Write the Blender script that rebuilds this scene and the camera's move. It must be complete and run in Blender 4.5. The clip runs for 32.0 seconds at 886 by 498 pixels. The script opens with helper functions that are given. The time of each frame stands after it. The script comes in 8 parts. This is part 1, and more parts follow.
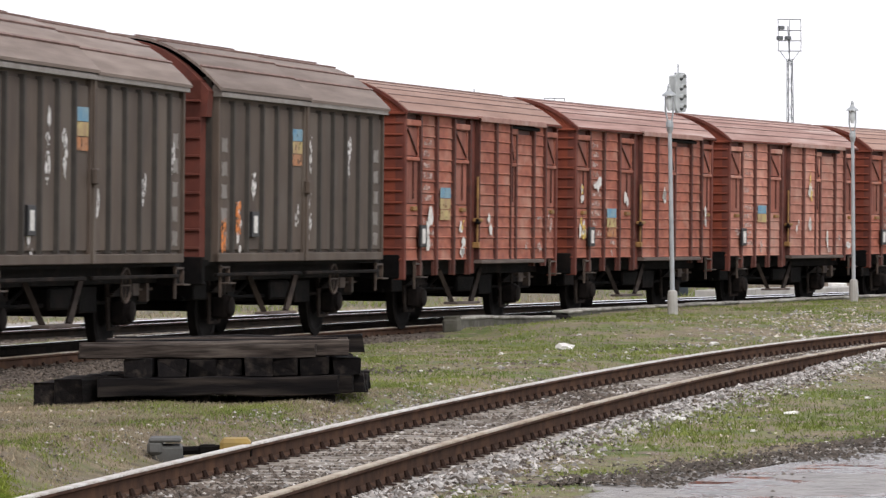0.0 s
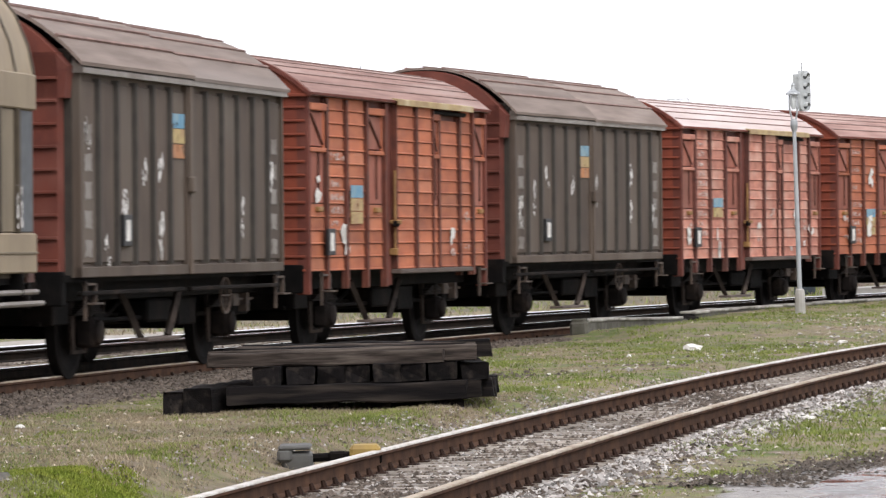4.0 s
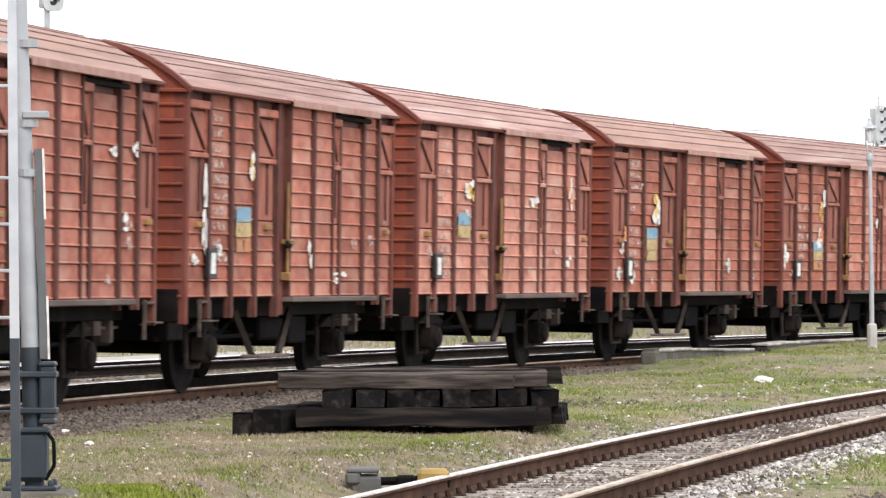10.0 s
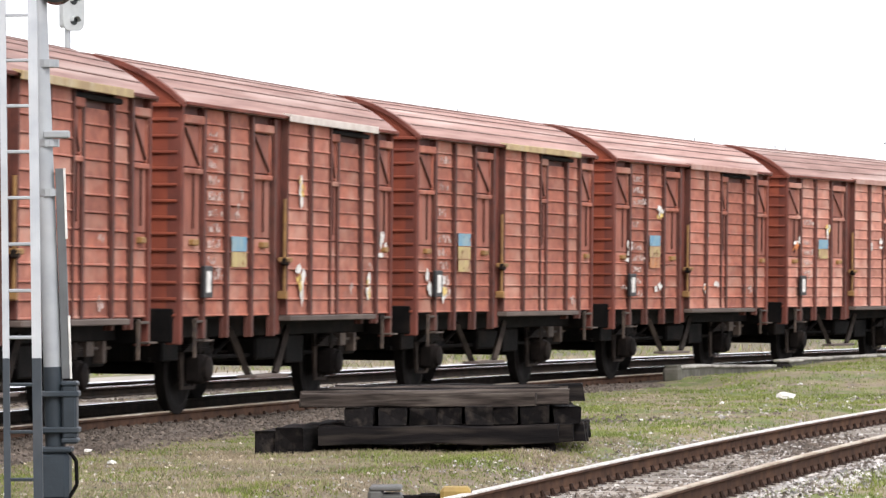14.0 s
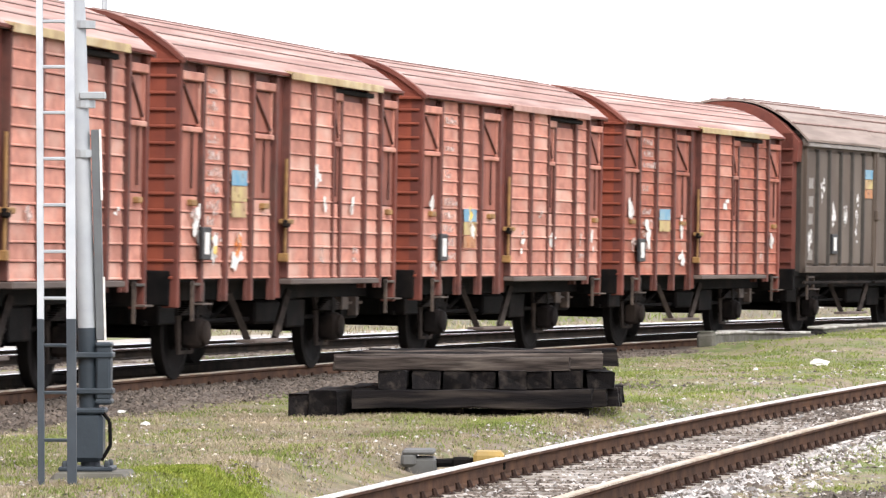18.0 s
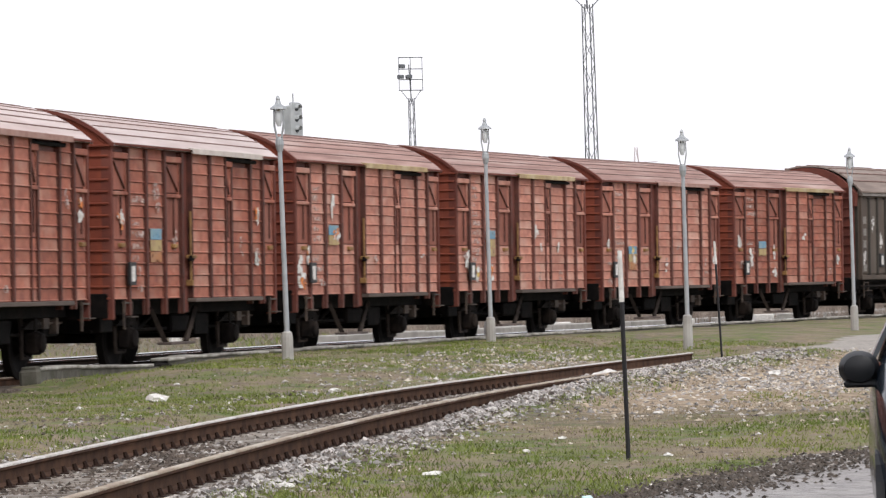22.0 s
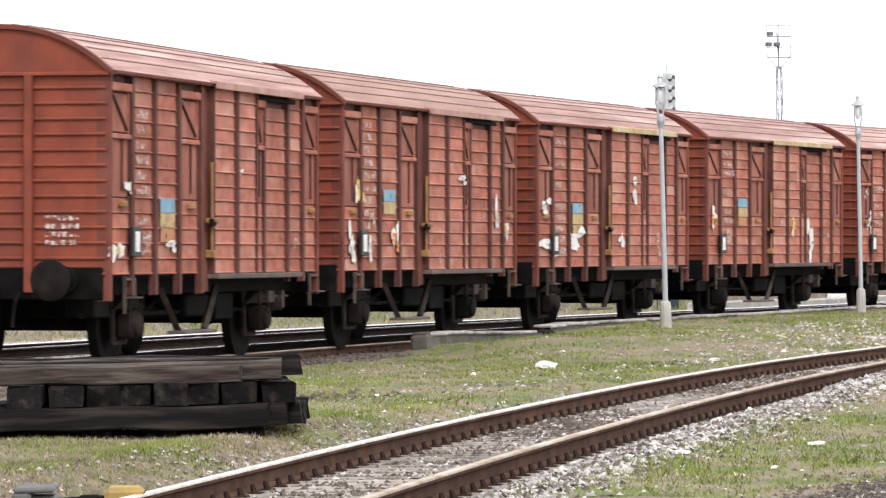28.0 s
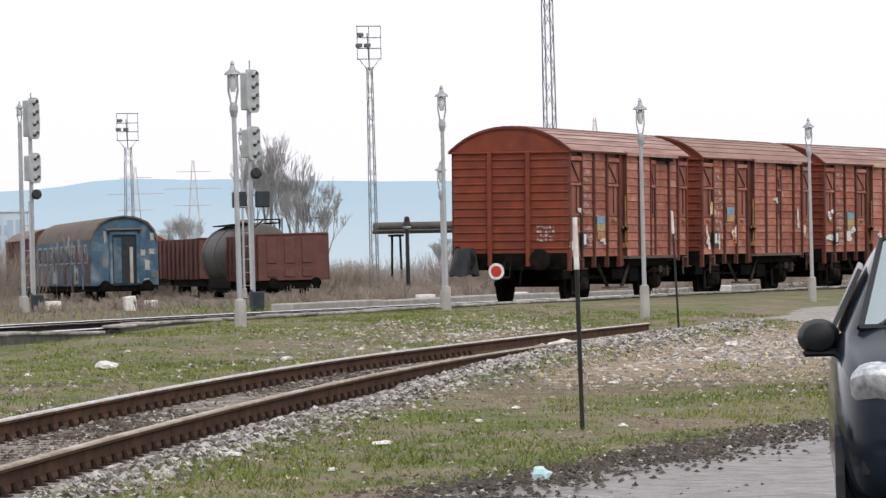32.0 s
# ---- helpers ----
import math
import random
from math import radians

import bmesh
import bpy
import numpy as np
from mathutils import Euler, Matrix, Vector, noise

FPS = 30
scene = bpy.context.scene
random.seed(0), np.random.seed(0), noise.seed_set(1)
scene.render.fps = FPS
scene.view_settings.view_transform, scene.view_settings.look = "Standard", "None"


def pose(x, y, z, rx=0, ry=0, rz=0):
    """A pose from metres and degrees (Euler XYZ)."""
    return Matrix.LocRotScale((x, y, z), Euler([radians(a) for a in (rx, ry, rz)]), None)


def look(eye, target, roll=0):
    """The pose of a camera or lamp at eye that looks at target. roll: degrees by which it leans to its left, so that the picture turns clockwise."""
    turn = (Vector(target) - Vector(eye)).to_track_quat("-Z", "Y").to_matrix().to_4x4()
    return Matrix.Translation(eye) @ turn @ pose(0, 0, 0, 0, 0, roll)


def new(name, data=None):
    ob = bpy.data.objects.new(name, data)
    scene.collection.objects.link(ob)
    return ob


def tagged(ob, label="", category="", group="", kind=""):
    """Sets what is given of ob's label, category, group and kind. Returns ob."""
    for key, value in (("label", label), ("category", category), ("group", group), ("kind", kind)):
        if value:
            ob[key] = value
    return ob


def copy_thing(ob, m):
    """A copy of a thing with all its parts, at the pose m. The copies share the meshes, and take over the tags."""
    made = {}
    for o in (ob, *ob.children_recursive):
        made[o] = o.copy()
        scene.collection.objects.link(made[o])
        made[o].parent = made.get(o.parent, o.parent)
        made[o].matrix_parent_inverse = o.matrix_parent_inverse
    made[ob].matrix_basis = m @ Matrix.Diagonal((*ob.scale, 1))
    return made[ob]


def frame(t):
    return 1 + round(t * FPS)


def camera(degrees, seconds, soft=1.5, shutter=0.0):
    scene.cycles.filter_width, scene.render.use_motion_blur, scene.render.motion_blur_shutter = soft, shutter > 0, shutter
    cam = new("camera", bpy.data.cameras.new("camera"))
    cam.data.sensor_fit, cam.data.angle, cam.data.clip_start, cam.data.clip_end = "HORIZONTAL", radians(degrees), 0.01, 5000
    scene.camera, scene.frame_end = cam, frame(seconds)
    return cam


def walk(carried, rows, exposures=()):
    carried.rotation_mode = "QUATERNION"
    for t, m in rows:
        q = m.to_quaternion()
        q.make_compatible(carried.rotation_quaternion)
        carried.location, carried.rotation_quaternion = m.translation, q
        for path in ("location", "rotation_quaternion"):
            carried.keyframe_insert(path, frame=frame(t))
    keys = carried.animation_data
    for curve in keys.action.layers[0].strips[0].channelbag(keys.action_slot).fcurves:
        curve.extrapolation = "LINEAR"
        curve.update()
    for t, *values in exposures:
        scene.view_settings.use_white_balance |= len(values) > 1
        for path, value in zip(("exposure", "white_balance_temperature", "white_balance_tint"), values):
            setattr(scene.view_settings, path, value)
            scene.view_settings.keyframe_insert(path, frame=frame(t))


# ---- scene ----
# ---- camera and walk ----
cam = camera(11.656, 32.0, 1.3, 0.25)
# seconds, eye x y z, heading, tilt and roll in degrees
PATH = [
    (0.0, 0.00, 0.00, 1.24, 2.025, 0.020, -0.42),
    (0.5, 0.00, 0.00, 1.24, 2.304, -0.092, -0.34),
    (1.0, 0.00, 0.00, 1.24, 1.948, -0.159, -0.74),
    (1.5, 0.00, 0.00, 1.24, 1.517, 0.038, -0.89),
    (2.0, 0.00, 0.00, 1.24, 1.276, 0.327, -0.90),
    (2.5, 0.00, 0.00, 1.24, 1.047, 0.516, -1.44),
    (3.0, 0.00, 0.00, 1.24, 0.819, 0.497, -1.23),
    (3.5, 0.00, 0.00, 1.24, 0.649, 0.095, -1.43),
    (5.5, 0.00, 0.00, 1.24, -0.497, 0.179, -0.79),
    (6.0, 0.00, 0.00, 1.24, -0.112, 0.360, -0.64),
    (6.5, 0.00, 0.00, 1.24, -0.411, 0.226, -0.43),
    (7.0, 0.00, 0.00, 1.24, -0.368, 0.017, -0.34),
    (7.5, 0.00, 0.00, 1.24, -0.389, -0.224, -0.00),
    (8.0, 0.00, 0.00, 1.24, -0.373, 0.097, -0.10),
    (8.5, 0.00, 0.00, 1.24, -0.174, 0.632, -0.18),
    (9.0, 0.00, 0.00, 1.24, 0.003, 0.583, -0.25),
    (9.5, 0.00, 0.00, 1.24, -0.538, 0.544, -0.32),
    (10.0, 0.00, 0.00, 1.24, -0.595, 0.450, -0.14),
    (10.5, 0.00, 0.00, 1.24, -0.493, 0.547, -0.25),
    (11.0, 0.00, 0.00, 1.24, -0.465, 0.672, -0.23),
    (11.5, 0.00, 0.00, 1.24, -0.414, 0.676, -0.17),
    (12.0, 0.00, 0.00, 1.24, -0.425, 0.690, -0.19),
    (12.5, 0.00, 0.00, 1.24, -0.771, 0.820, -0.00),
    (13.0, 0.00, 0.00, 1.24, -0.838, 0.954, 0.09),
    (13.5, 0.00, 0.00, 1.24, -0.900, 0.962, -0.31),
    (14.0, 0.00, 0.00, 1.24, -0.877, 0.686, -0.41),
    (14.5, 0.00, 0.00, 1.24, -0.956, 0.140, -0.10),
    (15.0, 0.00, 0.00, 1.24, -1.090, -0.096, 0.13),
    (15.5, 0.00, 0.00, 1.24, -1.482, -0.229, 0.02),
    (17.5, 0.00, 0.00, 1.24, -1.410, 0.482, -0.04),
    (18.0, 0.00, 0.00, 1.24, -1.338, 0.212, 0.04),
    (18.5, 0.00, 0.00, 1.24, -0.670, 0.535, -0.13),
    (19.0, 0.00, 0.00, 1.24, 0.392, 0.702, -0.08),
    (19.5, 0.00, 0.00, 1.24, 2.495, 0.614, -0.48),
    (20.0, 0.00, 0.00, 1.24, 3.309, 0.611, -0.33),
    (20.5, 0.00, 0.00, 1.24, 4.186, 0.654, -0.45),
    (21.0, 0.60, 5.70, 1.09, 5.476, 0.822, -1.31),
    (21.5, 1.00, 9.30, 0.96, 6.687, 0.696, -1.69),
    (22.0, 1.02, 9.60, 0.95, 6.990, 0.652, -1.75),
    (22.5, 0.90, 9.10, 0.98, 5.997, 0.783, -1.66),
    (23.0, 0.77, 8.40, 1.02, 4.892, 0.848, -1.22),
    (23.5, 0.67, 7.90, 1.05, 3.806, 0.956, -1.41),
    (24.0, 0.62, 7.60, 1.07, 3.091, 1.111, -1.31),
    (24.5, 0.59, 7.45, 1.08, 2.877, 0.999, -0.91),
    (25.0, 0.53, 7.10, 1.10, 2.162, 0.759, -0.73),
    (25.5, 0.50, 6.95, 1.11, 1.167, 1.053, -0.27),
    (27.5, 0.52, 7.10, 1.10, 1.962, 0.258, -1.07),
    (28.0, 0.52, 7.10, 1.10, 2.213, 0.254, -0.96),
    (28.5, 0.52, 7.10, 1.10, 2.280, 0.276, -1.18),
    (29.0, 0.55, 7.25, 1.09, 2.542, 0.184, -1.00),
    (29.5, 0.63, 7.70, 1.07, 3.516, 0.189, -1.18),
    (30.0, 0.71, 8.15, 1.04, 4.014, 0.186, -1.36),
    (30.5, 0.75, 8.35, 1.03, 4.436, 0.241, -1.36),
    (31.0, 0.84, 8.80, 1.00, 5.227, 0.257, -1.46),
    (31.5, 1.03, 9.65, 0.95, 6.734, 0.269, -1.25),
    (32.0, 1.14, 10.20, 0.92, 7.532, 0.244, -1.40),
]


def sight(x, y, z, pan, tilt, roll):
    a, b = radians(pan), radians(tilt)
    way = Vector((math.sin(a) * math.cos(b), math.cos(a) * math.cos(b), math.sin(b)))
    eye = Vector((x, y, z))
    return look(eye, eye + way, roll)


# the clip's camera brightens and darkens its picture
EXPOSURE = [(0.0, 0.2), (1.0, 0.5), (2.0, 0.45), (3.0, 0.5), (6.0, 0.5), (7.0, 0.65), (8.0, 0.8), (9.0, 0.85), (11.0, 0.9), (13.0, 0.9), (15.0, 0.8), (18.0, 1.2), (19.0, 1.05), (20.0, 0.85), (21.0, 0.5), (22.0, 0.15), (23.0, 0), (24.0, 0), (25.0, 0.2), (28.0, 0.8), (30.0, 0.5), (31.0, 0.2), (32.0, 0)]
walk(cam, [(t, sight(*row)) for t, *row in PATH], exposures=EXPOSURE)

# ---- sky and sun: bright overcast ----
SUN_EL, SUN_AZ = radians(42), radians(200)
world = bpy.data.worlds.new("world")
scene.world = world
world.use_nodes = True
wn, wl = world.node_tree.nodes, world.node_tree.links
sky = wn.new("ShaderNodeTexSky")
sky.sky_type, sky.sun_disc = "NISHITA", False
sky.sun_elevation, sky.sun_rotation = SUN_EL, SUN_AZ
sky.dust_density, sky.air_density = 4.0, 1.2
cloud = wn.new("ShaderNodeMix")
cloud.data_type = "RGBA"
cloud.inputs["Factor"].default_value = 0.85
cloud.inputs["B"].default_value = (11.6, 11.45, 12.2, 1)
wl.new(sky.outputs["Color"], cloud.inputs["A"])
wl.new(cloud.outputs["Result"], wn["Background"].inputs["Color"])
wn["Background"].inputs["Strength"].default_value = 0.1
sun = new("sun", bpy.data.lights.new("sun", "SUN"))
sun.data.energy, sun.data.angle, sun.data.color = 1.3, radians(20), (1.0, 0.97, 0.93)
sun.matrix_world = look((0, 0, 60), (-math.sin(SUN_AZ) * -20, 60 - 60 + 20 * 0.9, 60 - 19), 0)


# ---- materials ----
def material(name, base, other=None, scale=6.0, rough=0.8, metal=0.0, bump=0.3, bump_scale=40.0, random_tint=0.0,
             stain=None, stain_scale=1.5, stain_amount=0.5, stretch=(1, 1, 1), spread=(0.35, 0.65), spec=0.3, island=False, torn_edge=None):
    m = bpy.data.materials.new(name)
    m.use_nodes = True
    n, l = m.node_tree.nodes, m.node_tree.links
    p = n["Principled BSDF"]
    p.inputs["Roughness"].default_value, p.inputs["Metallic"].default_value = rough, metal
    p.inputs["Specular IOR Level"].default_value = spec
    co = n.new("ShaderNodeTexCoord")
    mp = n.new("ShaderNodeMapping")
    mp.inputs["Scale"].default_value = stretch
    l.new(co.outputs["Object"], mp.inputs["Vector"])
    offset = n.new("ShaderNodeObjectInfo")
    shift = n.new("ShaderNodeVectorMath")
    shift.operation = "MULTIPLY_ADD"
    shift.inputs[1].default_value = (17.0, 23.0, 31.0)
    l.new(offset.outputs["Random"], shift.inputs[0])
    l.new(mp.outputs["Vector"], shift.inputs[2])

    def noise_tex(s, detail, lo, hi):
        t = n.new("ShaderNodeTexNoise")
        t.inputs["Scale"].default_value, t.inputs["Detail"].default_value = s, detail
        l.new(shift.outputs["Vector"], t.inputs["Vector"])
        r = n.new("ShaderNodeMapRange")
        r.inputs["From Min"].default_value, r.inputs["From Max"].default_value = lo, hi
        l.new(t.outputs["Fac"], r.inputs["Value"])
        return t, r

    def mix(fac, a, b, blend="MIX"):
        x = n.new("ShaderNodeMix")
        x.data_type, x.blend_type = "RGBA", blend
        for sock, v in ((x.inputs["Factor"], fac), (x.inputs["A"], a), (x.inputs["B"], b)):
            if isinstance(v, (int, float)):
                sock.default_value = v
            elif isinstance(v, tuple):
                sock.default_value = (*v, 1)
            else:
                l.new(v, sock)
        return x.outputs["Result"]

    _, r1 = noise_tex(scale, 8, *spread)
    col = mix(r1.outputs["Result"], tuple(base), tuple(other or [c * 0.75 for c in base]))
    if stain:
        _, r2 = noise_tex(stain_scale, 6, 0.5, 0.72)
        f = n.new("ShaderNodeMath")
        f.operation = "MULTIPLY"
        f.inputs[1].default_value = stain_amount
        l.new(r2.outputs["Result"], f.inputs[0])
        col = mix(f.outputs["Value"], col, tuple(stain))
    if random_tint:
        v = n.new("ShaderNodeMapRange")
        v.inputs["To Min"].default_value, v.inputs["To Max"].default_value = 1 - random_tint, 1 + random_tint
        if island:
            g = n.new("ShaderNodeNewGeometry")
            l.new(g.outputs["Random Per Island"], v.inputs["Value"])
        else:
            l.new(offset.outputs["Random"], v.inputs["Value"])
        hs = n.new("ShaderNodeHueSaturation")
        l.new(v.outputs["Result"], hs.inputs["Value"])
        l.new(col, hs.inputs["Color"])
        col = hs.outputs["Color"]
    l.new(col, p.inputs["Base Color"])
    if torn_edge:
        # worn away in places
        s, lo, hi = torn_edge
        _, r3 = noise_tex(s, 5, lo, hi)
        l.new(r3.outputs["Result"], p.inputs["Alpha"])
    if bump:
        t, _ = noise_tex(bump_scale, 6, 0, 1)
        b = n.new("ShaderNodeBump")
        b.inputs["Strength"].default_value, b.inputs["Distance"].default_value = bump, 0.01
        l.new(t.outputs["Fac"], b.inputs["Height"])
        l.new(b.outputs["Normal"], p.inputs["Normal"])
    return m


def plain(name, base, rough=0.5, metal=0.0):
    return material(name, base, [c * 0.85 for c in base], 9, rough, metal, 0.1)


PAINTS = {
    "brick": material("red_wagon_paint", (0.365, 0.126, 0.08), (0.235, 0.077, 0.052), 7, 0.75, 0, 0.35, 30, 0.16, (0.43, 0.24, 0.18), 2.2, 0.7, (0.6, 1, 1)),
    "faded": material("faded_red_paint", (0.51, 0.23, 0.168), (0.36, 0.155, 0.115), 7, 0.8, 0, 0.35, 30, 0.16, (0.54, 0.36, 0.29), 2.2, 0.65, (0.6, 1, 1)),
    "door": material("sun_bleached_door_paint", (0.42, 0.16, 0.108), (0.29, 0.105, 0.073), 7, 0.78, 0, 0.35, 30, 0.14, (0.48, 0.28, 0.215), 2.2, 0.7, (0.6, 1, 1)),
    "orange": material("orange_red_paint", (0.41, 0.135, 0.066), (0.29, 0.092, 0.05), 5, 0.72, 0, 0.3, 30, 0.2, (0.45, 0.2, 0.12), 1.3, 0.45, (0.4, 1, 1)),
}
RIB = {
    "brick": material("rib_paint", (0.11, 0.036, 0.026), (0.065, 0.024, 0.019), 6, 0.7, 0, 0.3, 40, 0.15, (0.08, 0.04, 0.03), 2, 0.6),
    "faded": material("faded_rib_paint", (0.13, 0.046, 0.035), (0.08, 0.031, 0.025), 6, 0.75, 0, 0.3, 40, 0.15, (0.09, 0.05, 0.04), 2, 0.6),
    "orange": material("orange_rib_paint", (0.12, 0.037, 0.023), (0.075, 0.025, 0.018), 6, 0.7, 0, 0.3, 40, 0.15, (0.08, 0.04, 0.03), 2, 0.6),
}
END_RED = material("end_wall_paint", (0.225, 0.058, 0.033), (0.16, 0.043, 0.028), 3, 0.75, 0, 0.2, 30, 0.08, (0.13, 0.042, 0.032), 1.2, 0.6, spec=0.15)
CORNER = material("maroon_corner_post", (0.15, 0.047, 0.034), (0.1, 0.034, 0.027), 4, 0.75, 0, 0.2, 30, 0.12, (0.26, 0.1, 0.075), 2, 0.5, spec=0.15)
SEAM = material("dark_roof_seam", (0.25, 0.165, 0.14), (0.17, 0.11, 0.095), 4, 0.85, 0, 0.3)
FLAP = material("brown_red_flap", (0.3, 0.108, 0.075), (0.2, 0.072, 0.052), 5, 0.8, 0, 0.3, 30, 0.15, (0.33, 0.17, 0.13), 2, 0.5, (1, 1, 0.3))
ROOFS = {
    "pink": material("pink_roof_boards", (0.37, 0.24, 0.21), (0.25, 0.155, 0.135), 4, 0.9, 0, 0.4, 30, 0.15, (0.52, 0.42, 0.38), 1.4, 0.7, (0.15, 2.2, 2.2), spec=0.12),
    "rust": material("rusty_roof_sheet", (0.35, 0.22, 0.175), (0.26, 0.16, 0.125), 4, 0.85, 0, 0.4, 30, 0.15, (0.36, 0.26, 0.22), 1.2, 0.6, (0.15, 1.5, 1)),
    "pale": material("pale_roof_sheet", (0.56, 0.48, 0.46), (0.46, 0.38, 0.36), 4, 0.8, 0, 0.4, 30, 0.15, (0.36, 0.24, 0.21), 1.2, 0.6, (0.15, 1.5, 1)),
    "grey": material("weathered_grey_roof", (0.25, 0.2, 0.172), (0.17, 0.132, 0.112), 4, 0.85, 0, 0.4, 30, 0.15, (0.28, 0.24, 0.22), 1.2, 0.6, (0.15, 1.5, 1)),
}
GREY_SIDE = material("grey_brown_panel", (0.1, 0.075, 0.058), (0.068, 0.051, 0.041), 3, 0.75, 0, 0.2, 30, 0.12, (0.17, 0.145, 0.12), 1.5, 0.5, (1, 1, 0.4))
GREY_RIB = material("dark_panel_rib", (0.05, 0.043, 0.036), (0.035, 0.03, 0.026), 5, 0.75, 0, 0.2, 40, 0.1)
GREY_RAIL = material("dull_metal_rail", (0.26, 0.24, 0.22), (0.2, 0.18, 0.16), 5, 0.55, 0.3, 0.2, 40, 0.05, (0.12, 0.09, 0.07), 2, 0.5)
TAN = material("olive_tan_paint", (0.285, 0.23, 0.155), (0.23, 0.183, 0.125), 2.5, 0.65, 0, 0.15, 30, 0.06, (0.2, 0.155, 0.11), 1.2, 0.5, (1, 1, 0.5))
TAN_DARK = material("tan_panel_paint", (0.2, 0.165, 0.11), (0.16, 0.13, 0.09), 2.5, 0.7, 0, 0.15, 30, 0.08, (0.27, 0.225, 0.16), 1.2, 0.5, (1, 1, 0.5))
TAN_RIB = material("tan_rib", (0.075, 0.06, 0.042), None, 5, 0.7)
TAN_END = material("brown_end_wall", (0.125, 0.06, 0.045), (0.09, 0.045, 0.036), 3, 0.75, 0, 0.2, 30)
# grime and wheel colours also hold the shade under the wagons
UNDER = material("grimy_shaded_underframe", (0.008, 0.007, 0.0068), (0.004, 0.004, 0.004), 6, 0.75, 0, 0.4, 40, 0.2, (0.028, 0.02, 0.016), 2.5, 0.5, spec=0.06)
UNDER_BROWN = material("brown_shaded_grime", (0.015, 0.012, 0.011), (0.008, 0.007, 0.0065), 6, 0.8, 0, 0.4, 40, 0.2, (0.05, 0.036, 0.028), 2.5, 0.5, spec=0.06)
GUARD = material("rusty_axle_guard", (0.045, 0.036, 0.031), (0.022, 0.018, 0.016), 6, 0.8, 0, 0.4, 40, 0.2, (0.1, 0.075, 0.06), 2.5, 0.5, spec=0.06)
WHEEL = material("shaded_wheel_steel", (0.007, 0.0065, 0.0062), (0.013, 0.011, 0.01), 5, 0.8, 0.0, 0.2, 30, spec=0.06)
STEP = material("pale_step_iron", (0.1, 0.072, 0.056), (0.04, 0.031, 0.027), 7, 0.7, 0, 0.3, 40, 0.1)
YELLOW_IRON = material("ochre_lever_paint", (0.3, 0.17, 0.06), (0.2, 0.11, 0.045), 8, 0.7, 0, 0.3, 40, 0.1)
GUTTERS = {
    "yellow": material("yellowed_door_hood", (0.44, 0.34, 0.18), (0.32, 0.23, 0.13), 5, 0.8, 0, 0.3, 30, 0.05, (0.6, 0.55, 0.42), 2, 0.5),
    "pink": material("faded_door_hood", (0.4, 0.24, 0.2), (0.3, 0.17, 0.14), 5, 0.8, 0, 0.3, 30, 0.05, (0.45, 0.36, 0.32), 2, 0.5),
    "white": material("pale_door_hood", (0.6, 0.55, 0.5), (0.5, 0.44, 0.4), 5, 0.8, 0, 0.3, 30, 0.05, (0.4, 0.3, 0.26), 2, 0.5),
}
SILL = material("grey_sill_timber", (0.13, 0.1, 0.085), (0.08, 0.062, 0.055), 5, 0.85, 0, 0.3, 30, 0.1, None, 1, 0, (0.3, 1, 1))
WHITE_PAPER = material("peeling_white_paper", (0.75, 0.74, 0.71), (0.55, 0.53, 0.5), 14, 0.9, 0, 0.1, 30)
TORN_PAPER = material("torn_white_paper", (0.78, 0.77, 0.75), (0.6, 0.57, 0.55), 14, 0.9, 0, 0.1, 30, torn_edge=(12, 0.43, 0.52))
CHALK = material("faded_chalk_marks", (0.6, 0.5, 0.46), (0.5, 0.38, 0.34), 22, 0.9, 0, 0.1, 30, torn_edge=(13, 0.4, 0.66))
YELLOW_MARK = material("yellow_mark_paint", (0.72, 0.5, 0.08), (0.66, 0.5, 0.22), 10, 0.8, 0, 0.1, torn_edge=(12, 0.42, 0.52))
ORANGE_MARK = material("orange_mark_paint", (0.7, 0.2, 0.04), (0.6, 0.25, 0.1), 10, 0.8, 0, 0.1, torn_edge=(12, 0.42, 0.52))
GRAFFITI = material("washed_out_graffiti", (0.5, 0.47, 0.3), (0.42, 0.41, 0.36), 9, 0.8, 0, 0.1, torn_edge=(9, 0.42, 0.56))
BLUE_LABEL = material("blue_label", (0.13, 0.28, 0.4), (0.24, 0.34, 0.38), 5, 0.8, 0, 0.1, torn_edge=(9, 0.26, 0.38))
RUST_LABEL = material("orange_brown_label", (0.44, 0.19, 0.08), (0.36, 0.2, 0.12), 5, 0.8, 0, 0.1, torn_edge=(9, 0.3, 0.44))
OCHRE_LABEL = material("ochre_label", (0.46, 0.37, 0.17), (0.36, 0.24, 0.14), 5, 0.8, 0, 0.1, torn_edge=(9, 0.28, 0.42))
BLACK = material("black_paint", (0.02, 0.02, 0.022), None, 8, 0.5)
GREY_MARK = material("grey_blue_panel_paint", (0.12, 0.13, 0.14), None, 8, 0.8)
RAIL_SIDE = material("rusty_rail_side", (0.085, 0.048, 0.032), (0.05, 0.03, 0.021), 5, 0.9, 0, 0.4, 30, 0.1, (0.13, 0.07, 0.042), 3, 0.5, spec=0.06)
# black side colour paints the shade on the rails beyond
SHADED_RAIL = material("shaded_black_rail_side", (0.014, 0.012, 0.011), (0.03, 0.023, 0.018), 4, 0.8, 0, 0.3, 30, 0.1, spec=0.06)
RAIL_TOP = material("polished_rail_head", (0.93, 0.93, 0.94), (0.82, 0.82, 0.82), 4, 0.14, 0.95, 0.02)
RAIL_DULL = material("dull_rail_head", (0.68, 0.66, 0.62), (0.46, 0.41, 0.35), 5, 0.45, 0.6, 0.1)
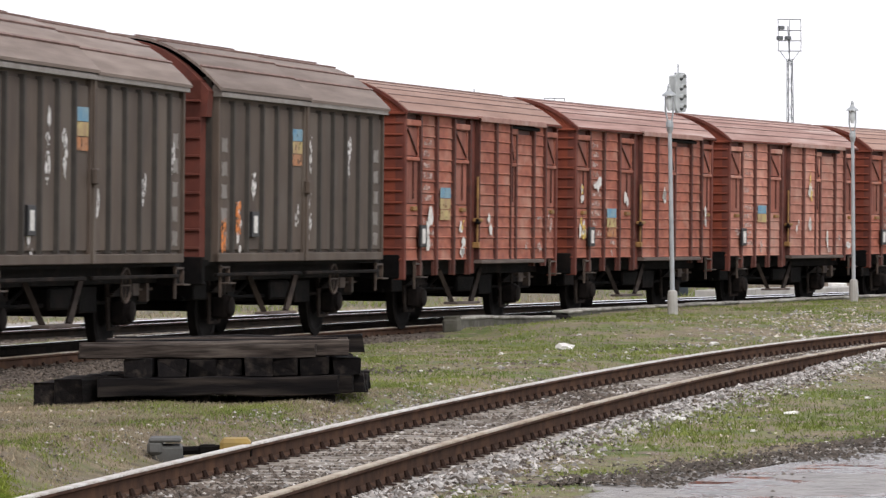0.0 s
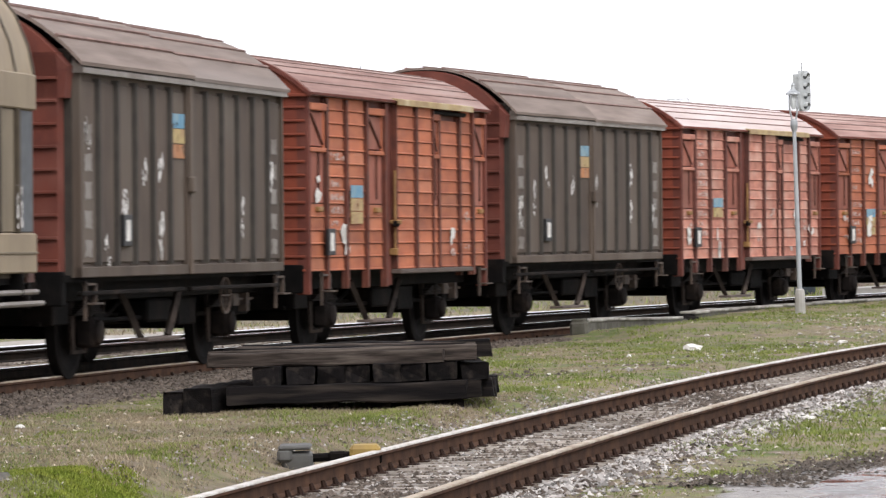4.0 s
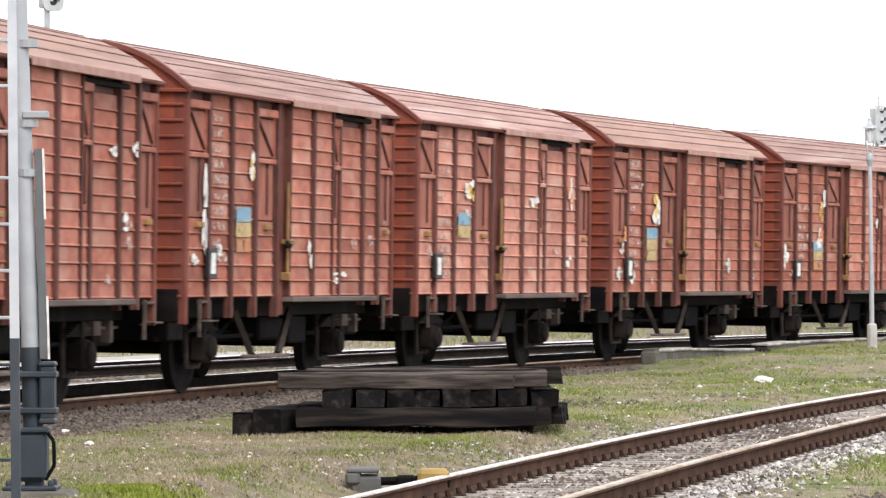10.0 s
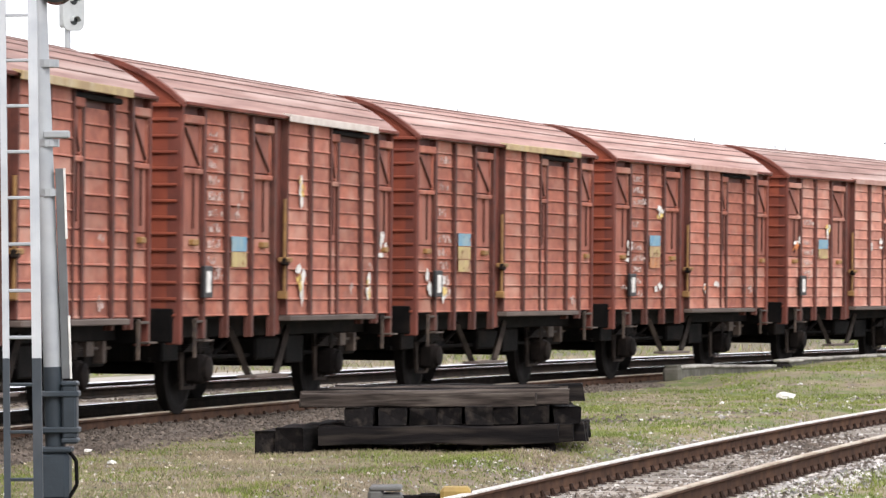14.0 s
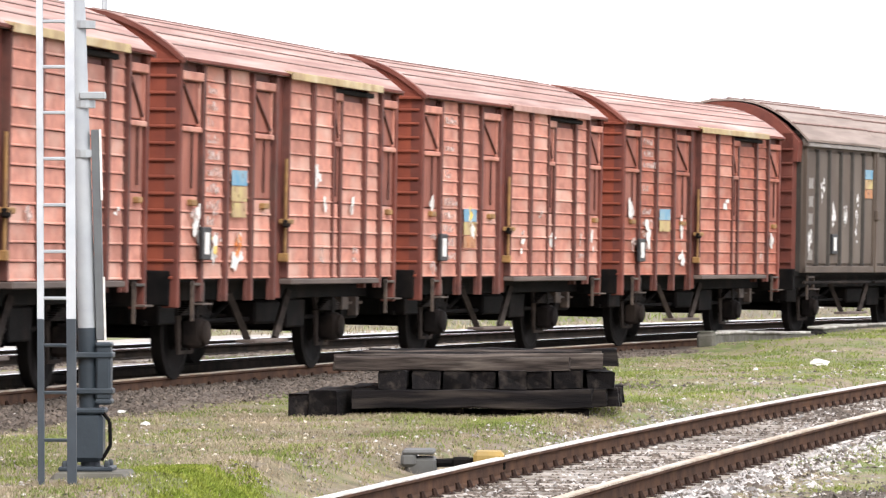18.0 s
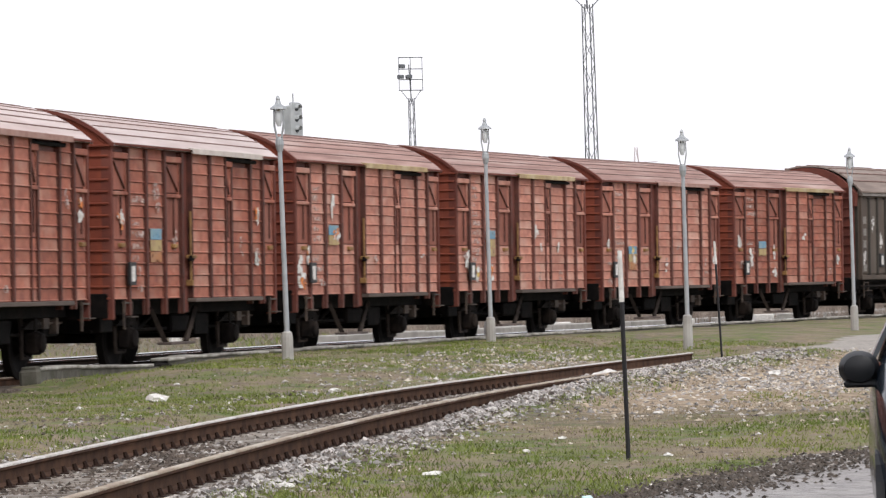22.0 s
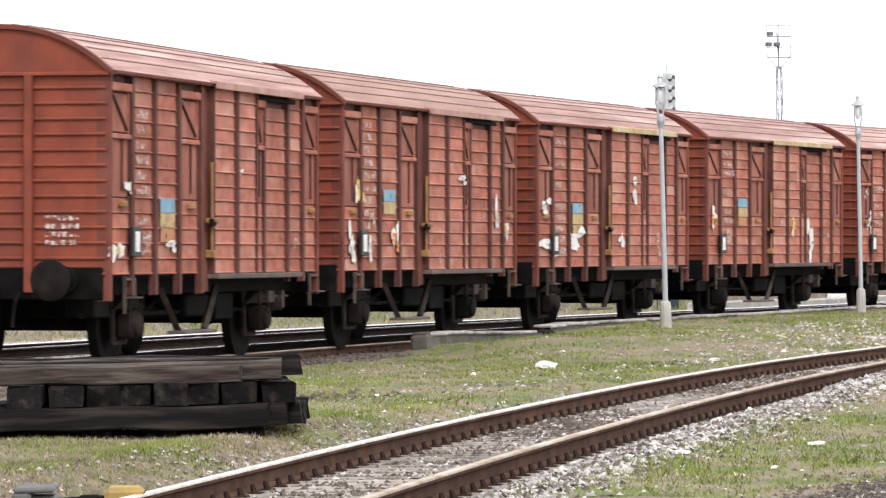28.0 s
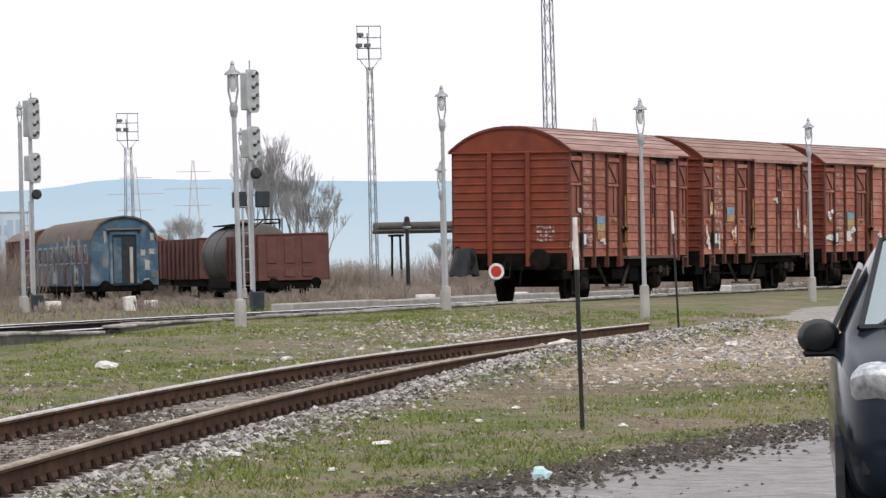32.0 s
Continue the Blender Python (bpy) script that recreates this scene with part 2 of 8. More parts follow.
# brown head colour: wear on the siding, a painted dark reflection on the main line
RAIL_WORN_DIM = material("brown_worn_dim_rail_head", (0.42, 0.36, 0.27), (0.27, 0.2, 0.14), 5, 0.6, 0.2, 0.1, 30, 0, (0.6, 0.56, 0.5), 1.5, 0.6)
CLIP = material("rusty_rail_fastening", (0.035, 0.02, 0.015), (0.022, 0.014, 0.011), 10, 0.85, 0, 0.3, spec=0.1)
CONCRETE_SLEEPER = material("concrete_sleeper", (0.3, 0.275, 0.245), (0.19, 0.165, 0.14), 6, 0.9, 0, 0.4, 40, 0.3, (0.13, 0.1, 0.077), 3, 0.6)
OLD_TIMBER = material("creosoted_timber", (0.012, 0.0105, 0.0105), (0.007, 0.0065, 0.0068), 5, 0.85, 0, 0.7, 25, 0.35, (0.055, 0.045, 0.038), 4.0, 0.6, (0.3, 3, 3), spec=0.06)
GREY_TIMBER = material("weathered_grey_timber", (0.06, 0.048, 0.041), (0.022, 0.018, 0.016), 9, 0.9, 0, 0.9, 25, 0.3, (0.2, 0.17, 0.145), 4.0, 0.6, (0.3, 3, 3), spec=0.06)
CONCRETE = material("weathered_concrete", (0.4, 0.385, 0.36), (0.32, 0.31, 0.29), 3, 0.9, 0, 0.3, 40, 0.06, (0.25, 0.24, 0.22), 1.5, 0.5)
EDGE_STONE = material("platform_edge_concrete", (0.35, 0.335, 0.31), (0.2, 0.19, 0.165), 4, 0.9, 0, 0.5, 30, 0.25, (0.13, 0.12, 0.09), 2, 0.5)
# dirt, and the shade on the kerb's face, both in the colour
KERB_WALL = material("dirty_shaded_concrete", (0.12, 0.113, 0.096), (0.065, 0.061, 0.05), 5, 0.95, 0, 0.5, 25, 0.1, (0.07, 0.075, 0.045), 2.5, 0.5)
SILVER = material("aluminium_paint", (0.39, 0.41, 0.425), (0.32, 0.34, 0.36), 5, 0.55, 0.2, 0.1, 40, 0.03, (0.42, 0.42, 0.42), 2, 0.4)
GALV = material("galvanised_steel", (0.4, 0.42, 0.43), (0.33, 0.35, 0.36), 6, 0.5, 0.5, 0.1)
SIGNAL_GREY_DARK = material("dull_grey_board", (0.13, 0.14, 0.145), (0.1, 0.105, 0.11), 4, 0.6, 0, 0.1)
DARK_BASE = material("dark_blue_grey_paint", (0.03, 0.04, 0.05), (0.022, 0.03, 0.038), 5, 0.5, 0, 0.2, 30, 0.08, (0.07, 0.07, 0.07), 2, 0.4)
SIGNAL_GREY = material("signal_housing_grey", (0.44, 0.46, 0.46), (0.36, 0.38, 0.38), 4, 0.6, 0, 0.1)
MAST_GREY = material("dull_mast_steel", (0.15, 0.16, 0.17), (0.11, 0.12, 0.13), 6, 0.65, 0.0, 0.1)
LENS = material("dark_signal_lens", (0.03, 0.035, 0.035), None, 6, 0.15)
LAMP_GLASS = material("frosted_lantern_glass", (0.62, 0.65, 0.66), (0.52, 0.55, 0.56), 6, 0.3)
MACHINE_GREY = material("point_machine_grey", (0.12, 0.12, 0.115), (0.08, 0.08, 0.077), 6, 0.75, 0, 0.3, 30, 0.05, (0.1, 0.08, 0.06), 3, 0.5)
MACHINE_YELLOW = material("faded_yellow_cover", (0.36, 0.25, 0.07), (0.28, 0.19, 0.06), 6, 0.75, 0, 0.2, 30, 0.05, (0.16, 0.12, 0.07), 3, 0.5)


# ---- geometry helpers ----
class Geo:
    """Collects vertices and faces for one mesh."""

    def __init__(self):
        self.v, self.f = [], []

    def add(self, verts, faces, m=None):
        k = len(self.v)
        self.v += [tuple(m @ Vector(p)) for p in verts] if m else [tuple(p) for p in verts]
        self.f += [tuple(i + k for i in f) for f in faces]
        return self

    def box(self, x0, x1, y0, y1, z0, z1, c=0.0, m=None):
        """A box; c: the width of the chamfer along its edges."""
        if c <= 0:
            v = [(x, y, z) for x in (x0, x1) for y in (y0, y1) for z in (z0, z1)]
            return self.add(v, [(0, 1, 3, 2), (4, 6, 7, 5), (0, 4, 5, 1), (2, 3, 7, 6), (0, 2, 6, 4), (1, 5, 7, 3)], m)
        v, idx = [], {}
        lo, hi = (x0, y0, z0), (x1, y1, z1)
        for corner in range(8):
            b = [(corner >> k) & 1 for k in range(3)]
            for ax in range(3):
                p = [(hi[k] if b[k] else lo[k]) if k == ax else ((hi[k] - c) if b[k] else (lo[k] + c)) for k in range(3)]
                idx[corner, ax] = len(v)
                v.append(p)
        f = []
        for ax in range(3):
            o = [k for k in range(3) if k != ax]
            for side in (0, 1):
                ring = [(0, 0), (1, 0), (1, 1), (0, 1)]
                f.append(tuple(idx[(side << ax) | (a << o[0]) | (b << o[1]), ax] for a, b in ring))
            for a in (0, 1):
                for b in (0, 1):
                    e0 = (a << o[0]) | (b << o[1])
                    e1 = e0 | (1 << ax)
                    f.append((idx[e0, o[0]], idx[e1, o[0]], idx[e1, o[1]], idx[e0, o[1]]))
        for corner in range(8):
            f.append(tuple(idx[corner, ax] for ax in range(3)))
        return self.add(v, f, m)

    def tube(self, a, b, r0, r1=None, n=10, cap=True):
        """A round bar from a to b."""
        r1 = r0 if r1 is None else r1
        a, b = Vector(a), Vector(b)
        q = (b - a).to_track_quat("Z", "Y").to_matrix()
        v = []
        for end, r in ((a, r0), (b, r1)):
            for i in range(n):
                t = 2 * math.pi * i / n
                v.append(end + q @ Vector((r * math.cos(t), r * math.sin(t), 0)))
        f = [(i, (i + 1) % n, n + (i + 1) % n, n + i) for i in range(n)]
        if cap:
            f += [tuple(range(n - 1, -1, -1)), tuple(range(n, 2 * n))]
        return self.add(v, f)

    def lathe(self, rings, axis="Z", n=14, at=(0, 0, 0)):
        """A turned body: rings of (height, radius)."""
        v, f = [], []
        for hgt, r in rings:
            for i in range(n):
                t = 2 * math.pi * i / n
                p = (r * math.cos(t), r * math.sin(t), hgt)
                if axis == "Y":
                    p = (p[0], p[2], p[1])
                if axis == "X":
                    p = (p[2], p[0], p[1])
                v.append((p[0] + at[0], p[1] + at[1], p[2] + at[2]))
        for k in range(len(rings) - 1):
            for i in range(n):
                j = (i + 1) % n
                f.append((k * n + i, k * n + j, k * n + n + j, k * n + n + i))
        f += [tuple(range(n - 1, -1, -1)), tuple(range((len(rings) - 1) * n, len(rings) * n))]
        return self.add(v, f)

    def prism(self, outline, x0, x1):
        """An outline in y and z, drawn out along x."""
        n = len(outline)
        v = [(x0, y, z) for y, z in outline] + [(x1, y, z) for y, z in outline]
        f = [(i, (i + 1) % n, n + (i + 1) % n, n + i) for i in range(n)] + [tuple(range(n - 1, -1, -1)), tuple(range(n, 2 * n))]
        return self.add(v, f)

    def mesh(self, name, mat, smooth=False):
        me = bpy.data.meshes.new(name)
        me.from_pydata(self.v, [], self.f)
        bm = bmesh.new()
        bm.from_mesh(me)
        bmesh.ops.recalc_face_normals(bm, faces=bm.faces)
        bm.to_mesh(me)
        bm.free()
        me.materials.append(mat)
        if smooth:
            me.shade_smooth()
            me.set_sharp_from_angle(angle=radians(40))
        return me


def part(name, geo, mat, parent, label="", smooth=False, m=None):
    """One mesh object under a thing or a part; geo may be a ready mesh."""
    me = geo.mesh(name, mat, smooth) if isinstance(geo, Geo) else geo
    ob = new(name, me)
    ob.parent = parent
    if m is not None:
        ob.matrix_basis = m
    return tagged(ob, label)


def thing(name, label, category, group="", m=None, kind=""):
    """The empty base of a thing that is made of parts."""
    ob = new(name)
    ob.empty_display_size = 0.1
    if m is not None:
        ob.matrix_basis = m
    return tagged(ob, label, category, group, kind)


def solid(name, geo, mat, label, category, group="", kind="", m=None, smooth=False):
    """A thing or a piece of the setting that is one mesh."""
    ob = new(name, geo.mesh(name, mat, smooth) if isinstance(geo, Geo) else geo)
    if m is not None:
        ob.matrix_basis = m
    return tagged(ob, label, category, group, kind)


# ---- the lines of the tracks ----
KAPPA, KAPPA_1 = 0.0047423, -2.4964e-5
S_LO, S_HI = -45.0, 125.0


def heading(s):
    c = min(max(s, S_LO), S_HI)
    return 0.2289 + KAPPA * c + KAPPA_1 * c * c / 2


LINE = {}
_x, _y = -2.523 - 1.40 * math.cos(0.2289), 53.0 + 1.40 * math.sin(0.2289)
_p = Vector((_x, _y))
LINE[0] = _p
for _i in range(1, 1101):
    LINE[_i] = LINE[_i - 1] + 0.5 * Vector((math.sin(heading(_i * 0.5 - 0.25)), math.cos(heading(_i * 0.5 - 0.25))))
for _i in range(-1, -1001, -1):
    LINE[_i] = LINE[_i + 1] - 0.5 * Vector((math.sin(heading(_i * 0.5 + 0.25)), math.cos(heading(_i * 0.5 + 0.25))))


def main_line(s, off=0.0):
    """The middle of the train's track at s metres; off: metres to its right."""
    k = math.floor(s * 2)
    u = s * 2 - k
    p = LINE[k] * (1 - u) + LINE[k + 1] * u
    h = heading(s)
    return Vector((p.x + off * math.cos(h), p.y - off * math.sin(h), 0))


SIDING = (-9.836e-06, 1.95549e-03, 0.266229, 3.171875)


def siding_z(y):
    """The near track climbs gently away from the viewer."""
    t = min(max((y - 26) / 36, 0.0), 1.0)
    return -0.28 + 0.21 * t * t * (3 - 2 * t)


def siding(y, off=0.0):
    """The middle of the near track where it crosses the depth y."""
    d = min(y, 80.0) - 45
    a, b, c, e = SIDING
    x = ((a * d + b) * d + c) * d + e
    slope = (3 * a * d + 2 * b) * d + c
    h = math.atan(slope)
    return Vector((x + off * math.cos(h), y - off * math.sin(h), siding_z(y))), h


# nearest distance to the main line, sampled
MAIN_PTS = np.array([[*main_line(s)[:2], s] for s in np.arange(-60, 140, 1.0)])


def main_offset(x, y):
    """Metres along the main line and to the right of it."""
    i = int(np.argmin((MAIN_PTS[:, 0] - x) ** 2 + (MAIN_PTS[:, 1] - y) ** 2))
    s = MAIN_PTS[i, 2]
    h = heading(s)
    dx, dy = x - MAIN_PTS[i, 0], y - MAIN_PTS[i, 1]
    return s + dx * math.sin(h) + dy * math.cos(h), dx * math.cos(h) - dy * math.sin(h)


def ease(v, a, b):
    t = min(max((v - a) / (b - a), 0.0), 1.0)
    return t * t * (3 - 2 * t)


def near_offset(x, y):
    """Metres to the right of the near track."""
    yy = min(max(y, -10), 90)
    p, h = siding(yy)
    p2, h2 = siding(min(max(yy + (x - p.x) * math.sin(h) * math.cos(h), -10), 90))
    return (x - p2.x) * math.cos(h2) - (y - p2.y) * math.sin(h2)


def ground_z(x, y):
    """The height of the ground; rail heads lie at 0."""
    z = -0.17 + 0.03 * noise.noise((x * 0.25, y * 0.25, 0)) + 0.018 * noise.noise((x * 1.1, y * 1.1, 5))
    if y > 130 or y < -20 or abs(x) > 90:
        return z
    s, d = main_offset(x, y)
    # low grassy platform along the line
    rise = ease(s, 17.5 - 5.5 * ease(d, 2.0, 4.5), 18.5) * (1 - ease(d, 4.0, 10.0)) * ease(d, 1.5, 1.75)
    rise *= 1 - 0.5 * (1 - ease(s, 21, 31)) * (1 - ease(d, 2.1, 3.6))
    z += rise * 0.27
    # bed of the main line
    z += 0.03 * (1 - ease(abs(d), 1.6, 2.6)) * (1 - rise)
    n = near_offset(x, y)
    if y < 96:
        z += (-0.05 + 0.045 * (1 - ease(abs(n), 0.58, 0.64))) * (1 - ease(abs(n), 0.78, 1.0)) + 0.02 * ease(abs(n), 0.85, 1.1) * (1 - ease(abs(n), 1.5, 2.2))
        # the strip of the near track and the yard lie lower
        z += siding_z(y) * ((1 - ease(-n, 0.95 + 0.4 * (1 - ease(y, 35, 38)), 1.75 + 0.25 * (1 - ease(y, 35, 38)))) if n < 0 else 1 - ease(n, 6, 14)) * ease(y, 2, 12)
        # wheel-worn yard beside the near track
        yard = yard_amount(x, y)
        z += yard * 0.035 * noise.noise((x * 0.9, y * 0.7, 12))
        # rubble buries the end of one rail
        z += 0.16 * ease(y, 48, 66) * ease(n, 0.25, 0.7) * (1 - ease(n, 1.2, 2.6)) * (1 - ease(y, 84, 92))
    return z


def yard_edge(y):
    """How far from the near track the mud begins."""
    return 2.0 + 0.26 * max(0.0, y - 31.0)


def yard_amount(x, y):
    """How far the muddy yard reaches: 1 on it, 0 on the grass."""
    edge = yard_edge(y) + 0.4 * noise.noise((x * 0.4, y * 0.3, 9))
    a = ease(near_offset(x, y), edge, edge + 0.6)
    return a * (1 - ease(y, 42.5, 45.0))


# ---- ground ----
def ground_material():
    m = bpy.data.materials.new("yard_ground")
    m.use_nodes = True
    n, l = m.node_tree.nodes, m.node_tree.links
    p = n["Principled BSDF"]
    co = n.new("ShaderNodeTexCoord")

    def tex(s, detail=8, lo=0.35, hi=0.65):
        t = n.new("ShaderNodeTexNoise")
        t.inputs["Scale"].default_value, t.inputs["Detail"].default_value = s, detail
        l.new(co.outputs["Object"], t.inputs["Vector"])
        r = n.new("ShaderNodeMapRange")
        r.inputs["From Min"].default_value, r.inputs["From Max"].default_value = lo, hi
        l.new(t.outputs["Fac"], r.inputs["Value"])
        return r.outputs["Result"]

    def mix(f, a, b):
        x = n.new("ShaderNodeMix")
        x.data_type = "RGBA"
        for sock, v in ((x.inputs["Factor"], f), (x.inputs["A"], a), (x.inputs["B"], b)):
            if isinstance(v, tuple):
                sock.default_value = (*v, 1)
            else:
                l.new(v, sock)
        return x.outputs["Result"]

    def layer(name):
        a = n.new("ShaderNodeAttribute")
        a.attribute_name = name
        # ragged borders
        s = n.new("ShaderNodeMath")
        s.operation = "ADD"
        t = n.new("ShaderNodeTexNoise")
        t.inputs["Scale"].default_value, t.inputs["Detail"].default_value = 2.5, 8
        l.new(co.outputs["Object"], t.inputs["Vector"])
        l.new(a.outputs["Fac"], s.inputs[0])
        l.new(t.outputs["Fac"], s.inputs[1])
        r = n.new("ShaderNodeMapRange")
        r.inputs["From Min"].default_value, r.inputs["From Max"].default_value = 0.9, 1.1
        l.new(s.outputs["Value"], r.inputs["Value"])
        return r.outputs["Result"]

    soil = mix(tex(9), (0.12, 0.095, 0.072), (0.22, 0.18, 0.14))
    green = mix(tex(3), (0.075, 0.1, 0.03), (0.155, 0.175, 0.06))
    straw = mix(tex(14), (0.27, 0.22, 0.145), (0.15, 0.118, 0.08))
    col = mix(tex(0.75, 10, 0.42, 0.56), straw, green)
    col = mix(layer("dry"), col, mix(tex(5), mix(tex(1.7, 8, 0.4, 0.6), (0.23, 0.185, 0.115), (0.12, 0.125, 0.055)), (0.11, 0.088, 0.06)))
    col = mix(tex(3.2, 10, 0.5, 0.62), col, soil)
    col = mix(layer("gravel"), col, mix(tex(26), (0.13, 0.11, 0.095), (0.3, 0.275, 0.25)))
    col = mix(layer("dirt"), col, mix(tex(5), (0.2, 0.15, 0.1), (0.37, 0.295, 0.21)))
    col = mix(layer("bed"), col, mix(tex(20), (0.07, 0.056, 0.046), (0.16, 0.13, 0.105)))
    col = mix(layer("road"), col, mix(tex(7), (0.27, 0.25, 0.225), (0.36, 0.335, 0.3)))
    yard = layer("yard")
    col = mix(yard, col, mix(tex(6), (0.115, 0.102, 0.091), (0.25, 0.228, 0.208)))
    col = mix(layer("far"), col, mix(tex(0.3), (0.15, 0.125, 0.095), (0.115, 0.11, 0.07)))
    l.new(col, p.inputs["Base Color"])
    wet = n.new("ShaderNodeMapRange")
    wet.inputs["To Min"].default_value, wet.inputs["To Max"].default_value = 0.95, 0.38
    l.new(yard, wet.inputs["Value"])
    l.new(wet.outputs["Result"], p.inputs["Roughness"])
    p.inputs["Specular IOR Level"].default_value = 0.25
    t = n.new("ShaderNodeTexNoise")
    t.inputs["Scale"].default_value, t.inputs["Detail"].default_value = 14, 10
    l.new(co.outputs["Object"], t.inputs["Vector"])
    b = n.new("ShaderNodeBump")
    b.inputs["Strength"].default_value, b.inputs["Distance"].default_value = 0.7, 0.05
    l.new(t.outputs["Fac"], b.inputs["Height"])
    l.new(b.outputs["Normal"], p.inputs["Normal"])
    return m


def dryness(x, y):
    """Dead grass round the signal and the old sleepers, and on the rise beside the yard."""
    left = (1 - ease(x, -0.6, 1.2)) * (1 - ease(y, 44, 52))
    right = 0.8 * ease(y, 46, 54) * ease(near_offset(x, y), 1.2, 2.2) if y < 90 else 0.0
    return min(1.0, max(0.5 * left, right))


def layers(x, y):
    """How much of each surface lies at a place."""
    out = dict(gravel=0.0, dirt=0.0, dry=0.0, bed=0.0, road=0.0, yard=0.0, far=0.0)
    if y > 135 or y < -15 or x > 90 or x < -60:
        out["far"] = 1.0
        return out
    s, d = main_offset(x, y)
    n = near_offset(x, y)
    if y < 90:
        side = 1.0 + 0.28 * noise.noise((x * 0.6, y * 0.35, 15))
        out["gravel"] = (1 - ease(n if n > 0 else -n + 0.1, side, side + 0.5)) * (1 - ease(y, 78, 86))
        out["dirt"] = ease(n, 1.2, 2.4) * ease(y, 47, 58) * 0.9
        out["yard"] = yard_amount(x, y)
    out["dry"] = dryness(x, y)
    out["bed"] = (1 - ease(abs(d), 1.5, 2.3 + 0.9 * ease(-x, 0.5, 2.5))) * (1 - ease(s, 17, 19) * ease(d, 1.2, 1.5))
    out["bed"] = max(out["bed"], 1 - ease(abs(d + 5.6), 1.0, 1.6))
    if y < 70:
        out["bed"] = max(out["bed"], 0.9 * (1 - ease(abs(n), 0.55, 0.68)))
    out["gravel"] = max(out["gravel"], 0.9 * (1 - ease(abs(d + 2.8), 1.0, 1.5)), 0.5 * ease(-d, 6, 7.5) * (1 - ease(-d, 9, 11)))
    out["road"] = max(ease(n, 2.2, 3.2) * ease(y, 66, 72) * ease(d, 7.0, 8.5), ease(-d, 8.0, 8.6) * (1 - ease(-d, 11.5, 12.2)))
    out["far"] = ease(-d, 13, 15)
    return out


def axis_steps(spans):
    v = []
    for a, b, step in spans:
        v += list(np.arange(a, b, step))
    return v


def build_ground():
    xs = axis_steps([(-3000, -400, 400), (-400, -60, 40), (-60, -16, 4), (-16, 26, 0.35), (26, 60, 2), (60, 400, 40), (400, 3001, 400)])
    ys = axis_steps([(-600, -20, 60), (-20, 18, 2), (18, 80, 0.4), (80, 135, 1.0), (135, 400, 20), (400, 4800, 400)])
    verts, vals = [], []
    for y in ys:
        for x in xs:
            verts.append((x, y, ground_z(x, y)))
            vals.append(layers(x, y))
    w = len(xs)
    faces = [(j * w + i, j * w + i + 1, (j + 1) * w + i + 1, (j + 1) * w + i) for j in range(len(ys) - 1) for i in range(w - 1)]
    me = bpy.data.meshes.new("ground")
    me.from_pydata(verts, [], faces)
    for key in vals[0]:
        a = me.attributes.new(key, "FLOAT", "POINT")
        a.data.foreach_set("value", [v[key] for v in vals])
    me.materials.append(ground_material())
    me.shade_smooth()
    tagged(new("ground", me), "patchy grass, ballast stone and muddy soil", "ground", kind="structure")


build_ground()


# ---- tracks ----
RAIL_OUTLINE = [(-0.07, -0.158), (0.07, -0.158), (0.07, -0.146), (0.014, -0.126), (0.012, -0.045), (0.036, -0.032), (0.036, -0.006), (0.028, 0.0),
                (-0.028, 0.0), (-0.036, -0.006), (-0.036, -0.032), (-0.012, -0.045), (-0.014, -0.126), (-0.07, -0.146)]


def rail_geo(points, outline):
    """A rail swept along points of (place, heading)."""
    g = Geo()
    n = len(outline)
    v, f = [], []
    for p, h in points:
        for y, z in outline:
            v.append((p[0] + y * math.cos(h), p[1] - y * math.sin(h), z + p[2]))
    for k in range(len(points) - 1):
        for i in range(n):
            j = (i + 1) % n
            f.append((k * n + i, k * n + j, k * n + n + j, k * n + n + i))
    return g.add(v, f)


HEAD = [(-0.0375, -0.011), (0.0375, -0.011), (0.032, 0.004), (-0.032, 0.004)]


def lay_track(name, label, at, stations, top, sleeper_mat, sleepers, half=1.25, gauge=0.7525, sides=(-1, 1), lift=0.0, web=None):
    """Two rails with their heads, each sleeper and its fastenings. at(station, off) gives a place and a heading."""
    t = thing(name, label, "railway track", kind="structure")
    for side in (-1, 1):
        pts = [(p + Vector((0, 0, lift if side < 0 else 0)), h) for p, h in (at(s, side * gauge) for s in stations)]
        rail = part("rail", rail_geo(pts, RAIL_OUTLINE), (web[side > 0] if isinstance(web, tuple) else web or RAIL_SIDE), t, "rusty steel rail with a worn head")
        part("rail_head", rail_geo(pts, HEAD), top[side > 0] if isinstance(top, tuple) else top, rail)
    block = Geo().box(-half, half, -0.065, 0.065, -0.27, -0.158, 0.015).mesh("sleeper", sleeper_mat)
    clip = Geo()
    for x in (-0.105, 0.105):
        clip.box(x - 0.045, x + 0.045, -0.05, 0.05, -0.17, -0.145, 0.008)
        clip.tube((x * 0.95, 0, -0.15), (x * 0.8, 0, -0.095), 0.026, 0.016, 6)
    clip = clip.mesh("rail_fastening", CLIP)
    for s in sleepers:
        p, h = at(s, 0.0)
        sl = part("sleeper", block, None, t, m=pose(p.x, p.y, p.z, 0, 0, -math.degrees(h)))
        for side in sides:
            part("rail_fastening", clip, None, sl, m=pose(side * gauge, 0, 0))
    return t


def at_main(shift):
    return lambda s, off: (main_line(s, off + shift), heading(s))


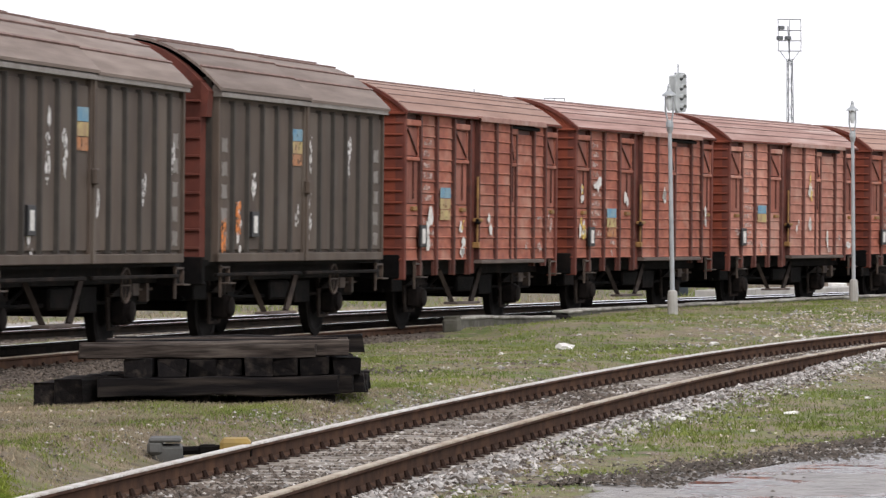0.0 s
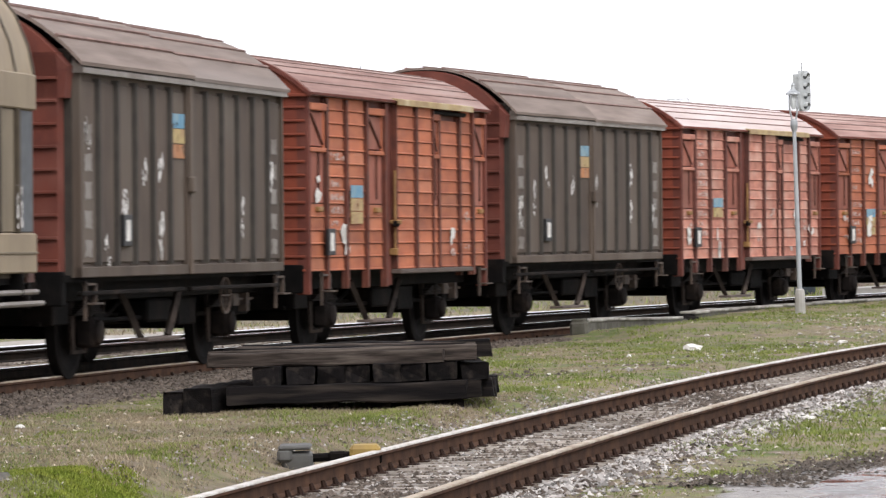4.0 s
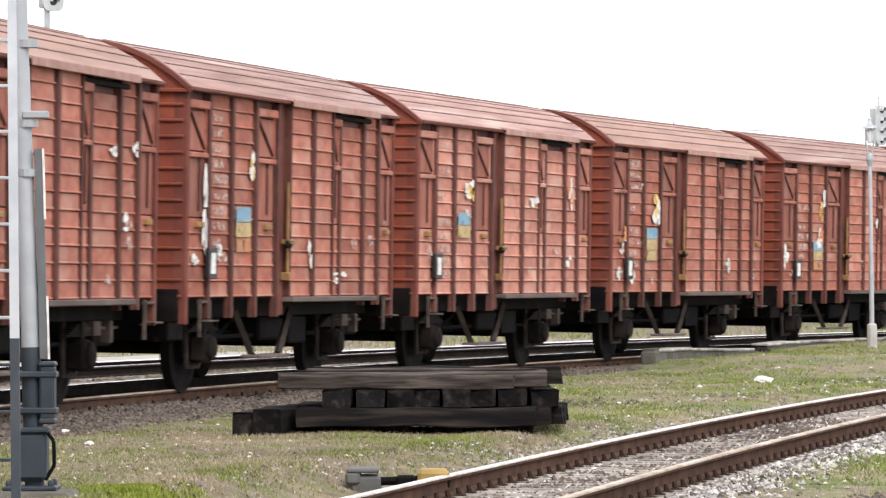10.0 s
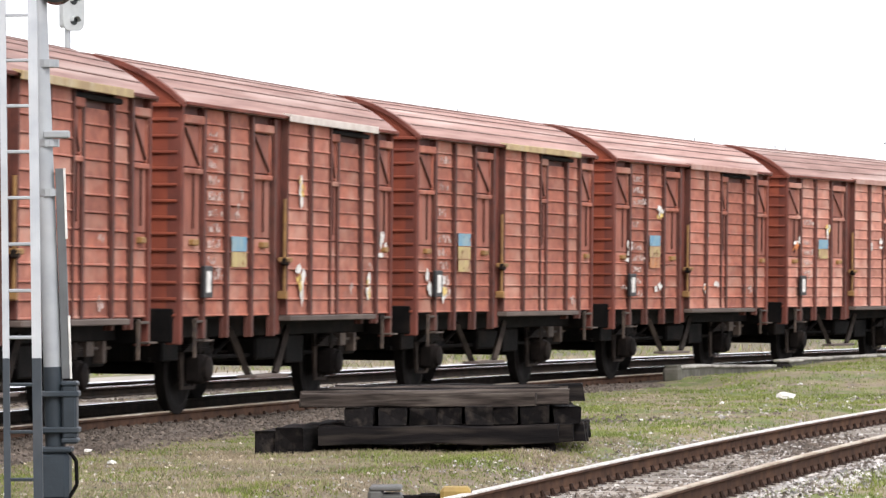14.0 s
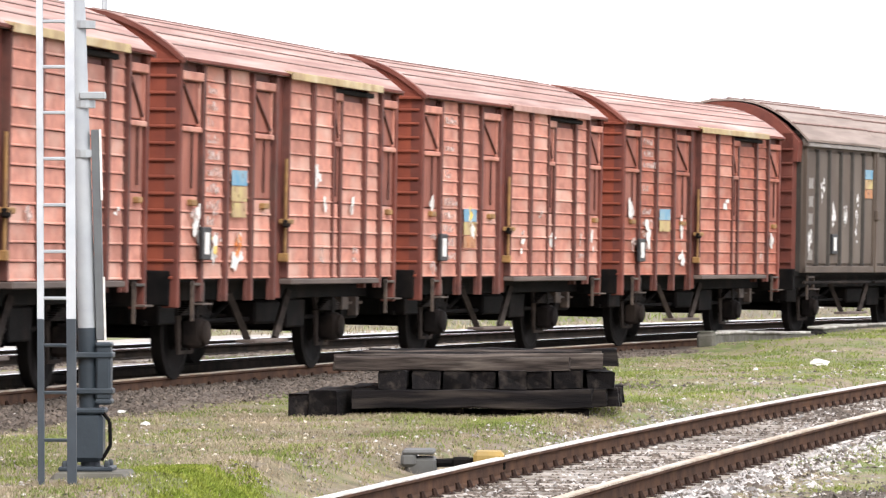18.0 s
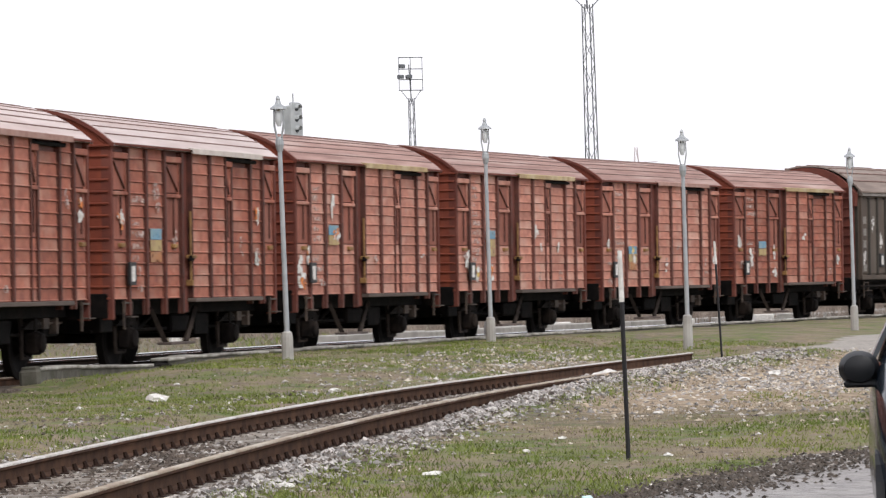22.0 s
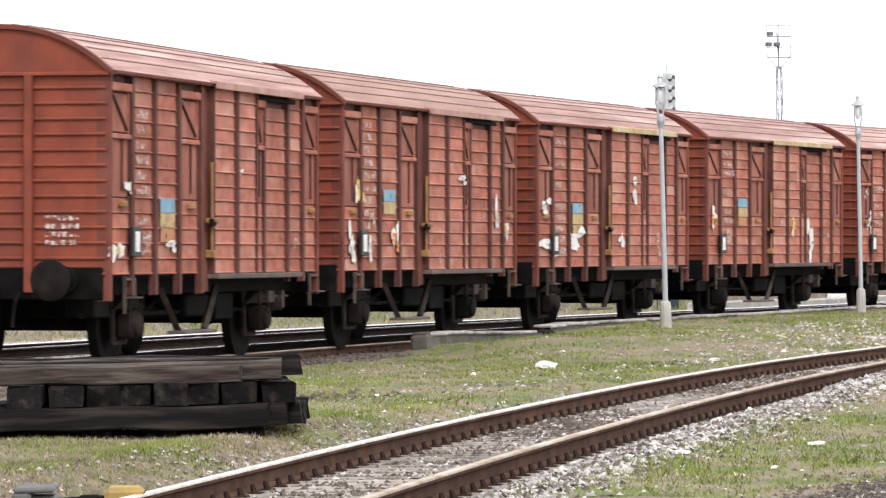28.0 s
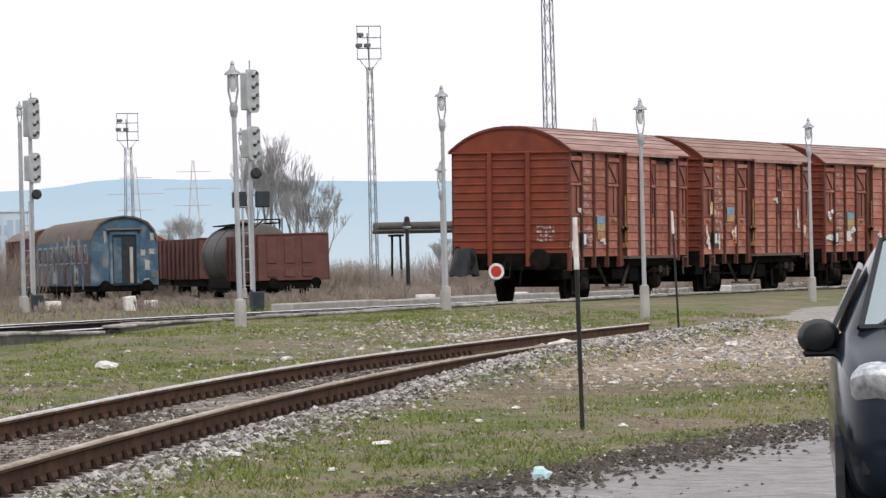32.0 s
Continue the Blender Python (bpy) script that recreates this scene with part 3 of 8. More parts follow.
lay_track("track_main", "main line track with polished rails on dark stained ballast", at_main(0.0), list(np.arange(-60, 160, 2.0)), (RAIL_TOP, RAIL_WORN_DIM),
          CONCRETE_SLEEPER, list(np.arange(-24, 20, 0.62)), sides=(1,), lift=0.03, web=(SHADED_RAIL, RAIL_SIDE))
lay_track("track_second", "second running track beyond the train", at_main(-5.6), list(np.arange(-60, 160, 2.0)), RAIL_TOP,
          CONCRETE_SLEEPER, list(np.arange(-6, 30, 0.62)), sides=(), web=SHADED_RAIL)
lay_track("track_siding", "rusty curved siding on light ballast and concrete sleepers", lambda y, off: siding(y, off),
          list(np.arange(2, 81, 1.0)), (RAIL_DULL, RAIL_WORN_DIM), CONCRETE_SLEEPER, list(np.arange(24, 66, 0.37)))


def platform_edge():
    """The low kerb along the line: dirty wall with shade in its colour, thin worn slabs, the first stretch sunken."""
    t = thing("platform_edge", "low broken concrete kerb along the grassy platform", "platform edge", kind="structure")
    rnd = random.Random(4)

    def top(q):
        return 0.16 - 0.075 * ease(q, 18.6, 24.6) if q < 24.9 else 0.17

    for a, b in ((18.3, 24.6), (25.1, 95.0)):
        wall = [(main_line(q, 1.72) + Vector((0, 0, top(q))), heading(q)) for q in np.linspace(a, b, max(8, int(b - a)))]
        part("kerb_wall", rail_geo(wall, [(-0.11, -0.45), (0.12, -0.45), (0.12, -0.045), (-0.11, -0.045)]), KERB_WALL, t, "dirty grey wall under the kerb slabs, shade in its colour")
    slab = Geo().box(-0.15, 0.15, -0.485, 0.485, -0.05, 0.0, 0.015).mesh("kerb_slab", EDGE_STONE)
    q = 18.85
    while q < 95:
        p = main_line(q, 1.72 + rnd.uniform(-0.015, 0.015))
        sag = math.degrees(math.atan2(top(q + 0.4) - top(q - 0.4), 0.8)) if q < 24.4 else 0.0
        part("kerb_slab", slab, None, t, m=pose(p.x, p.y, top(q) + 0.004 + rnd.uniform(-0.012, 0.008), sag + rnd.uniform(-0.5, 0.5), rnd.uniform(-2, 2), -math.degrees(heading(q)) + rnd.uniform(-0.5, 0.5)))
        q += 0.985 if abs(q - 23.7) > 0.6 else 1.75
    p = main_line(18.2, 1.74)
    post = Geo().box(-0.15, 0.15, -0.13, 0.13, -0.4, 0.15, 0.045).box(-0.12, 0.12, -0.1, 0.1, 0.14, 0.175, 0.03)
    part("end_post", post, KERB_WALL, t, "weathered grey end post", m=pose(p.x, p.y, 0.0, 3, -2, -15))
    p = main_line(24.85, 1.84)
    part("loose_block", Geo().box(-0.14, 0.14, -0.22, 0.22, -0.3, 0.06, 0.05), OLD_TIMBER, t, "dark broken end block",
         m=pose(p.x, p.y, 0.02, 4, 8, -math.degrees(heading(24.85)) + 25))


platform_edge()


def far_wall():
    """The low concrete edge of the platform beyond the second track."""
    t = thing("far_platform_edge", "low pale concrete platform edge beyond the second track", "platform edge", kind="structure")
    block = Geo().box(-0.3, 0.3, -1.48, 1.48, -0.5, 0.0, 0.03).mesh("edge_block", CONCRETE)
    rnd = random.Random(12)
    s = 65.0
    while s < 150:
        p = main_line(s, -8.4)
        part("edge_block", block, None, t, m=pose(p.x, p.y, 0.13 + rnd.uniform(-0.02, 0.02), 0, 0, -math.degrees(heading(s)) + rnd.uniform(-0.4, 0.4)))
        s += 3.0


far_wall()

# ---- wagons ----
HALF, SIDE = 4.67, 1.40
Z0, Z1 = 1.11, 3.46
ROWS = 13


def span(u):
    return -HALF + 2 * HALF * u


def arc_roof(z_eave, z_top, half_w, steps, thick=0.04):
    """The outline of an arched roof in y and z."""
    up = []
    for i in range(steps + 1):
        t = -1 + 2 * i / steps
        up.append((half_w * t, z_eave + (z_top - z_eave) * (1 - abs(t) ** 2.35)))
    low = [(y * 0.995, z - thick) for y, z in reversed(up)]
    return up + low


def plank_geo(length, height):
    """A weatherboard with a raised lower lip; it faces -y, its back at y = 0."""
    o = [(0.0, 0.0), (-0.044, 0.0), (-0.049, 0.008), (-0.045, 0.02), (-0.033, 0.026), (-0.029, height - 0.005), (-0.026, height), (0.0, height)]
    return Geo().prism(o, 0, length)


MESH = {}


def shared(key, make):
    if key not in MESH:
        MESH[key] = make()
    return MESH[key]


def wheelset(parent, x):
    ws = thing_part("wheelset", parent, pose(x, 0, 0.5))
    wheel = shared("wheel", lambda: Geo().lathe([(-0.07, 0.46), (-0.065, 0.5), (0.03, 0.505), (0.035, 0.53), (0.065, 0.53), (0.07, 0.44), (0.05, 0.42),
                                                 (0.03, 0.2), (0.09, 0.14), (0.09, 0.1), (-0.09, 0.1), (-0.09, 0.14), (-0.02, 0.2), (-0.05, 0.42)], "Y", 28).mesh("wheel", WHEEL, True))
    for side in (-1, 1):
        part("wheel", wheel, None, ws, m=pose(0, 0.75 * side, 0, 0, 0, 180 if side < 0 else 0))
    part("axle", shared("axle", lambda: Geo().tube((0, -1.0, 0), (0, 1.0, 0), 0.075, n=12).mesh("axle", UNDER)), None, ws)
    return ws


def thing_part(name, parent, m):
    """A part that only carries its own pieces."""
    ob = new(name)
    ob.empty_display_size = 0.1
    ob.parent = parent
    ob.matrix_basis = m
    return ob


def running_gear(w, base=5.7, half=HALF, wheels=True):
    """Underframe, axle boxes, springs, brake gear, buffers and couplings."""
    h = half
    for y in (-1.0, 1.0):
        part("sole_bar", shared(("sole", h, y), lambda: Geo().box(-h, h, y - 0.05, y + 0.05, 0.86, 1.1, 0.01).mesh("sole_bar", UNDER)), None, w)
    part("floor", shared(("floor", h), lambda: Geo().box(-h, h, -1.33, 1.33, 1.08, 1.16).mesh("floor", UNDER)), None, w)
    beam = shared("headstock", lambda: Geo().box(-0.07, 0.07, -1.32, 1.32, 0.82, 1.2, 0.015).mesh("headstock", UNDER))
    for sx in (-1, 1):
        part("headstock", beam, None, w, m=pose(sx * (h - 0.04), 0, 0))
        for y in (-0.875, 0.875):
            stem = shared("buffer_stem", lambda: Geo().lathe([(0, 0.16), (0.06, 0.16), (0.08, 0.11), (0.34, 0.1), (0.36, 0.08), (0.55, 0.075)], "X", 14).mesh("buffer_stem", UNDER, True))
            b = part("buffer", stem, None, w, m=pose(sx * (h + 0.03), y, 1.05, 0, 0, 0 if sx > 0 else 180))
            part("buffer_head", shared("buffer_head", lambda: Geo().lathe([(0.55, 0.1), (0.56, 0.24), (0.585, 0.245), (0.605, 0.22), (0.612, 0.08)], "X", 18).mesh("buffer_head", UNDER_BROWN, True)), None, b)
        hook = shared("coupling", lambda: Geo().box(0, 0.28, -0.035, 0.035, 1.0, 1.08, 0.01).tube((0.22, -0.07, 1.03), (0.3, -0.07, 0.66), 0.02, n=6)
                      .tube((0.22, 0.07, 1.03), (0.3, 0.07, 0.66), 0.02, n=6).tube((0.3, -0.09, 0.66), (0.3, 0.09, 0.66), 0.025, n=6).mesh("coupling", UNDER_BROWN))
        part("coupling", hook, None, w, m=pose(sx * (h + 0.02), 0, 0, 0, 0, 0 if sx > 0 else 180))
        hose = sx < 0 and shared("brake_hose", lambda: Geo().tube((0, 0.3, 0.9), (0.16, 0.3, 0.78), 0.025, n=6).tube((0.16, 0.3, 0.78), (0.2, 0.28, 0.5), 0.025, n=6).mesh("brake_hose", UNDER))
        if hose:
            part("brake_hose", hose, None, w, m=pose(-h - 0.02, 0, 0, 0, 0, 180))
    sets = []
    for x in (-base / 2, base / 2):
        if wheels:
            sets.append(wheelset(w, x))
        for y in (-1,):
            box = shared("axle_box", lambda: Geo().box(-0.16, 0.16, -0.13, 0.1, -0.17, 0.17, 0.04).lathe([(-0.19, 0.1), (-0.17, 0.14), (-0.12, 0.15)], "Y", 14).mesh("axle_box", UNDER_BROWN, True))
            part("axle_box", box, None, w, m=pose(x, 1.02 * y, 0.5, 0, 0, 0 if y < 0 else 180))
            spring = Geo()
            for k in range(6):
                r = 0.62 - 0.08 * k
                spring.box(-r, r, -0.05, 0.05, 0.7 + 0.022 * k, 0.718 + 0.022 * k)
            spring.box(-0.07, 0.07, -0.065, 0.065, 0.67, 0.86, 0.01)
            for q in (-0.62, 0.62):
                spring.tube((q, 0, 0.71), (q * 1.08, 0, 0.92), 0.025, n=6)
            part("leaf_spring", shared("leaf_spring", lambda: spring.mesh("leaf_spring", UNDER_BROWN)), None, w, m=pose(x, 1.02 * y, 0))
            guard = Geo()
            for q in (-1, 1):
                guard.add([(q * 0.19, -0.015, 0.28), (q * 0.27, -0.015, 0.28), (q * 0.4, -0.015, 0.9), (q * 0.19, -0.015, 0.9),
                           (q * 0.19, 0.015, 0.28), (q * 0.27, 0.015, 0.28), (q * 0.4, 0.015, 0.9), (q * 0.19, 0.015, 0.9)],
                          [(0, 1, 2, 3), (4, 7, 6, 5), (0, 4, 5, 1), (1, 5, 6, 2), (2, 6, 7, 3), (3, 7, 4, 0)])
            guard.box(-0.27, 0.27, -0.012, 0.012, 0.26, 0.3)
            part("axle_guard", shared("axle_guard", lambda: guard.mesh("axle_guard", GUARD)), None, w, m=pose(x, 0.93 * y, 0))
            shoe = shared("brake_shoe", lambda: Geo().box(-0.05, 0.05, -0.06, 0.06, -0.2, 0.2, 0.02).tube((0, 0, 0.15), (0.02, 0, 0.5), 0.03, n=6).mesh("brake_shoe", UNDER_BROWN))
            for q in (0.58,):
                part("brake_shoe", shoe, None, w, m=pose(x + q, 0.75 * y, 0.5))
    return sets


def wagon_steps(w, half=HALF):
    """Pale corner steps, foot boards and diagonal struts on the near side."""
    step = shared("corner_step", lambda: Geo().box(-0.014, 0.014, -0.02, 0.02, -0.44, 0, 0.004).box(-0.014, 0.36, -0.03, 0.03, -0.05, -0.02, 0.004)
                  .box(0.335, 0.362, -0.03, 0.03, -0.25, -0.04, 0.004).box(0.0, 0.36, -0.12, 0.02, -0.262, -0.24, 0.004).mesh("corner_step", STEP))
    for x, turn in ((-half + 0.62, 0), (half - 0.42, 0)):
        part("corner_step", step, None, w, "pale painted iron corner step", m=pose(x, -SIDE + 0.02, Z0 - 0.02, 0, 0, turn))
    for a, b in ((0.35, -0.45), (-2.1, -1.55)):
        part("strut", shared(("strut", a), lambda: Geo().tube((a, -1.2, 0.95), (b, -1.28, 0.4), 0.05, n=4).mesh("strut", GUARD)), None, w)
    part("footboard", shared("footboard", lambda: Geo().box(-1.7, -0.35, -1.42, -1.18, 0.37, 0.41, 0.008).mesh("footboard", SILL)), None, w, "worn timber footboard")
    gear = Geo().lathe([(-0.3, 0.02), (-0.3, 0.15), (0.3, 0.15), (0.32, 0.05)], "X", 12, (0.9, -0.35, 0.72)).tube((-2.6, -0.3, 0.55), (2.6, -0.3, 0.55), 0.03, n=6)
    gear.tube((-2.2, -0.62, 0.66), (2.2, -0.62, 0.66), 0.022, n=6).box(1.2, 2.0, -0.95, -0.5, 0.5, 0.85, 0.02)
    # added boxes and a long sheet fill the shaded space with black
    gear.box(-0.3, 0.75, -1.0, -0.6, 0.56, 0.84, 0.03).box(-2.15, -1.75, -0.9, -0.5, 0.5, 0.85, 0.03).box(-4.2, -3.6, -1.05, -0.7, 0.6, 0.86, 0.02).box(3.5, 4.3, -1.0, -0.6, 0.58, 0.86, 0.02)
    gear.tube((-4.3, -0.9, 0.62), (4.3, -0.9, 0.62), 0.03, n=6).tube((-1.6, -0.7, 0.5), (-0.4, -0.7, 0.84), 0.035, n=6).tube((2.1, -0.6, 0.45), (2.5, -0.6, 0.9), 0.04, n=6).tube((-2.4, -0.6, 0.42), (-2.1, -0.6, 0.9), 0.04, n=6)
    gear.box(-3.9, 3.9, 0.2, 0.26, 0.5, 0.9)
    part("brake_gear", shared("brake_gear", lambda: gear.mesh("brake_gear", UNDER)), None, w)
    # pipes take the lighter step colour to paint their highlights
    pipe = shared("brake_pipe", lambda: Geo().tube((2.9, -1.05, 0.78), (4.3, -1.05, 0.78), 0.02, n=6).box(3.2, 3.5, -1.1, -0.95, 0.7, 0.86, 0.01).box(3.8, 3.92, -1.12, -1.0, 0.62, 0.86, 0.01).mesh("brake_pipe", STEP))
    part("brake_pipe", pipe, None, w)


BAYS = [("flap", 0.012, 0.088), ("plank", 0.1, 0.188), ("plank", 0.2, 0.294), ("flap", 0.306, 0.39),
        ("door", 0.44, 0.54), ("door", 0.552, 0.645), ("narrow", 0.655, 0.7), ("plank", 0.712, 0.826), ("plank", 0.838, 0.908), ("flap", 0.92, 0.99)]
RIBS = [0.094, 0.194, 0.3, 0.4, 0.546, 0.706, 0.832, 0.914]


def red_wagon(paint, roof, hood, joined=False, group="red covered wagons"):
    w = thing("covered_wagon", "", "goods wagon", group)
    P, R = PAINTS[paint], RIB[paint]
    pitch = (Z1 - Z0) / ROWS
    part("body_shell", shared(("shell", paint), lambda: Geo().box(-HALF + 0.03, HALF - 0.03, -SIDE + 0.07, SIDE, Z0, Z1 + 0.03).mesh("body_shell", R)), None, w)
    face = -SIDE + 0.072
    for kind, u0, u1 in BAYS:
        x0, x1 = span(u0), span(u1)
        out = -0.075 if kind == "door" else (-0.02 if kind == "narrow" else 0.0)
        board = shared(("plank", paint, u0), lambda: plank_geo(x1 - x0, pitch - 0.006).mesh("plank", PAINTS["door"] if kind == "door" and paint == "brick" else P))
        top = ROWS
        if kind in ("flap", "narrow"):
            top = 5
        elif kind == "plank" and u0 > 0.7 and u0 < 0.83:
            top = ROWS - 1
        if joined:
            wall = Geo()
            for r in range(top):
                wall.add(*((lambda q: (q.v, q.f))(plank_geo(x1 - x0, pitch - 0.006))), pose(x0, face + out, Z0 + r * pitch))
            tagged(part("planking", shared(("planking", paint, u0), lambda: wall.mesh("planking", P)), None, w), kind="stuff")
        else:
            for r in range(top):
                part("plank", board, None, w, m=pose(x0, face + out, Z0 + r * pitch))
        if kind == "door":
            frame = shared(("door_frame", paint, u0), lambda: Geo().box(x0 - 0.05, x0, face - 0.14, face, Z0, Z1 - 0.02, 0.008).box(x1, x1 + 0.05, face - 0.14, face, Z0, Z1 - 0.02, 0.008).mesh("door_frame", R))
            part("door_frame", frame, None, w)
        if kind in ("flap", "narrow"):
            z = Z0 + 5 * pitch
            mid, zt = z + 0.72, Z1 - 0.2
            wid = x1 - x0
            lower = Geo()
            nb = 3 if kind == "flap" else 2
            for b in range(nb):
                lower.box(x0 + wid * b / nb + 0.004, x0 + wid * (b + 1) / nb - 0.004, face + out - 0.03, face, z + 0.01, mid - 0.03, 0.005)
            part("lower_flap", shared(("lower", u0), lambda: lower.mesh("lower_flap", FLAP)), None, w)
            upper = Geo().box(x0 + 0.02, x1 - 0.02, face + out - 0.03, face, mid + 0.05, zt - 0.02, 0.006)
            fl = part("upper_flap", shared(("upper", u0), lambda: upper.mesh("upper_flap", FLAP)), None, w)
            trim = Geo().box(x0, x1, face + out - 0.075, face, mid - 0.03, mid + 0.03, 0.01).box(x0 - 0.02, x1 + 0.02, face + out - 0.085, face, zt, zt + 0.1, 0.012)
            trim.box(x0, x0 + 0.04, face + out - 0.05, face, mid, zt, 0.006).box(x1 - 0.04, x1, face + out - 0.05, face, mid, zt, 0.006)
            part("flap_frame", shared(("trim", paint, u0), lambda: trim.mesh("flap_frame", P)), None, fl)
            rod = Geo().tube((x0 + 0.1, face + out - 0.045, zt - 0.05), (x1 - 0.08, face + out - 0.045, mid + 0.08), 0.018, n=5)
            rod.tube((x0 + wid * 0.6, face + out - 0.05, mid), (x0 + wid * 0.6, face + out - 0.05, z + 0.08), 0.014, n=5)
            part("flap_brace", shared(("rod", paint, u0), lambda: rod.mesh("flap_brace", R)), None, fl)
            if kind == "flap":
                part("flap_catch", shared(("catch", u0), lambda: Geo().box(x0 + wid * 0.45, x0 + wid * 0.75, face - 0.09, face - 0.02, z - 0.11, z - 0.04, 0.012).mesh("flap_catch", YELLOW_IRON)), None, fl, "worn yellow catch")
    for i, u in enumerate(RIBS):
        x = span(u)
        d = 0.16 if u in (0.546,) else 0.085
        z0 = 0.86 if u < 0.42 else (1.1 if u < 0.8 else 0.98)
        rib = shared(("rib", paint, u), lambda: Geo().box(-0.045, 0.045, face - d, face, z0, Z1 - 0.02, 0.008).box(-0.075, -0.045, face - 0.03, face, z0, Z1 - 0.02).box(0.045, 0.075, face - 0.03, face, z0, Z1 - 0.02).mesh("side_post", R))
        part("side_post", rib, None, w, m=pose(x, 0, 0))
    # door post with its lock
    x = span(0.415)
    part("door_post", shared(("door_post", paint), lambda: Geo().box(x - 0.09, x + 0.2, face - 0.05, face, 0.88, Z1, 0.01).mesh("door_post", CORNER)), None, w)
    lock = part("door_lever", shared("lever", lambda: Geo().tube((x + 0.1, face - 0.13, 1.35), (x + 0.1, face - 0.13, 2.5), 0.02, n=6).box(x - 0.02, x + 0.22, face - 0.2, face - 0.08, 1.74, 1.8, 0.01)
                                            .box(x + 0.06, x + 0.14, face - 0.17, face - 0.05, 1.3, 1.4, 0.01).mesh("door_lever", YELLOW_IRON)), None, w, "ochre iron door lever")
    part("door_lock", shared("lock", lambda: Geo().box(x - 0.03, x + 0.1, face - 0.2, face - 0.12, 1.7, 1.8, 0.02).mesh("door_lock", UNDER_BROWN)), None, lock)
    part("door_sill", shared("sill", lambda: Geo().box(span(0.432), span(0.86), face - 0.2, face, Z0 - 0.07, Z0 - 0.005, 0.01).mesh("door_sill", SILL)), None, w, "weathered timber door sill")
    hx0, hx1 = span(0.425), span(0.865)
    part("door_hood", shared(("hood", hood), lambda: Geo().prism([(face, Z1 + 0.08), (face - 0.2, Z1 + 0.05), (face - 0.2, Z1 + 0.025), (face, Z1 + 0.03)], hx0, hx1)
                             .box(hx0, hx1, face - 0.204, face - 0.18, Z1 - 0.04, Z1 + 0.046, 0.006).mesh("door_hood", GUTTERS[hood])), None, w, hood + " weathered hood over the door")
    part("door_track", shared("door_track", lambda: Geo().box(span(0.655), hx1 - 0.05, face - 0.1, face, Z1 - 0.11, Z1 - 0.05, 0.01).mesh("door_track", UNDER)), None, w)
    for u in (0.0, 1.0):
        x = span(u)
        q = 1 if u == 0 else -1
        post = shared(("corner", paint, u), lambda: Geo().box(min(x, x + q * 0.1), max(x, x + q * 0.1), face - 0.075, face + 0.1, 0.8, Z1, 0.012).mesh("corner_post", CORNER))
        part("corner_post", post, None, w)
    # ends
    for sx in (-1, 1):
        # boards of the end in one folded sheet
        sheet = [(0.0, Z0)]
        for r in range(ROWS):
            z = Z0 + r * pitch
            sheet += [(-0.05, z), (-0.055, z + 0.012), (-0.05, z + 0.028), (-0.03, z + 0.034), (-0.026, z + pitch - 0.004)]
        sheet.append((0.0, Z1))
        o = Geo().prism(sheet, 0, 2 * SIDE - 0.1)
        e = Geo().add([(sx * (HALF - 0.03 - p[1]), p[0] - SIDE + 0.05, p[2]) for p in o.v], o.f)
        if sx > 0:
            part("end_wall", shared(("end", sx), lambda: e.add(*(lambda q: (q.v, q.f))(Geo().prism(arc_roof(Z1 - 0.01, 4.01, SIDE + 0.02, 16, 0.05)[:17] + [(SIDE, Z1 - 0.03), (-SIDE, Z1 - 0.03)], HALF - 0.04, HALF + 0.03))).mesh("end_wall", END_RED)), None, w)
            continue
        end = part("end_wall", shared(("end", sx), lambda: e.mesh("end_wall", END_RED)), None, w)
        posts = Geo()
        for y in (-0.42, 0.48):
            posts.box(sx * HALF - 0.03, sx * HALF + 0.09, y - 0.05, y + 0.05, 0.9, Z1, 0.012) if sx > 0 else posts.box(-HALF - 0.09, -HALF + 0.03, y - 0.05, y + 0.05, 0.9, Z1, 0.012)
        part("end_post", shared(("end_post", sx), lambda: posts.mesh("end_post", END_RED)), None, end)
        arch = arc_roof(Z1 - 0.01, 4.01, SIDE + 0.02, 16, 0.05)
        gable = [(y, z) for y, z in arch[:17]] + [(SIDE, Z1 - 0.03), (-SIDE, Z1 - 0.03)]
        a, b = (HALF - 0.04, HALF + 0.03) if sx > 0 else (-HALF - 0.03, -HALF + 0.04)
        part("gable", shared(("gable", sx), lambda: Geo().prism(gable, a, b).mesh("gable", END_RED)), None, end)
        part("gable_rail", shared(("gable_rail", sx), lambda: Geo().box(a - 0.03, b + 0.03, -SIDE - 0.01, SIDE + 0.01, Z1 - 0.03, Z1 + 0.015, 0.008).mesh("gable_rail", END_RED)), None, end)
    add_roof(w, roof, 3.49, 4.045, SIDE + 0.06, HALF + 0.0)
    rim = arc_roof(3.487, 4.04, SIDE + 0.052, 16, 0.055)
    for sx in (-1, 1):
        part("roof_rim", shared(("rim", sx), lambda: Geo().prism(rim, sx * HALF - 0.005 + 0.035 * (sx - 1), sx * HALF + 0.005 + 0.035 * (sx + 1)).mesh("roof_rim", CORNER)), None, w)
    running_gear(w)
    wagon_steps(w)
    return w


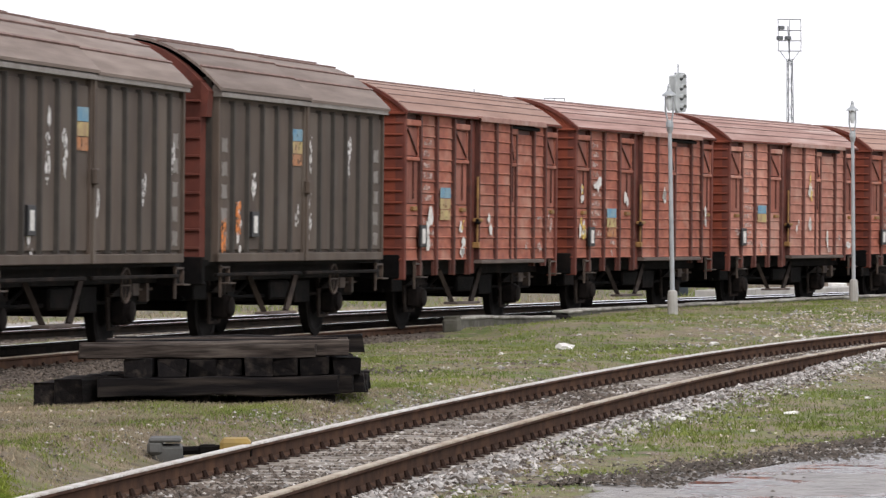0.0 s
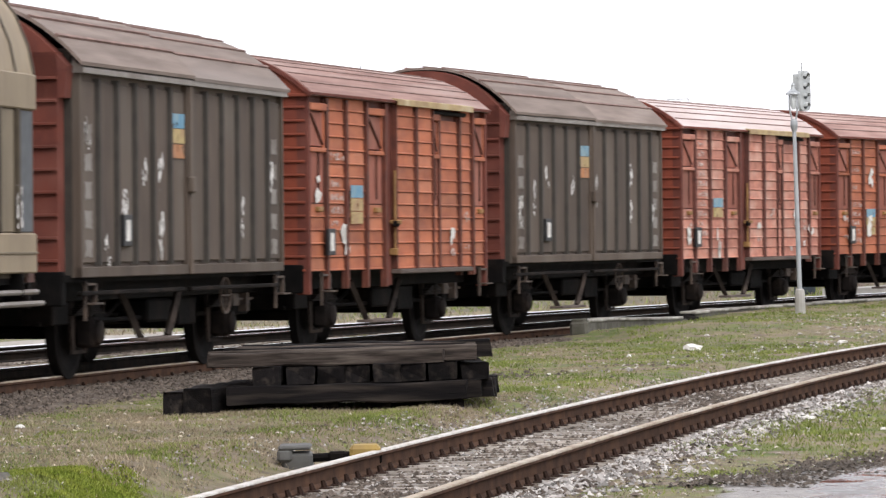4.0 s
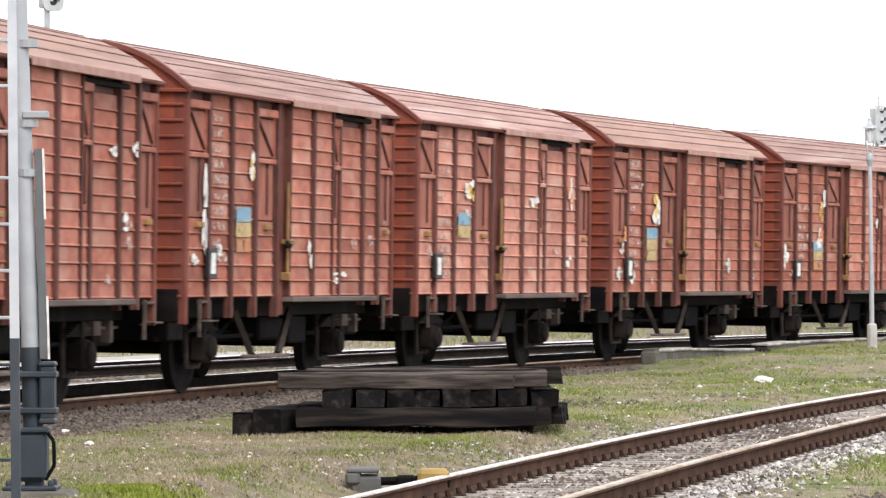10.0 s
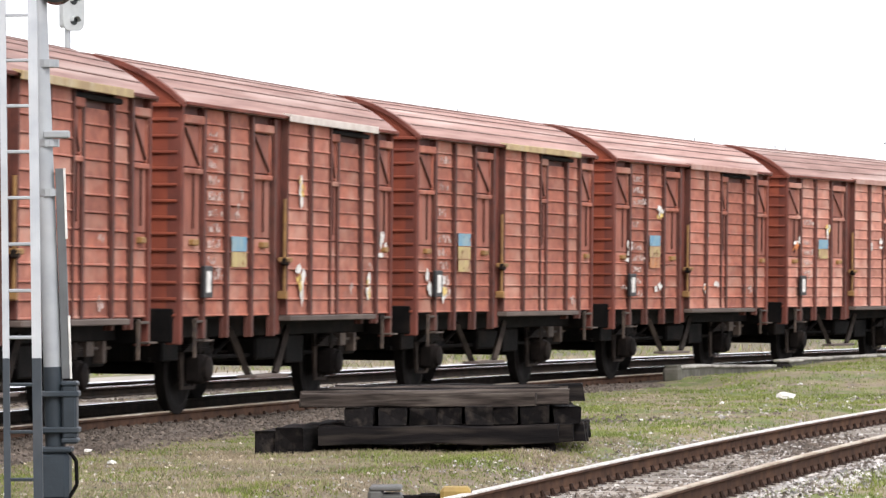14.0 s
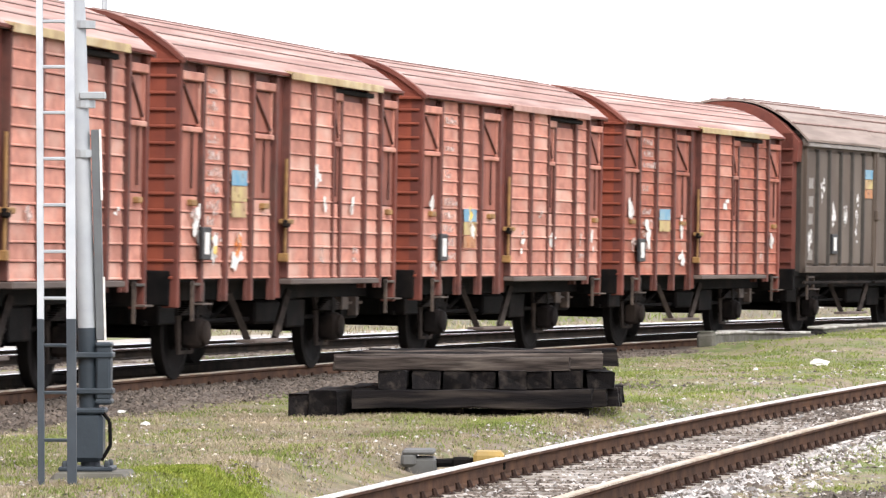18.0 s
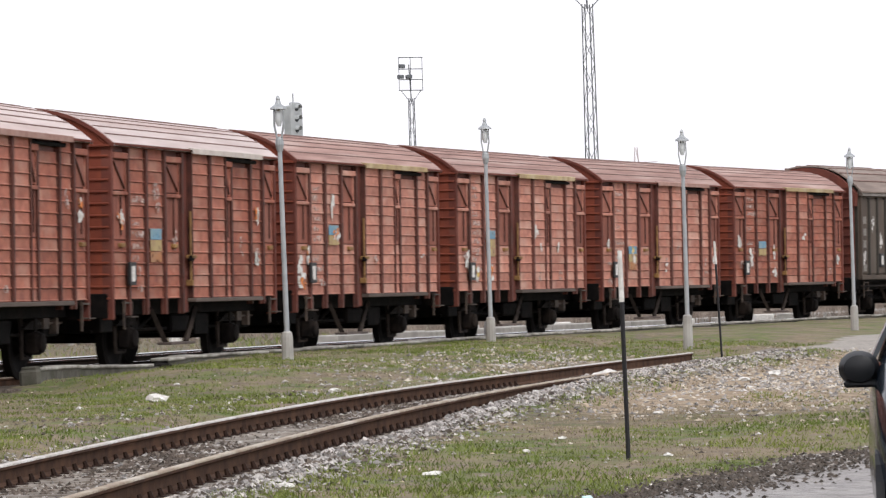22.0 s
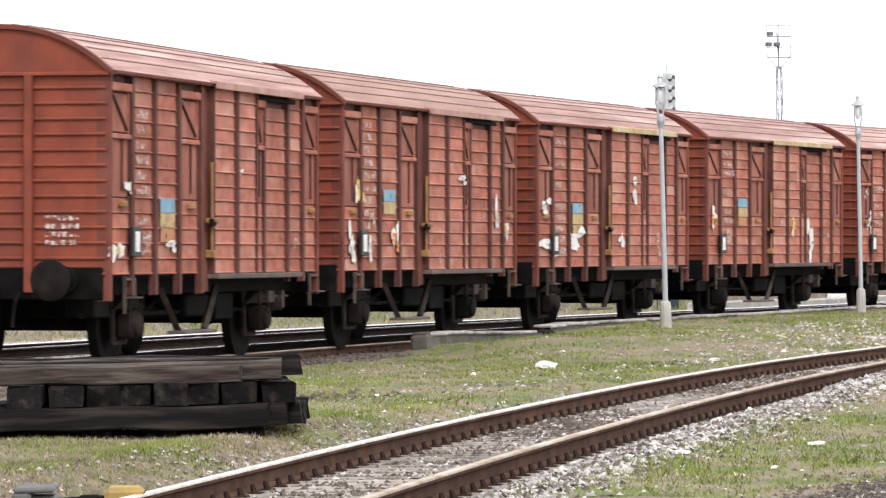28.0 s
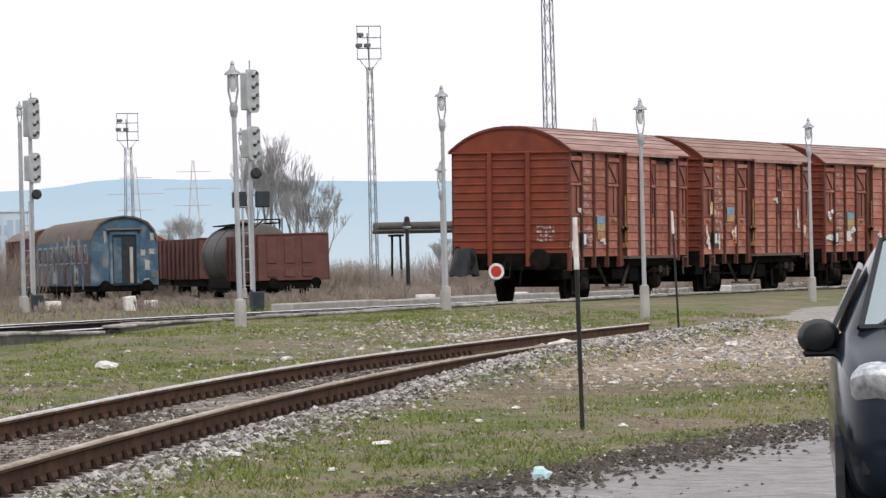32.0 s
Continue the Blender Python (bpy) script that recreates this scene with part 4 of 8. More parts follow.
def add_roof(w, roof, eave, top, half_w, half_l, steps=16):
    arch = arc_roof(eave, top, half_w, steps)
    r = part("roof", shared(("roof", roof, half_l, half_w), lambda: Geo().prism(arch, -half_l, half_l).mesh("roof", ROOFS[roof])), None, w, roof + " weathered arched roof")
    seam = Geo()
    for i in range(1, steps - 1):
        y, z = arch[i]
        y2, z2 = arch[i + 1]
        a = math.degrees(math.atan2(z2 - z, y2 - y))
        seam.box(-half_l + 0.06, half_l - 0.06, -0.012, 0.012, -0.004, 0.01, 0, pose(0, y, z, a))
    part("roof_seams", shared(("seams", roof, half_l, half_w), lambda: seam.mesh("roof_seams", SEAM)), None, r)
    edge = Geo().box(-half_l, half_l, -half_w - 0.015, -half_w + 0.02, eave - 0.035, eave + 0.006, 0.006)
    part("roof_edge", shared(("edge", roof, half_l, half_w), lambda: edge.mesh("roof_edge", CORNER)), None, r)


def grey_wagon():
    w = thing("sliding_wall_wagon", "", "goods wagon", "grey-brown sliding-wall wagons")
    face = -SIDE
    zb, zt = 1.13, 3.5
    part("body_shell", shared("grey_shell", lambda: Geo().box(-HALF + 0.25, HALF - 0.2, face + 0.05, SIDE, zb, zt + 0.15).mesh("body_shell", GREY_RIB)), None, w)
    for half in (0, 1):
        x0, x1 = (-HALF + 0.28, -0.05) if half == 0 else (0.06, HALF - 0.22)
        wall = part("sliding_wall", shared(("slide", half), lambda: Geo().box(x0, x1, face + 0.02, face + 0.06, zb, zt - 0.1, 0.005).mesh("sliding_wall", GREY_SIDE)), None, w, "grey-brown ribbed sliding wall")
        n = 6
        for k in range(n):
            a, b = x0 + (x1 - x0) * k / n, x0 + (x1 - x0) * (k + 1) / n
            part("panel", shared(("gpanel", half), lambda: Geo().box(0.07, (x1 - x0) / n - 0.07, face - 0.012, face + 0.02, zb + 0.16, zt - 0.2, 0.01).mesh("panel", GREY_SIDE)), None, wall, m=pose(a, 0, 0))
            if k:
                part("panel_rib", shared("grib", lambda: Geo().add([(-0.055, face + 0.02, zb + 0.13), (-0.03, face - 0.055, zb + 0.13), (0.03, face - 0.055, zb + 0.13), (0.055, face + 0.02, zb + 0.13),
                                                                     (-0.055, face + 0.02, zt - 0.16), (-0.03, face - 0.055, zt - 0.16), (0.03, face - 0.055, zt - 0.16), (0.055, face + 0.02, zt - 0.16)],
                                                                    [(0, 1, 5, 4), (1, 2, 6, 5), (2, 3, 7, 6), (0, 3, 2, 1), (4, 5, 6, 7)]).mesh("panel_rib", GREY_RIB)), None, wall, m=pose(a, 0, 0))
        fr = Geo().box(x0, x1, face - 0.05, face + 0.03, zb, zb + 0.12, 0.01).box(x0, x0 + 0.06, face - 0.05, face + 0.03, zb, zt - 0.1, 0.01).box(x1 - 0.06, x1, face - 0.05, face + 0.03, zb, zt - 0.1, 0.01)
        part("wall_frame", shared(("gframe", half), lambda: fr.mesh("wall_frame", GREY_SIDE)), None, wall)
        part("top_rail", shared(("grail", half), lambda: Geo().prism([(face - 0.1, zt - 0.12), (face - 0.1, zt - 0.06), (face + 0.02, zt + 0.04), (face + 0.05, zt - 0.12)], x0 - 0.05, x1 + 0.05).mesh("top_rail", GREY_RAIL)), None, wall, "dull metal guide rail")
        part("bottom_rail", shared(("gbrail", half), lambda: Geo().box(x0 + 0.1, x1 - 0.1, face - 0.02, face + 0.04, 0.93, 0.98, 0.01).mesh("bottom_rail", UNDER_BROWN)), None, wall)
    part("centre_lock", shared("glock", lambda: Geo().box(-0.06, 0.07, face - 0.08, face, zb, zt - 0.08, 0.01).box(-0.12, 0.02, face - 0.13, face - 0.05, 2.1, 2.3, 0.02).mesh("centre_lock", GREY_SIDE)), None, w)
    for sx in (-1, 1):
        e = Geo()
        a, b = (HALF - 0.24, HALF) if sx > 0 else (-HALF, -HALF + 0.24)
        # one pressed sheet with its ribs
        sheet = [(0.0, 1.1), (-0.24, 1.1)]
        for k in range(9):
            z = 1.3 + 0.25 * k
            sheet += [(-0.24, z), (-0.28, z + 0.005), (-0.28, z + 0.03), (-0.24, z + 0.035)]
        sheet += [(-0.24, zt + 0.1), (0.0, zt + 0.1)]
        o = Geo().prism(sheet, 0, 2 * SIDE - 0.24)
        e.add([(sx * (HALF - 0.24 - p[1]), p[0] - SIDE + 0.13, p[2]) for p in o.v], o.f)
        end = part("end_wall", shared(("gend", sx), lambda: e.mesh("end_wall", CORNER)), None, w, "dark red ribbed end wall")
        arch = arc_roof(zt - 0.05, 4.16, SIDE - 0.02, 16)
        part("gable", shared(("ggable", sx), lambda: Geo().prism(arch[:17] + [(SIDE - 0.05, zt - 0.4), (-SIDE + 0.05, zt - 0.4)], a, b).mesh("gable", CORNER)), None, end)
    arch = arc_roof(zt - 0.02, 4.2, SIDE + 0.12, 20)
    for half in (0, 1):
        x0, x1 = (-HALF + 0.12, 0.04) if half == 0 else (0.0, HALF - 0.12)
        lift = 0.02 if half == 0 else 0
        r = part("roof", shared(("groof", half), lambda: Geo().prism([(y, z + lift) for y, z in arch], x0, x1).mesh("roof", ROOFS["grey"])), None, w, "weathered grey-brown roof half")
        seam = Geo()
        for i in range(2, 19, 2):
            y, z = arch[i]
            y2, z2 = arch[i + 1]
            seam.box(x0, x1, -0.02, 0.02, -0.004, 0.02 + lift, 0, pose(0, y, z, math.degrees(math.atan2(z2 - z, y2 - y))))
        part("roof_seams", shared(("gseam", half), lambda: seam.mesh("roof_seams", SEAM)), None, r)
    running_gear(w)
    wagon_steps(w)
    handle = Geo()
    for i in range(16):
        t0, t1 = 2 * math.pi * i / 16, 2 * math.pi * (i + 1) / 16
        handle.tube((2.1 + 0.22 * math.cos(t0), -1.3, 0.85 + 0.22 * math.sin(t0)), (2.1 + 0.22 * math.cos(t1), -1.3, 0.85 + 0.22 * math.sin(t1)), 0.018, n=5)
    handle.tube((2.1 - 0.22, -1.3, 0.85), (2.32, -1.3, 0.85), 0.012, n=5).tube((2.1, -1.3, 0.63), (2.1, -1.3, 1.07), 0.012, n=5)
    part("brake_wheel", shared("handwheel", lambda: handle.mesh("brake_wheel", STEP)), None, w, "pale iron hand brake wheel")
    return w


TH = 5.53


def tan_wagon():
    w = thing("arched_wagon", "", "goods wagon")
    face = -SIDE - 0.02
    zb, zt = 1.2, 3.3
    part("body_shell", Geo().box(-TH + 0.3, TH - 0.25, face + 0.08, SIDE, 1.15, zt).mesh("body_shell", TAN_RIB), None, w)
    # arch: steep shoulder, then a flat crown
    crown = [(-1.42, zt), (-1.36, 3.6), (-1.22, 3.94), (-1.0, 4.22), (-0.72, 4.41), (-0.38, 4.5), (0.38, 4.5), (0.72, 4.41), (1.0, 4.22), (1.22, 3.94), (1.36, 3.6), (1.42, zt)]
    for half in (0, 1):
        x0, x1 = (-TH + 0.25, -0.06) if half == 0 else (0.06, TH - 0.2)
        wall = part("sliding_wall", Geo().box(x0, x1, face + 0.03, face + 0.08, zb, zt, 0.004), TAN, w, "olive tan sliding wall with dark ribs")
        part("upper_band", Geo().box(x0, x1, face - 0.03, face + 0.04, zt - 0.38, zt, 0.015), TAN, wall)
        part("lower_band", Geo().box(x0, x1, face - 0.03, face + 0.04, zb, zb + 0.42, 0.015), TAN, wall)
        part("skirt_lip", Geo().box(x0, x1, face - 0.045, face + 0.02, zb + 0.2, zb + 0.225, 0.005), TAN_DARK, wall)
        n = 7 if half == 0 else 7
        for k in range(n):
            a = x0 + (x1 - x0) * k / n
            wd = (x1 - x0) / n
            part("panel", Geo().box(a + 0.06, a + wd - 0.06, face - 0.0, face + 0.04, zb + 0.43, zt - 0.39, 0.008), GREY_MARK if (half == 0 and k in (0, 1)) or (half == 1 and k == n - 1) else TAN_DARK, wall)
            part("panel_rib", Geo().box(a - 0.035, a + 0.035, face - 0.05, face + 0.04, zb + 0.42, zt - 0.38, 0.012), TAN_RIB if k else TAN, wall)
        part("hand_rail", Geo().tube((x0 + 0.1, face - 0.02, 1.0), (x1, face - 0.02, 1.0), 0.03, n=8).tube((x0 + 0.1, face - 0.08, 0.88), (x1, face - 0.08, 0.88), 0.03, n=8), GREY_RAIL, wall, "pale metal running rail")
        r = part("roof", Geo().prism([*crown, *[(y * 0.97, z - 0.05) for y, z in reversed(crown)]], x0 - (0.05 if half == 0 else 0), x1 + 0.02), TAN, w, "olive tan curved roof half with dark ribs", True)
        for k in range(1, n + 1):
            a = x0 + (x1 - x0) * k / n
            band = [(y * 1.01, z + 0.012) for y, z in crown]
            part("roof_rib", Geo().prism([*band, *[(y * 0.98, z - 0.02) for y, z in reversed(crown)]], a - 0.025, a + 0.025), TAN_RIB, r)
    for k in range(6):
        x = -TH + 1.2 + k * 1.8
        part("rail_bracket", Geo().box(x - 0.03, x + 0.03, face - 0.05, face + 0.3, 0.95, 1.2, 0.01), UNDER, w)
    for sx in (-1, 1):
        a, b = (TH - 0.28, TH) if sx > 0 else (-TH, -TH + 0.28)
        end = part("end_wall", Geo().prism([(-1.36, 1.1), (-1.36, zt), *[(y * 0.96, z - 0.05) for y, z in crown[1:-1]], (1.36, zt), (1.36, 1.1)], a, b), TAN_END, w, "brown end wall with a bolted beam")
        o = a - 0.04 if sx < 0 else b - 0.02
        part("end_beam", Geo().box(o, o + 0.08, -1.35, 1.35, 3.2, 3.28, 0.01).box(o, o + 0.08, -1.1, 1.1, 4.08, 4.15, 0.01), TAN_END, end)
        for y in (-0.75, 0.3):
            part("roof_latch", Geo().box(o - 0.05, o + 0.06, y - 0.16, y + 0.16, 4.0, 4.1, 0.03).box(o - 0.05, o + 0.06, y - 0.06, y + 0.06, 4.0, 4.25, 0.03)
                 .box(o - 0.04, o + 0.06, y - 0.22, y - 0.14, 3.82, 4.06, 0.02).box(o - 0.04, o + 0.06, y + 0.14, y + 0.22, 3.82, 4.06, 0.02), TAN_END, end)
        part("end_brace", Geo().tube((o, -1.3, 2.0), (o - 0.1 * sx, -1.2, 1.1), 0.025, n=6).box(o - 0.02, o + 0.06, -1.2, -1.1, 2.3, 2.42, 0.01), YELLOW_IRON, end)
    skirt = Geo().add([(-1.9, face + 0.15, 1.0), (1.9, face + 0.15, 1.0), (1.2, face + 0.15, 0.45), (-1.2, face + 0.15, 0.45), (-1.9, face + 0.22, 1.0), (1.9, face + 0.22, 1.0), (1.2, face + 0.22, 0.45), (-1.2, face + 0.22, 0.45)],
                      [(0, 1, 2, 3), (4, 7, 6, 5), (0, 4, 5, 1), (1, 5, 6, 2), (2, 6, 7, 3), (3, 7, 4, 0)])
    part("truss_plate", skirt, UNDER_BROWN, w)
    running_gear(w, 7.0, TH)
    return w


# order from the tail of the train to its head: kind, paint, roof, hood
def build_train():
    rnd = random.Random(11)
    kinds = {6: "grey", 14: "grey", 28: "grey", 30: "grey", 33: "grey", 34: "grey", 27: "tan"}
    look_of = {0: ("brick", "pink", "pink"), 1: ("brick", "rust", "pink"), 2: ("brick", "pink", "yellow"), 3: ("brick", "pink", "yellow"), 4: ("brick", "pink", "yellow"), 5: ("brick", "pale", "pink"),
               7: ("brick", "pink", "pink"), 8: ("brick", "pale", "pink"), 9: ("brick", "pale", "white"), 10: ("faded", "pink", "yellow"), 11: ("faded", "pink", "yellow"), 12: ("faded", "pink", "pink"), 13: ("brick", "pink", "yellow"),
               15: ("brick", "pink", "yellow"), 16: ("brick", "pink", "white"), 17: ("brick", "pink", "yellow"), 18: ("brick", "pink", "pink"), 31: ("faded", "pale", "yellow"), 32: ("orange", "pink", "pink"), 29: ("orange", "pink", "yellow"),
               26: ("orange", "rust", "pink"), 25: ("orange", "rust", "pink")}
    proto, train = {}, []
    for j in range(39):
        kind = kinds.get(j, "red")
        spec = (kind, *(look_of.get(j) or (("brick", "pink", "pink"), ("faded", "pink", "pink"), ("brick", "rust", "pink"))[j % 3])) if kind == "red" else (kind,)
        if j > 34:
            spec = spec + (True,)
        if spec in proto:
            ob = copy_thing(proto[spec], Matrix())
        else:
            ob = red_wagon(*spec[1:]) if kind == "red" else grey_wagon() if kind == "grey" else tan_wagon()
            proto[spec] = ob
        label = {"grey": "grey-brown sliding-wall wagon with ribbed panels and weathered roof", "tan": "olive tan arched wagon with ribbed roof and torn posters"}.get(kind)
        if kind == "red":
            word = {"brick": "brick-red", "faded": "faded pinkish red", "orange": "orange-red"}[spec[1]]
            label = word + " covered wagon with " + {"pink": "pinkish", "rust": "rusty", "pale": "pale grey"}[spec[2]] + " roof, " + {"pink": "faded", "yellow": "yellowed", "white": "white"}[spec[3]] + " door hood"
        tagged(ob, label)
        train.append((ob, kind, j))
    return train


TRAIN = build_train()


# ---- marks on the wagons ----
MARK_MATS = [TORN_PAPER, TORN_PAPER, TORN_PAPER, CHALK, YELLOW_MARK, ORANGE_MARK]


def patch(rnd, w, h, notch=0.25):
    """A thin torn patch in x and z, 3 mm thick, facing -y."""
    ring = []
    for ax, az, bx, bz in ((-1, -1, 1, -1), (1, -1, 1, 1), (1, 1, -1, 1), (-1, 1, -1, -1)):
        for k in range(5):
            q = k / 5
            x, z = ax + (bx - ax) * q, az + (bz - az) * q
            d = 1 - rnd.uniform(0, notch) * (1.0 if k else 0.6)
            ring.append((w / 2 * x * d, h / 2 * z * d))
    n = len(ring)
    v = [(x, -0.003, z) for x, z in ring] + [(x, 0, z) for x, z in ring]
    f = [tuple(range(n))] + [(i, (i + 1) % n, n + (i + 1) % n, n + i) for i in range(n)]
    return Geo().add(v, f)


PATCHES = {}


def smear(k, w, h, under, over):
    """Rags of torn paper in one mesh: pale blobs, some with a coloured rest on top."""
    key = ("smear", k, under.name, over.name if over else "")
    if key in PATCHES:
        return PATCHES[key]
    rnd = random.Random(k * 13 + 5)
    g, tints = Geo(), []

    def blob(cx, cz, rw, rh, lift, tint):
        n = 13
        turn = rnd.uniform(0, 6.28)
        ring = []
        for i in range(n):
            a = 2 * math.pi * i / n + turn
            q = rnd.uniform(0.55, 1.1)
            ring.append((cx + rw * q * math.cos(a), -lift, cz + rh * q * math.sin(a)))
        f0 = len(g.f)
        g.add([(cx, -lift, cz)] + ring + [(x, 0.0, z) for x, _, z in ring], [(0, i + 1, (i + 1) % n + 1) for i in range(n)] + [(i + 1, n + i + 1, n + (i + 1) % n + 1, (i + 1) % n + 1) for i in range(n)])
        tints.extend([tint] * (len(g.f) - f0))

    for _ in range(rnd.choice((2, 3, 3, 4))):
        blob(rnd.uniform(-0.3, 0.3) * w, rnd.uniform(-0.38, 0.38) * h, w * rnd.uniform(0.14, 0.34), h * rnd.uniform(0.12, 0.32), 0.003, 0)
    if over:
        for _ in range(2):
            blob(rnd.uniform(-0.25, 0.25) * w, rnd.uniform(-0.25, 0.3) * h, w * rnd.uniform(0.14, 0.3), h * rnd.uniform(0.14, 0.3), 0.005, 1)
    me = g.mesh("smear", under)
    if over:
        me.materials.append(over)
        me.polygons.foreach_set("material_index", tints)
    PATCHES[key] = me
    return me


def torn(kind, k, mat, w, h, notch=0.25):
    key = (kind, k)
    if key not in PATCHES:
        PATCHES[key] = patch(random.Random(k * 7 + 1), w, h, notch).mesh(kind, mat)
    return PATCHES[key]


def marking_mesh(k):
    """Faded rows of small marks."""
    rnd = random.Random(k)
    g = Geo()
    pitch = (Z1 - Z0) / ROWS
    for r in list(range(1, 12)):
        if rnd.random() < 0.25:
            continue
        x, end = -0.3, rnd.uniform(-0.05, 0.32)
        while x < end:
            wd = rnd.uniform(0.03, 0.09)
            g.box(x, x + wd, -0.003, 0.0, Z0 + r * pitch + 0.05, Z0 + r * pitch + 0.05 + rnd.choice((0.06, 0.085, 0.1)))
            x += wd + rnd.uniform(0.015, 0.04)
    return g.mesh("faded_marking", CHALK)


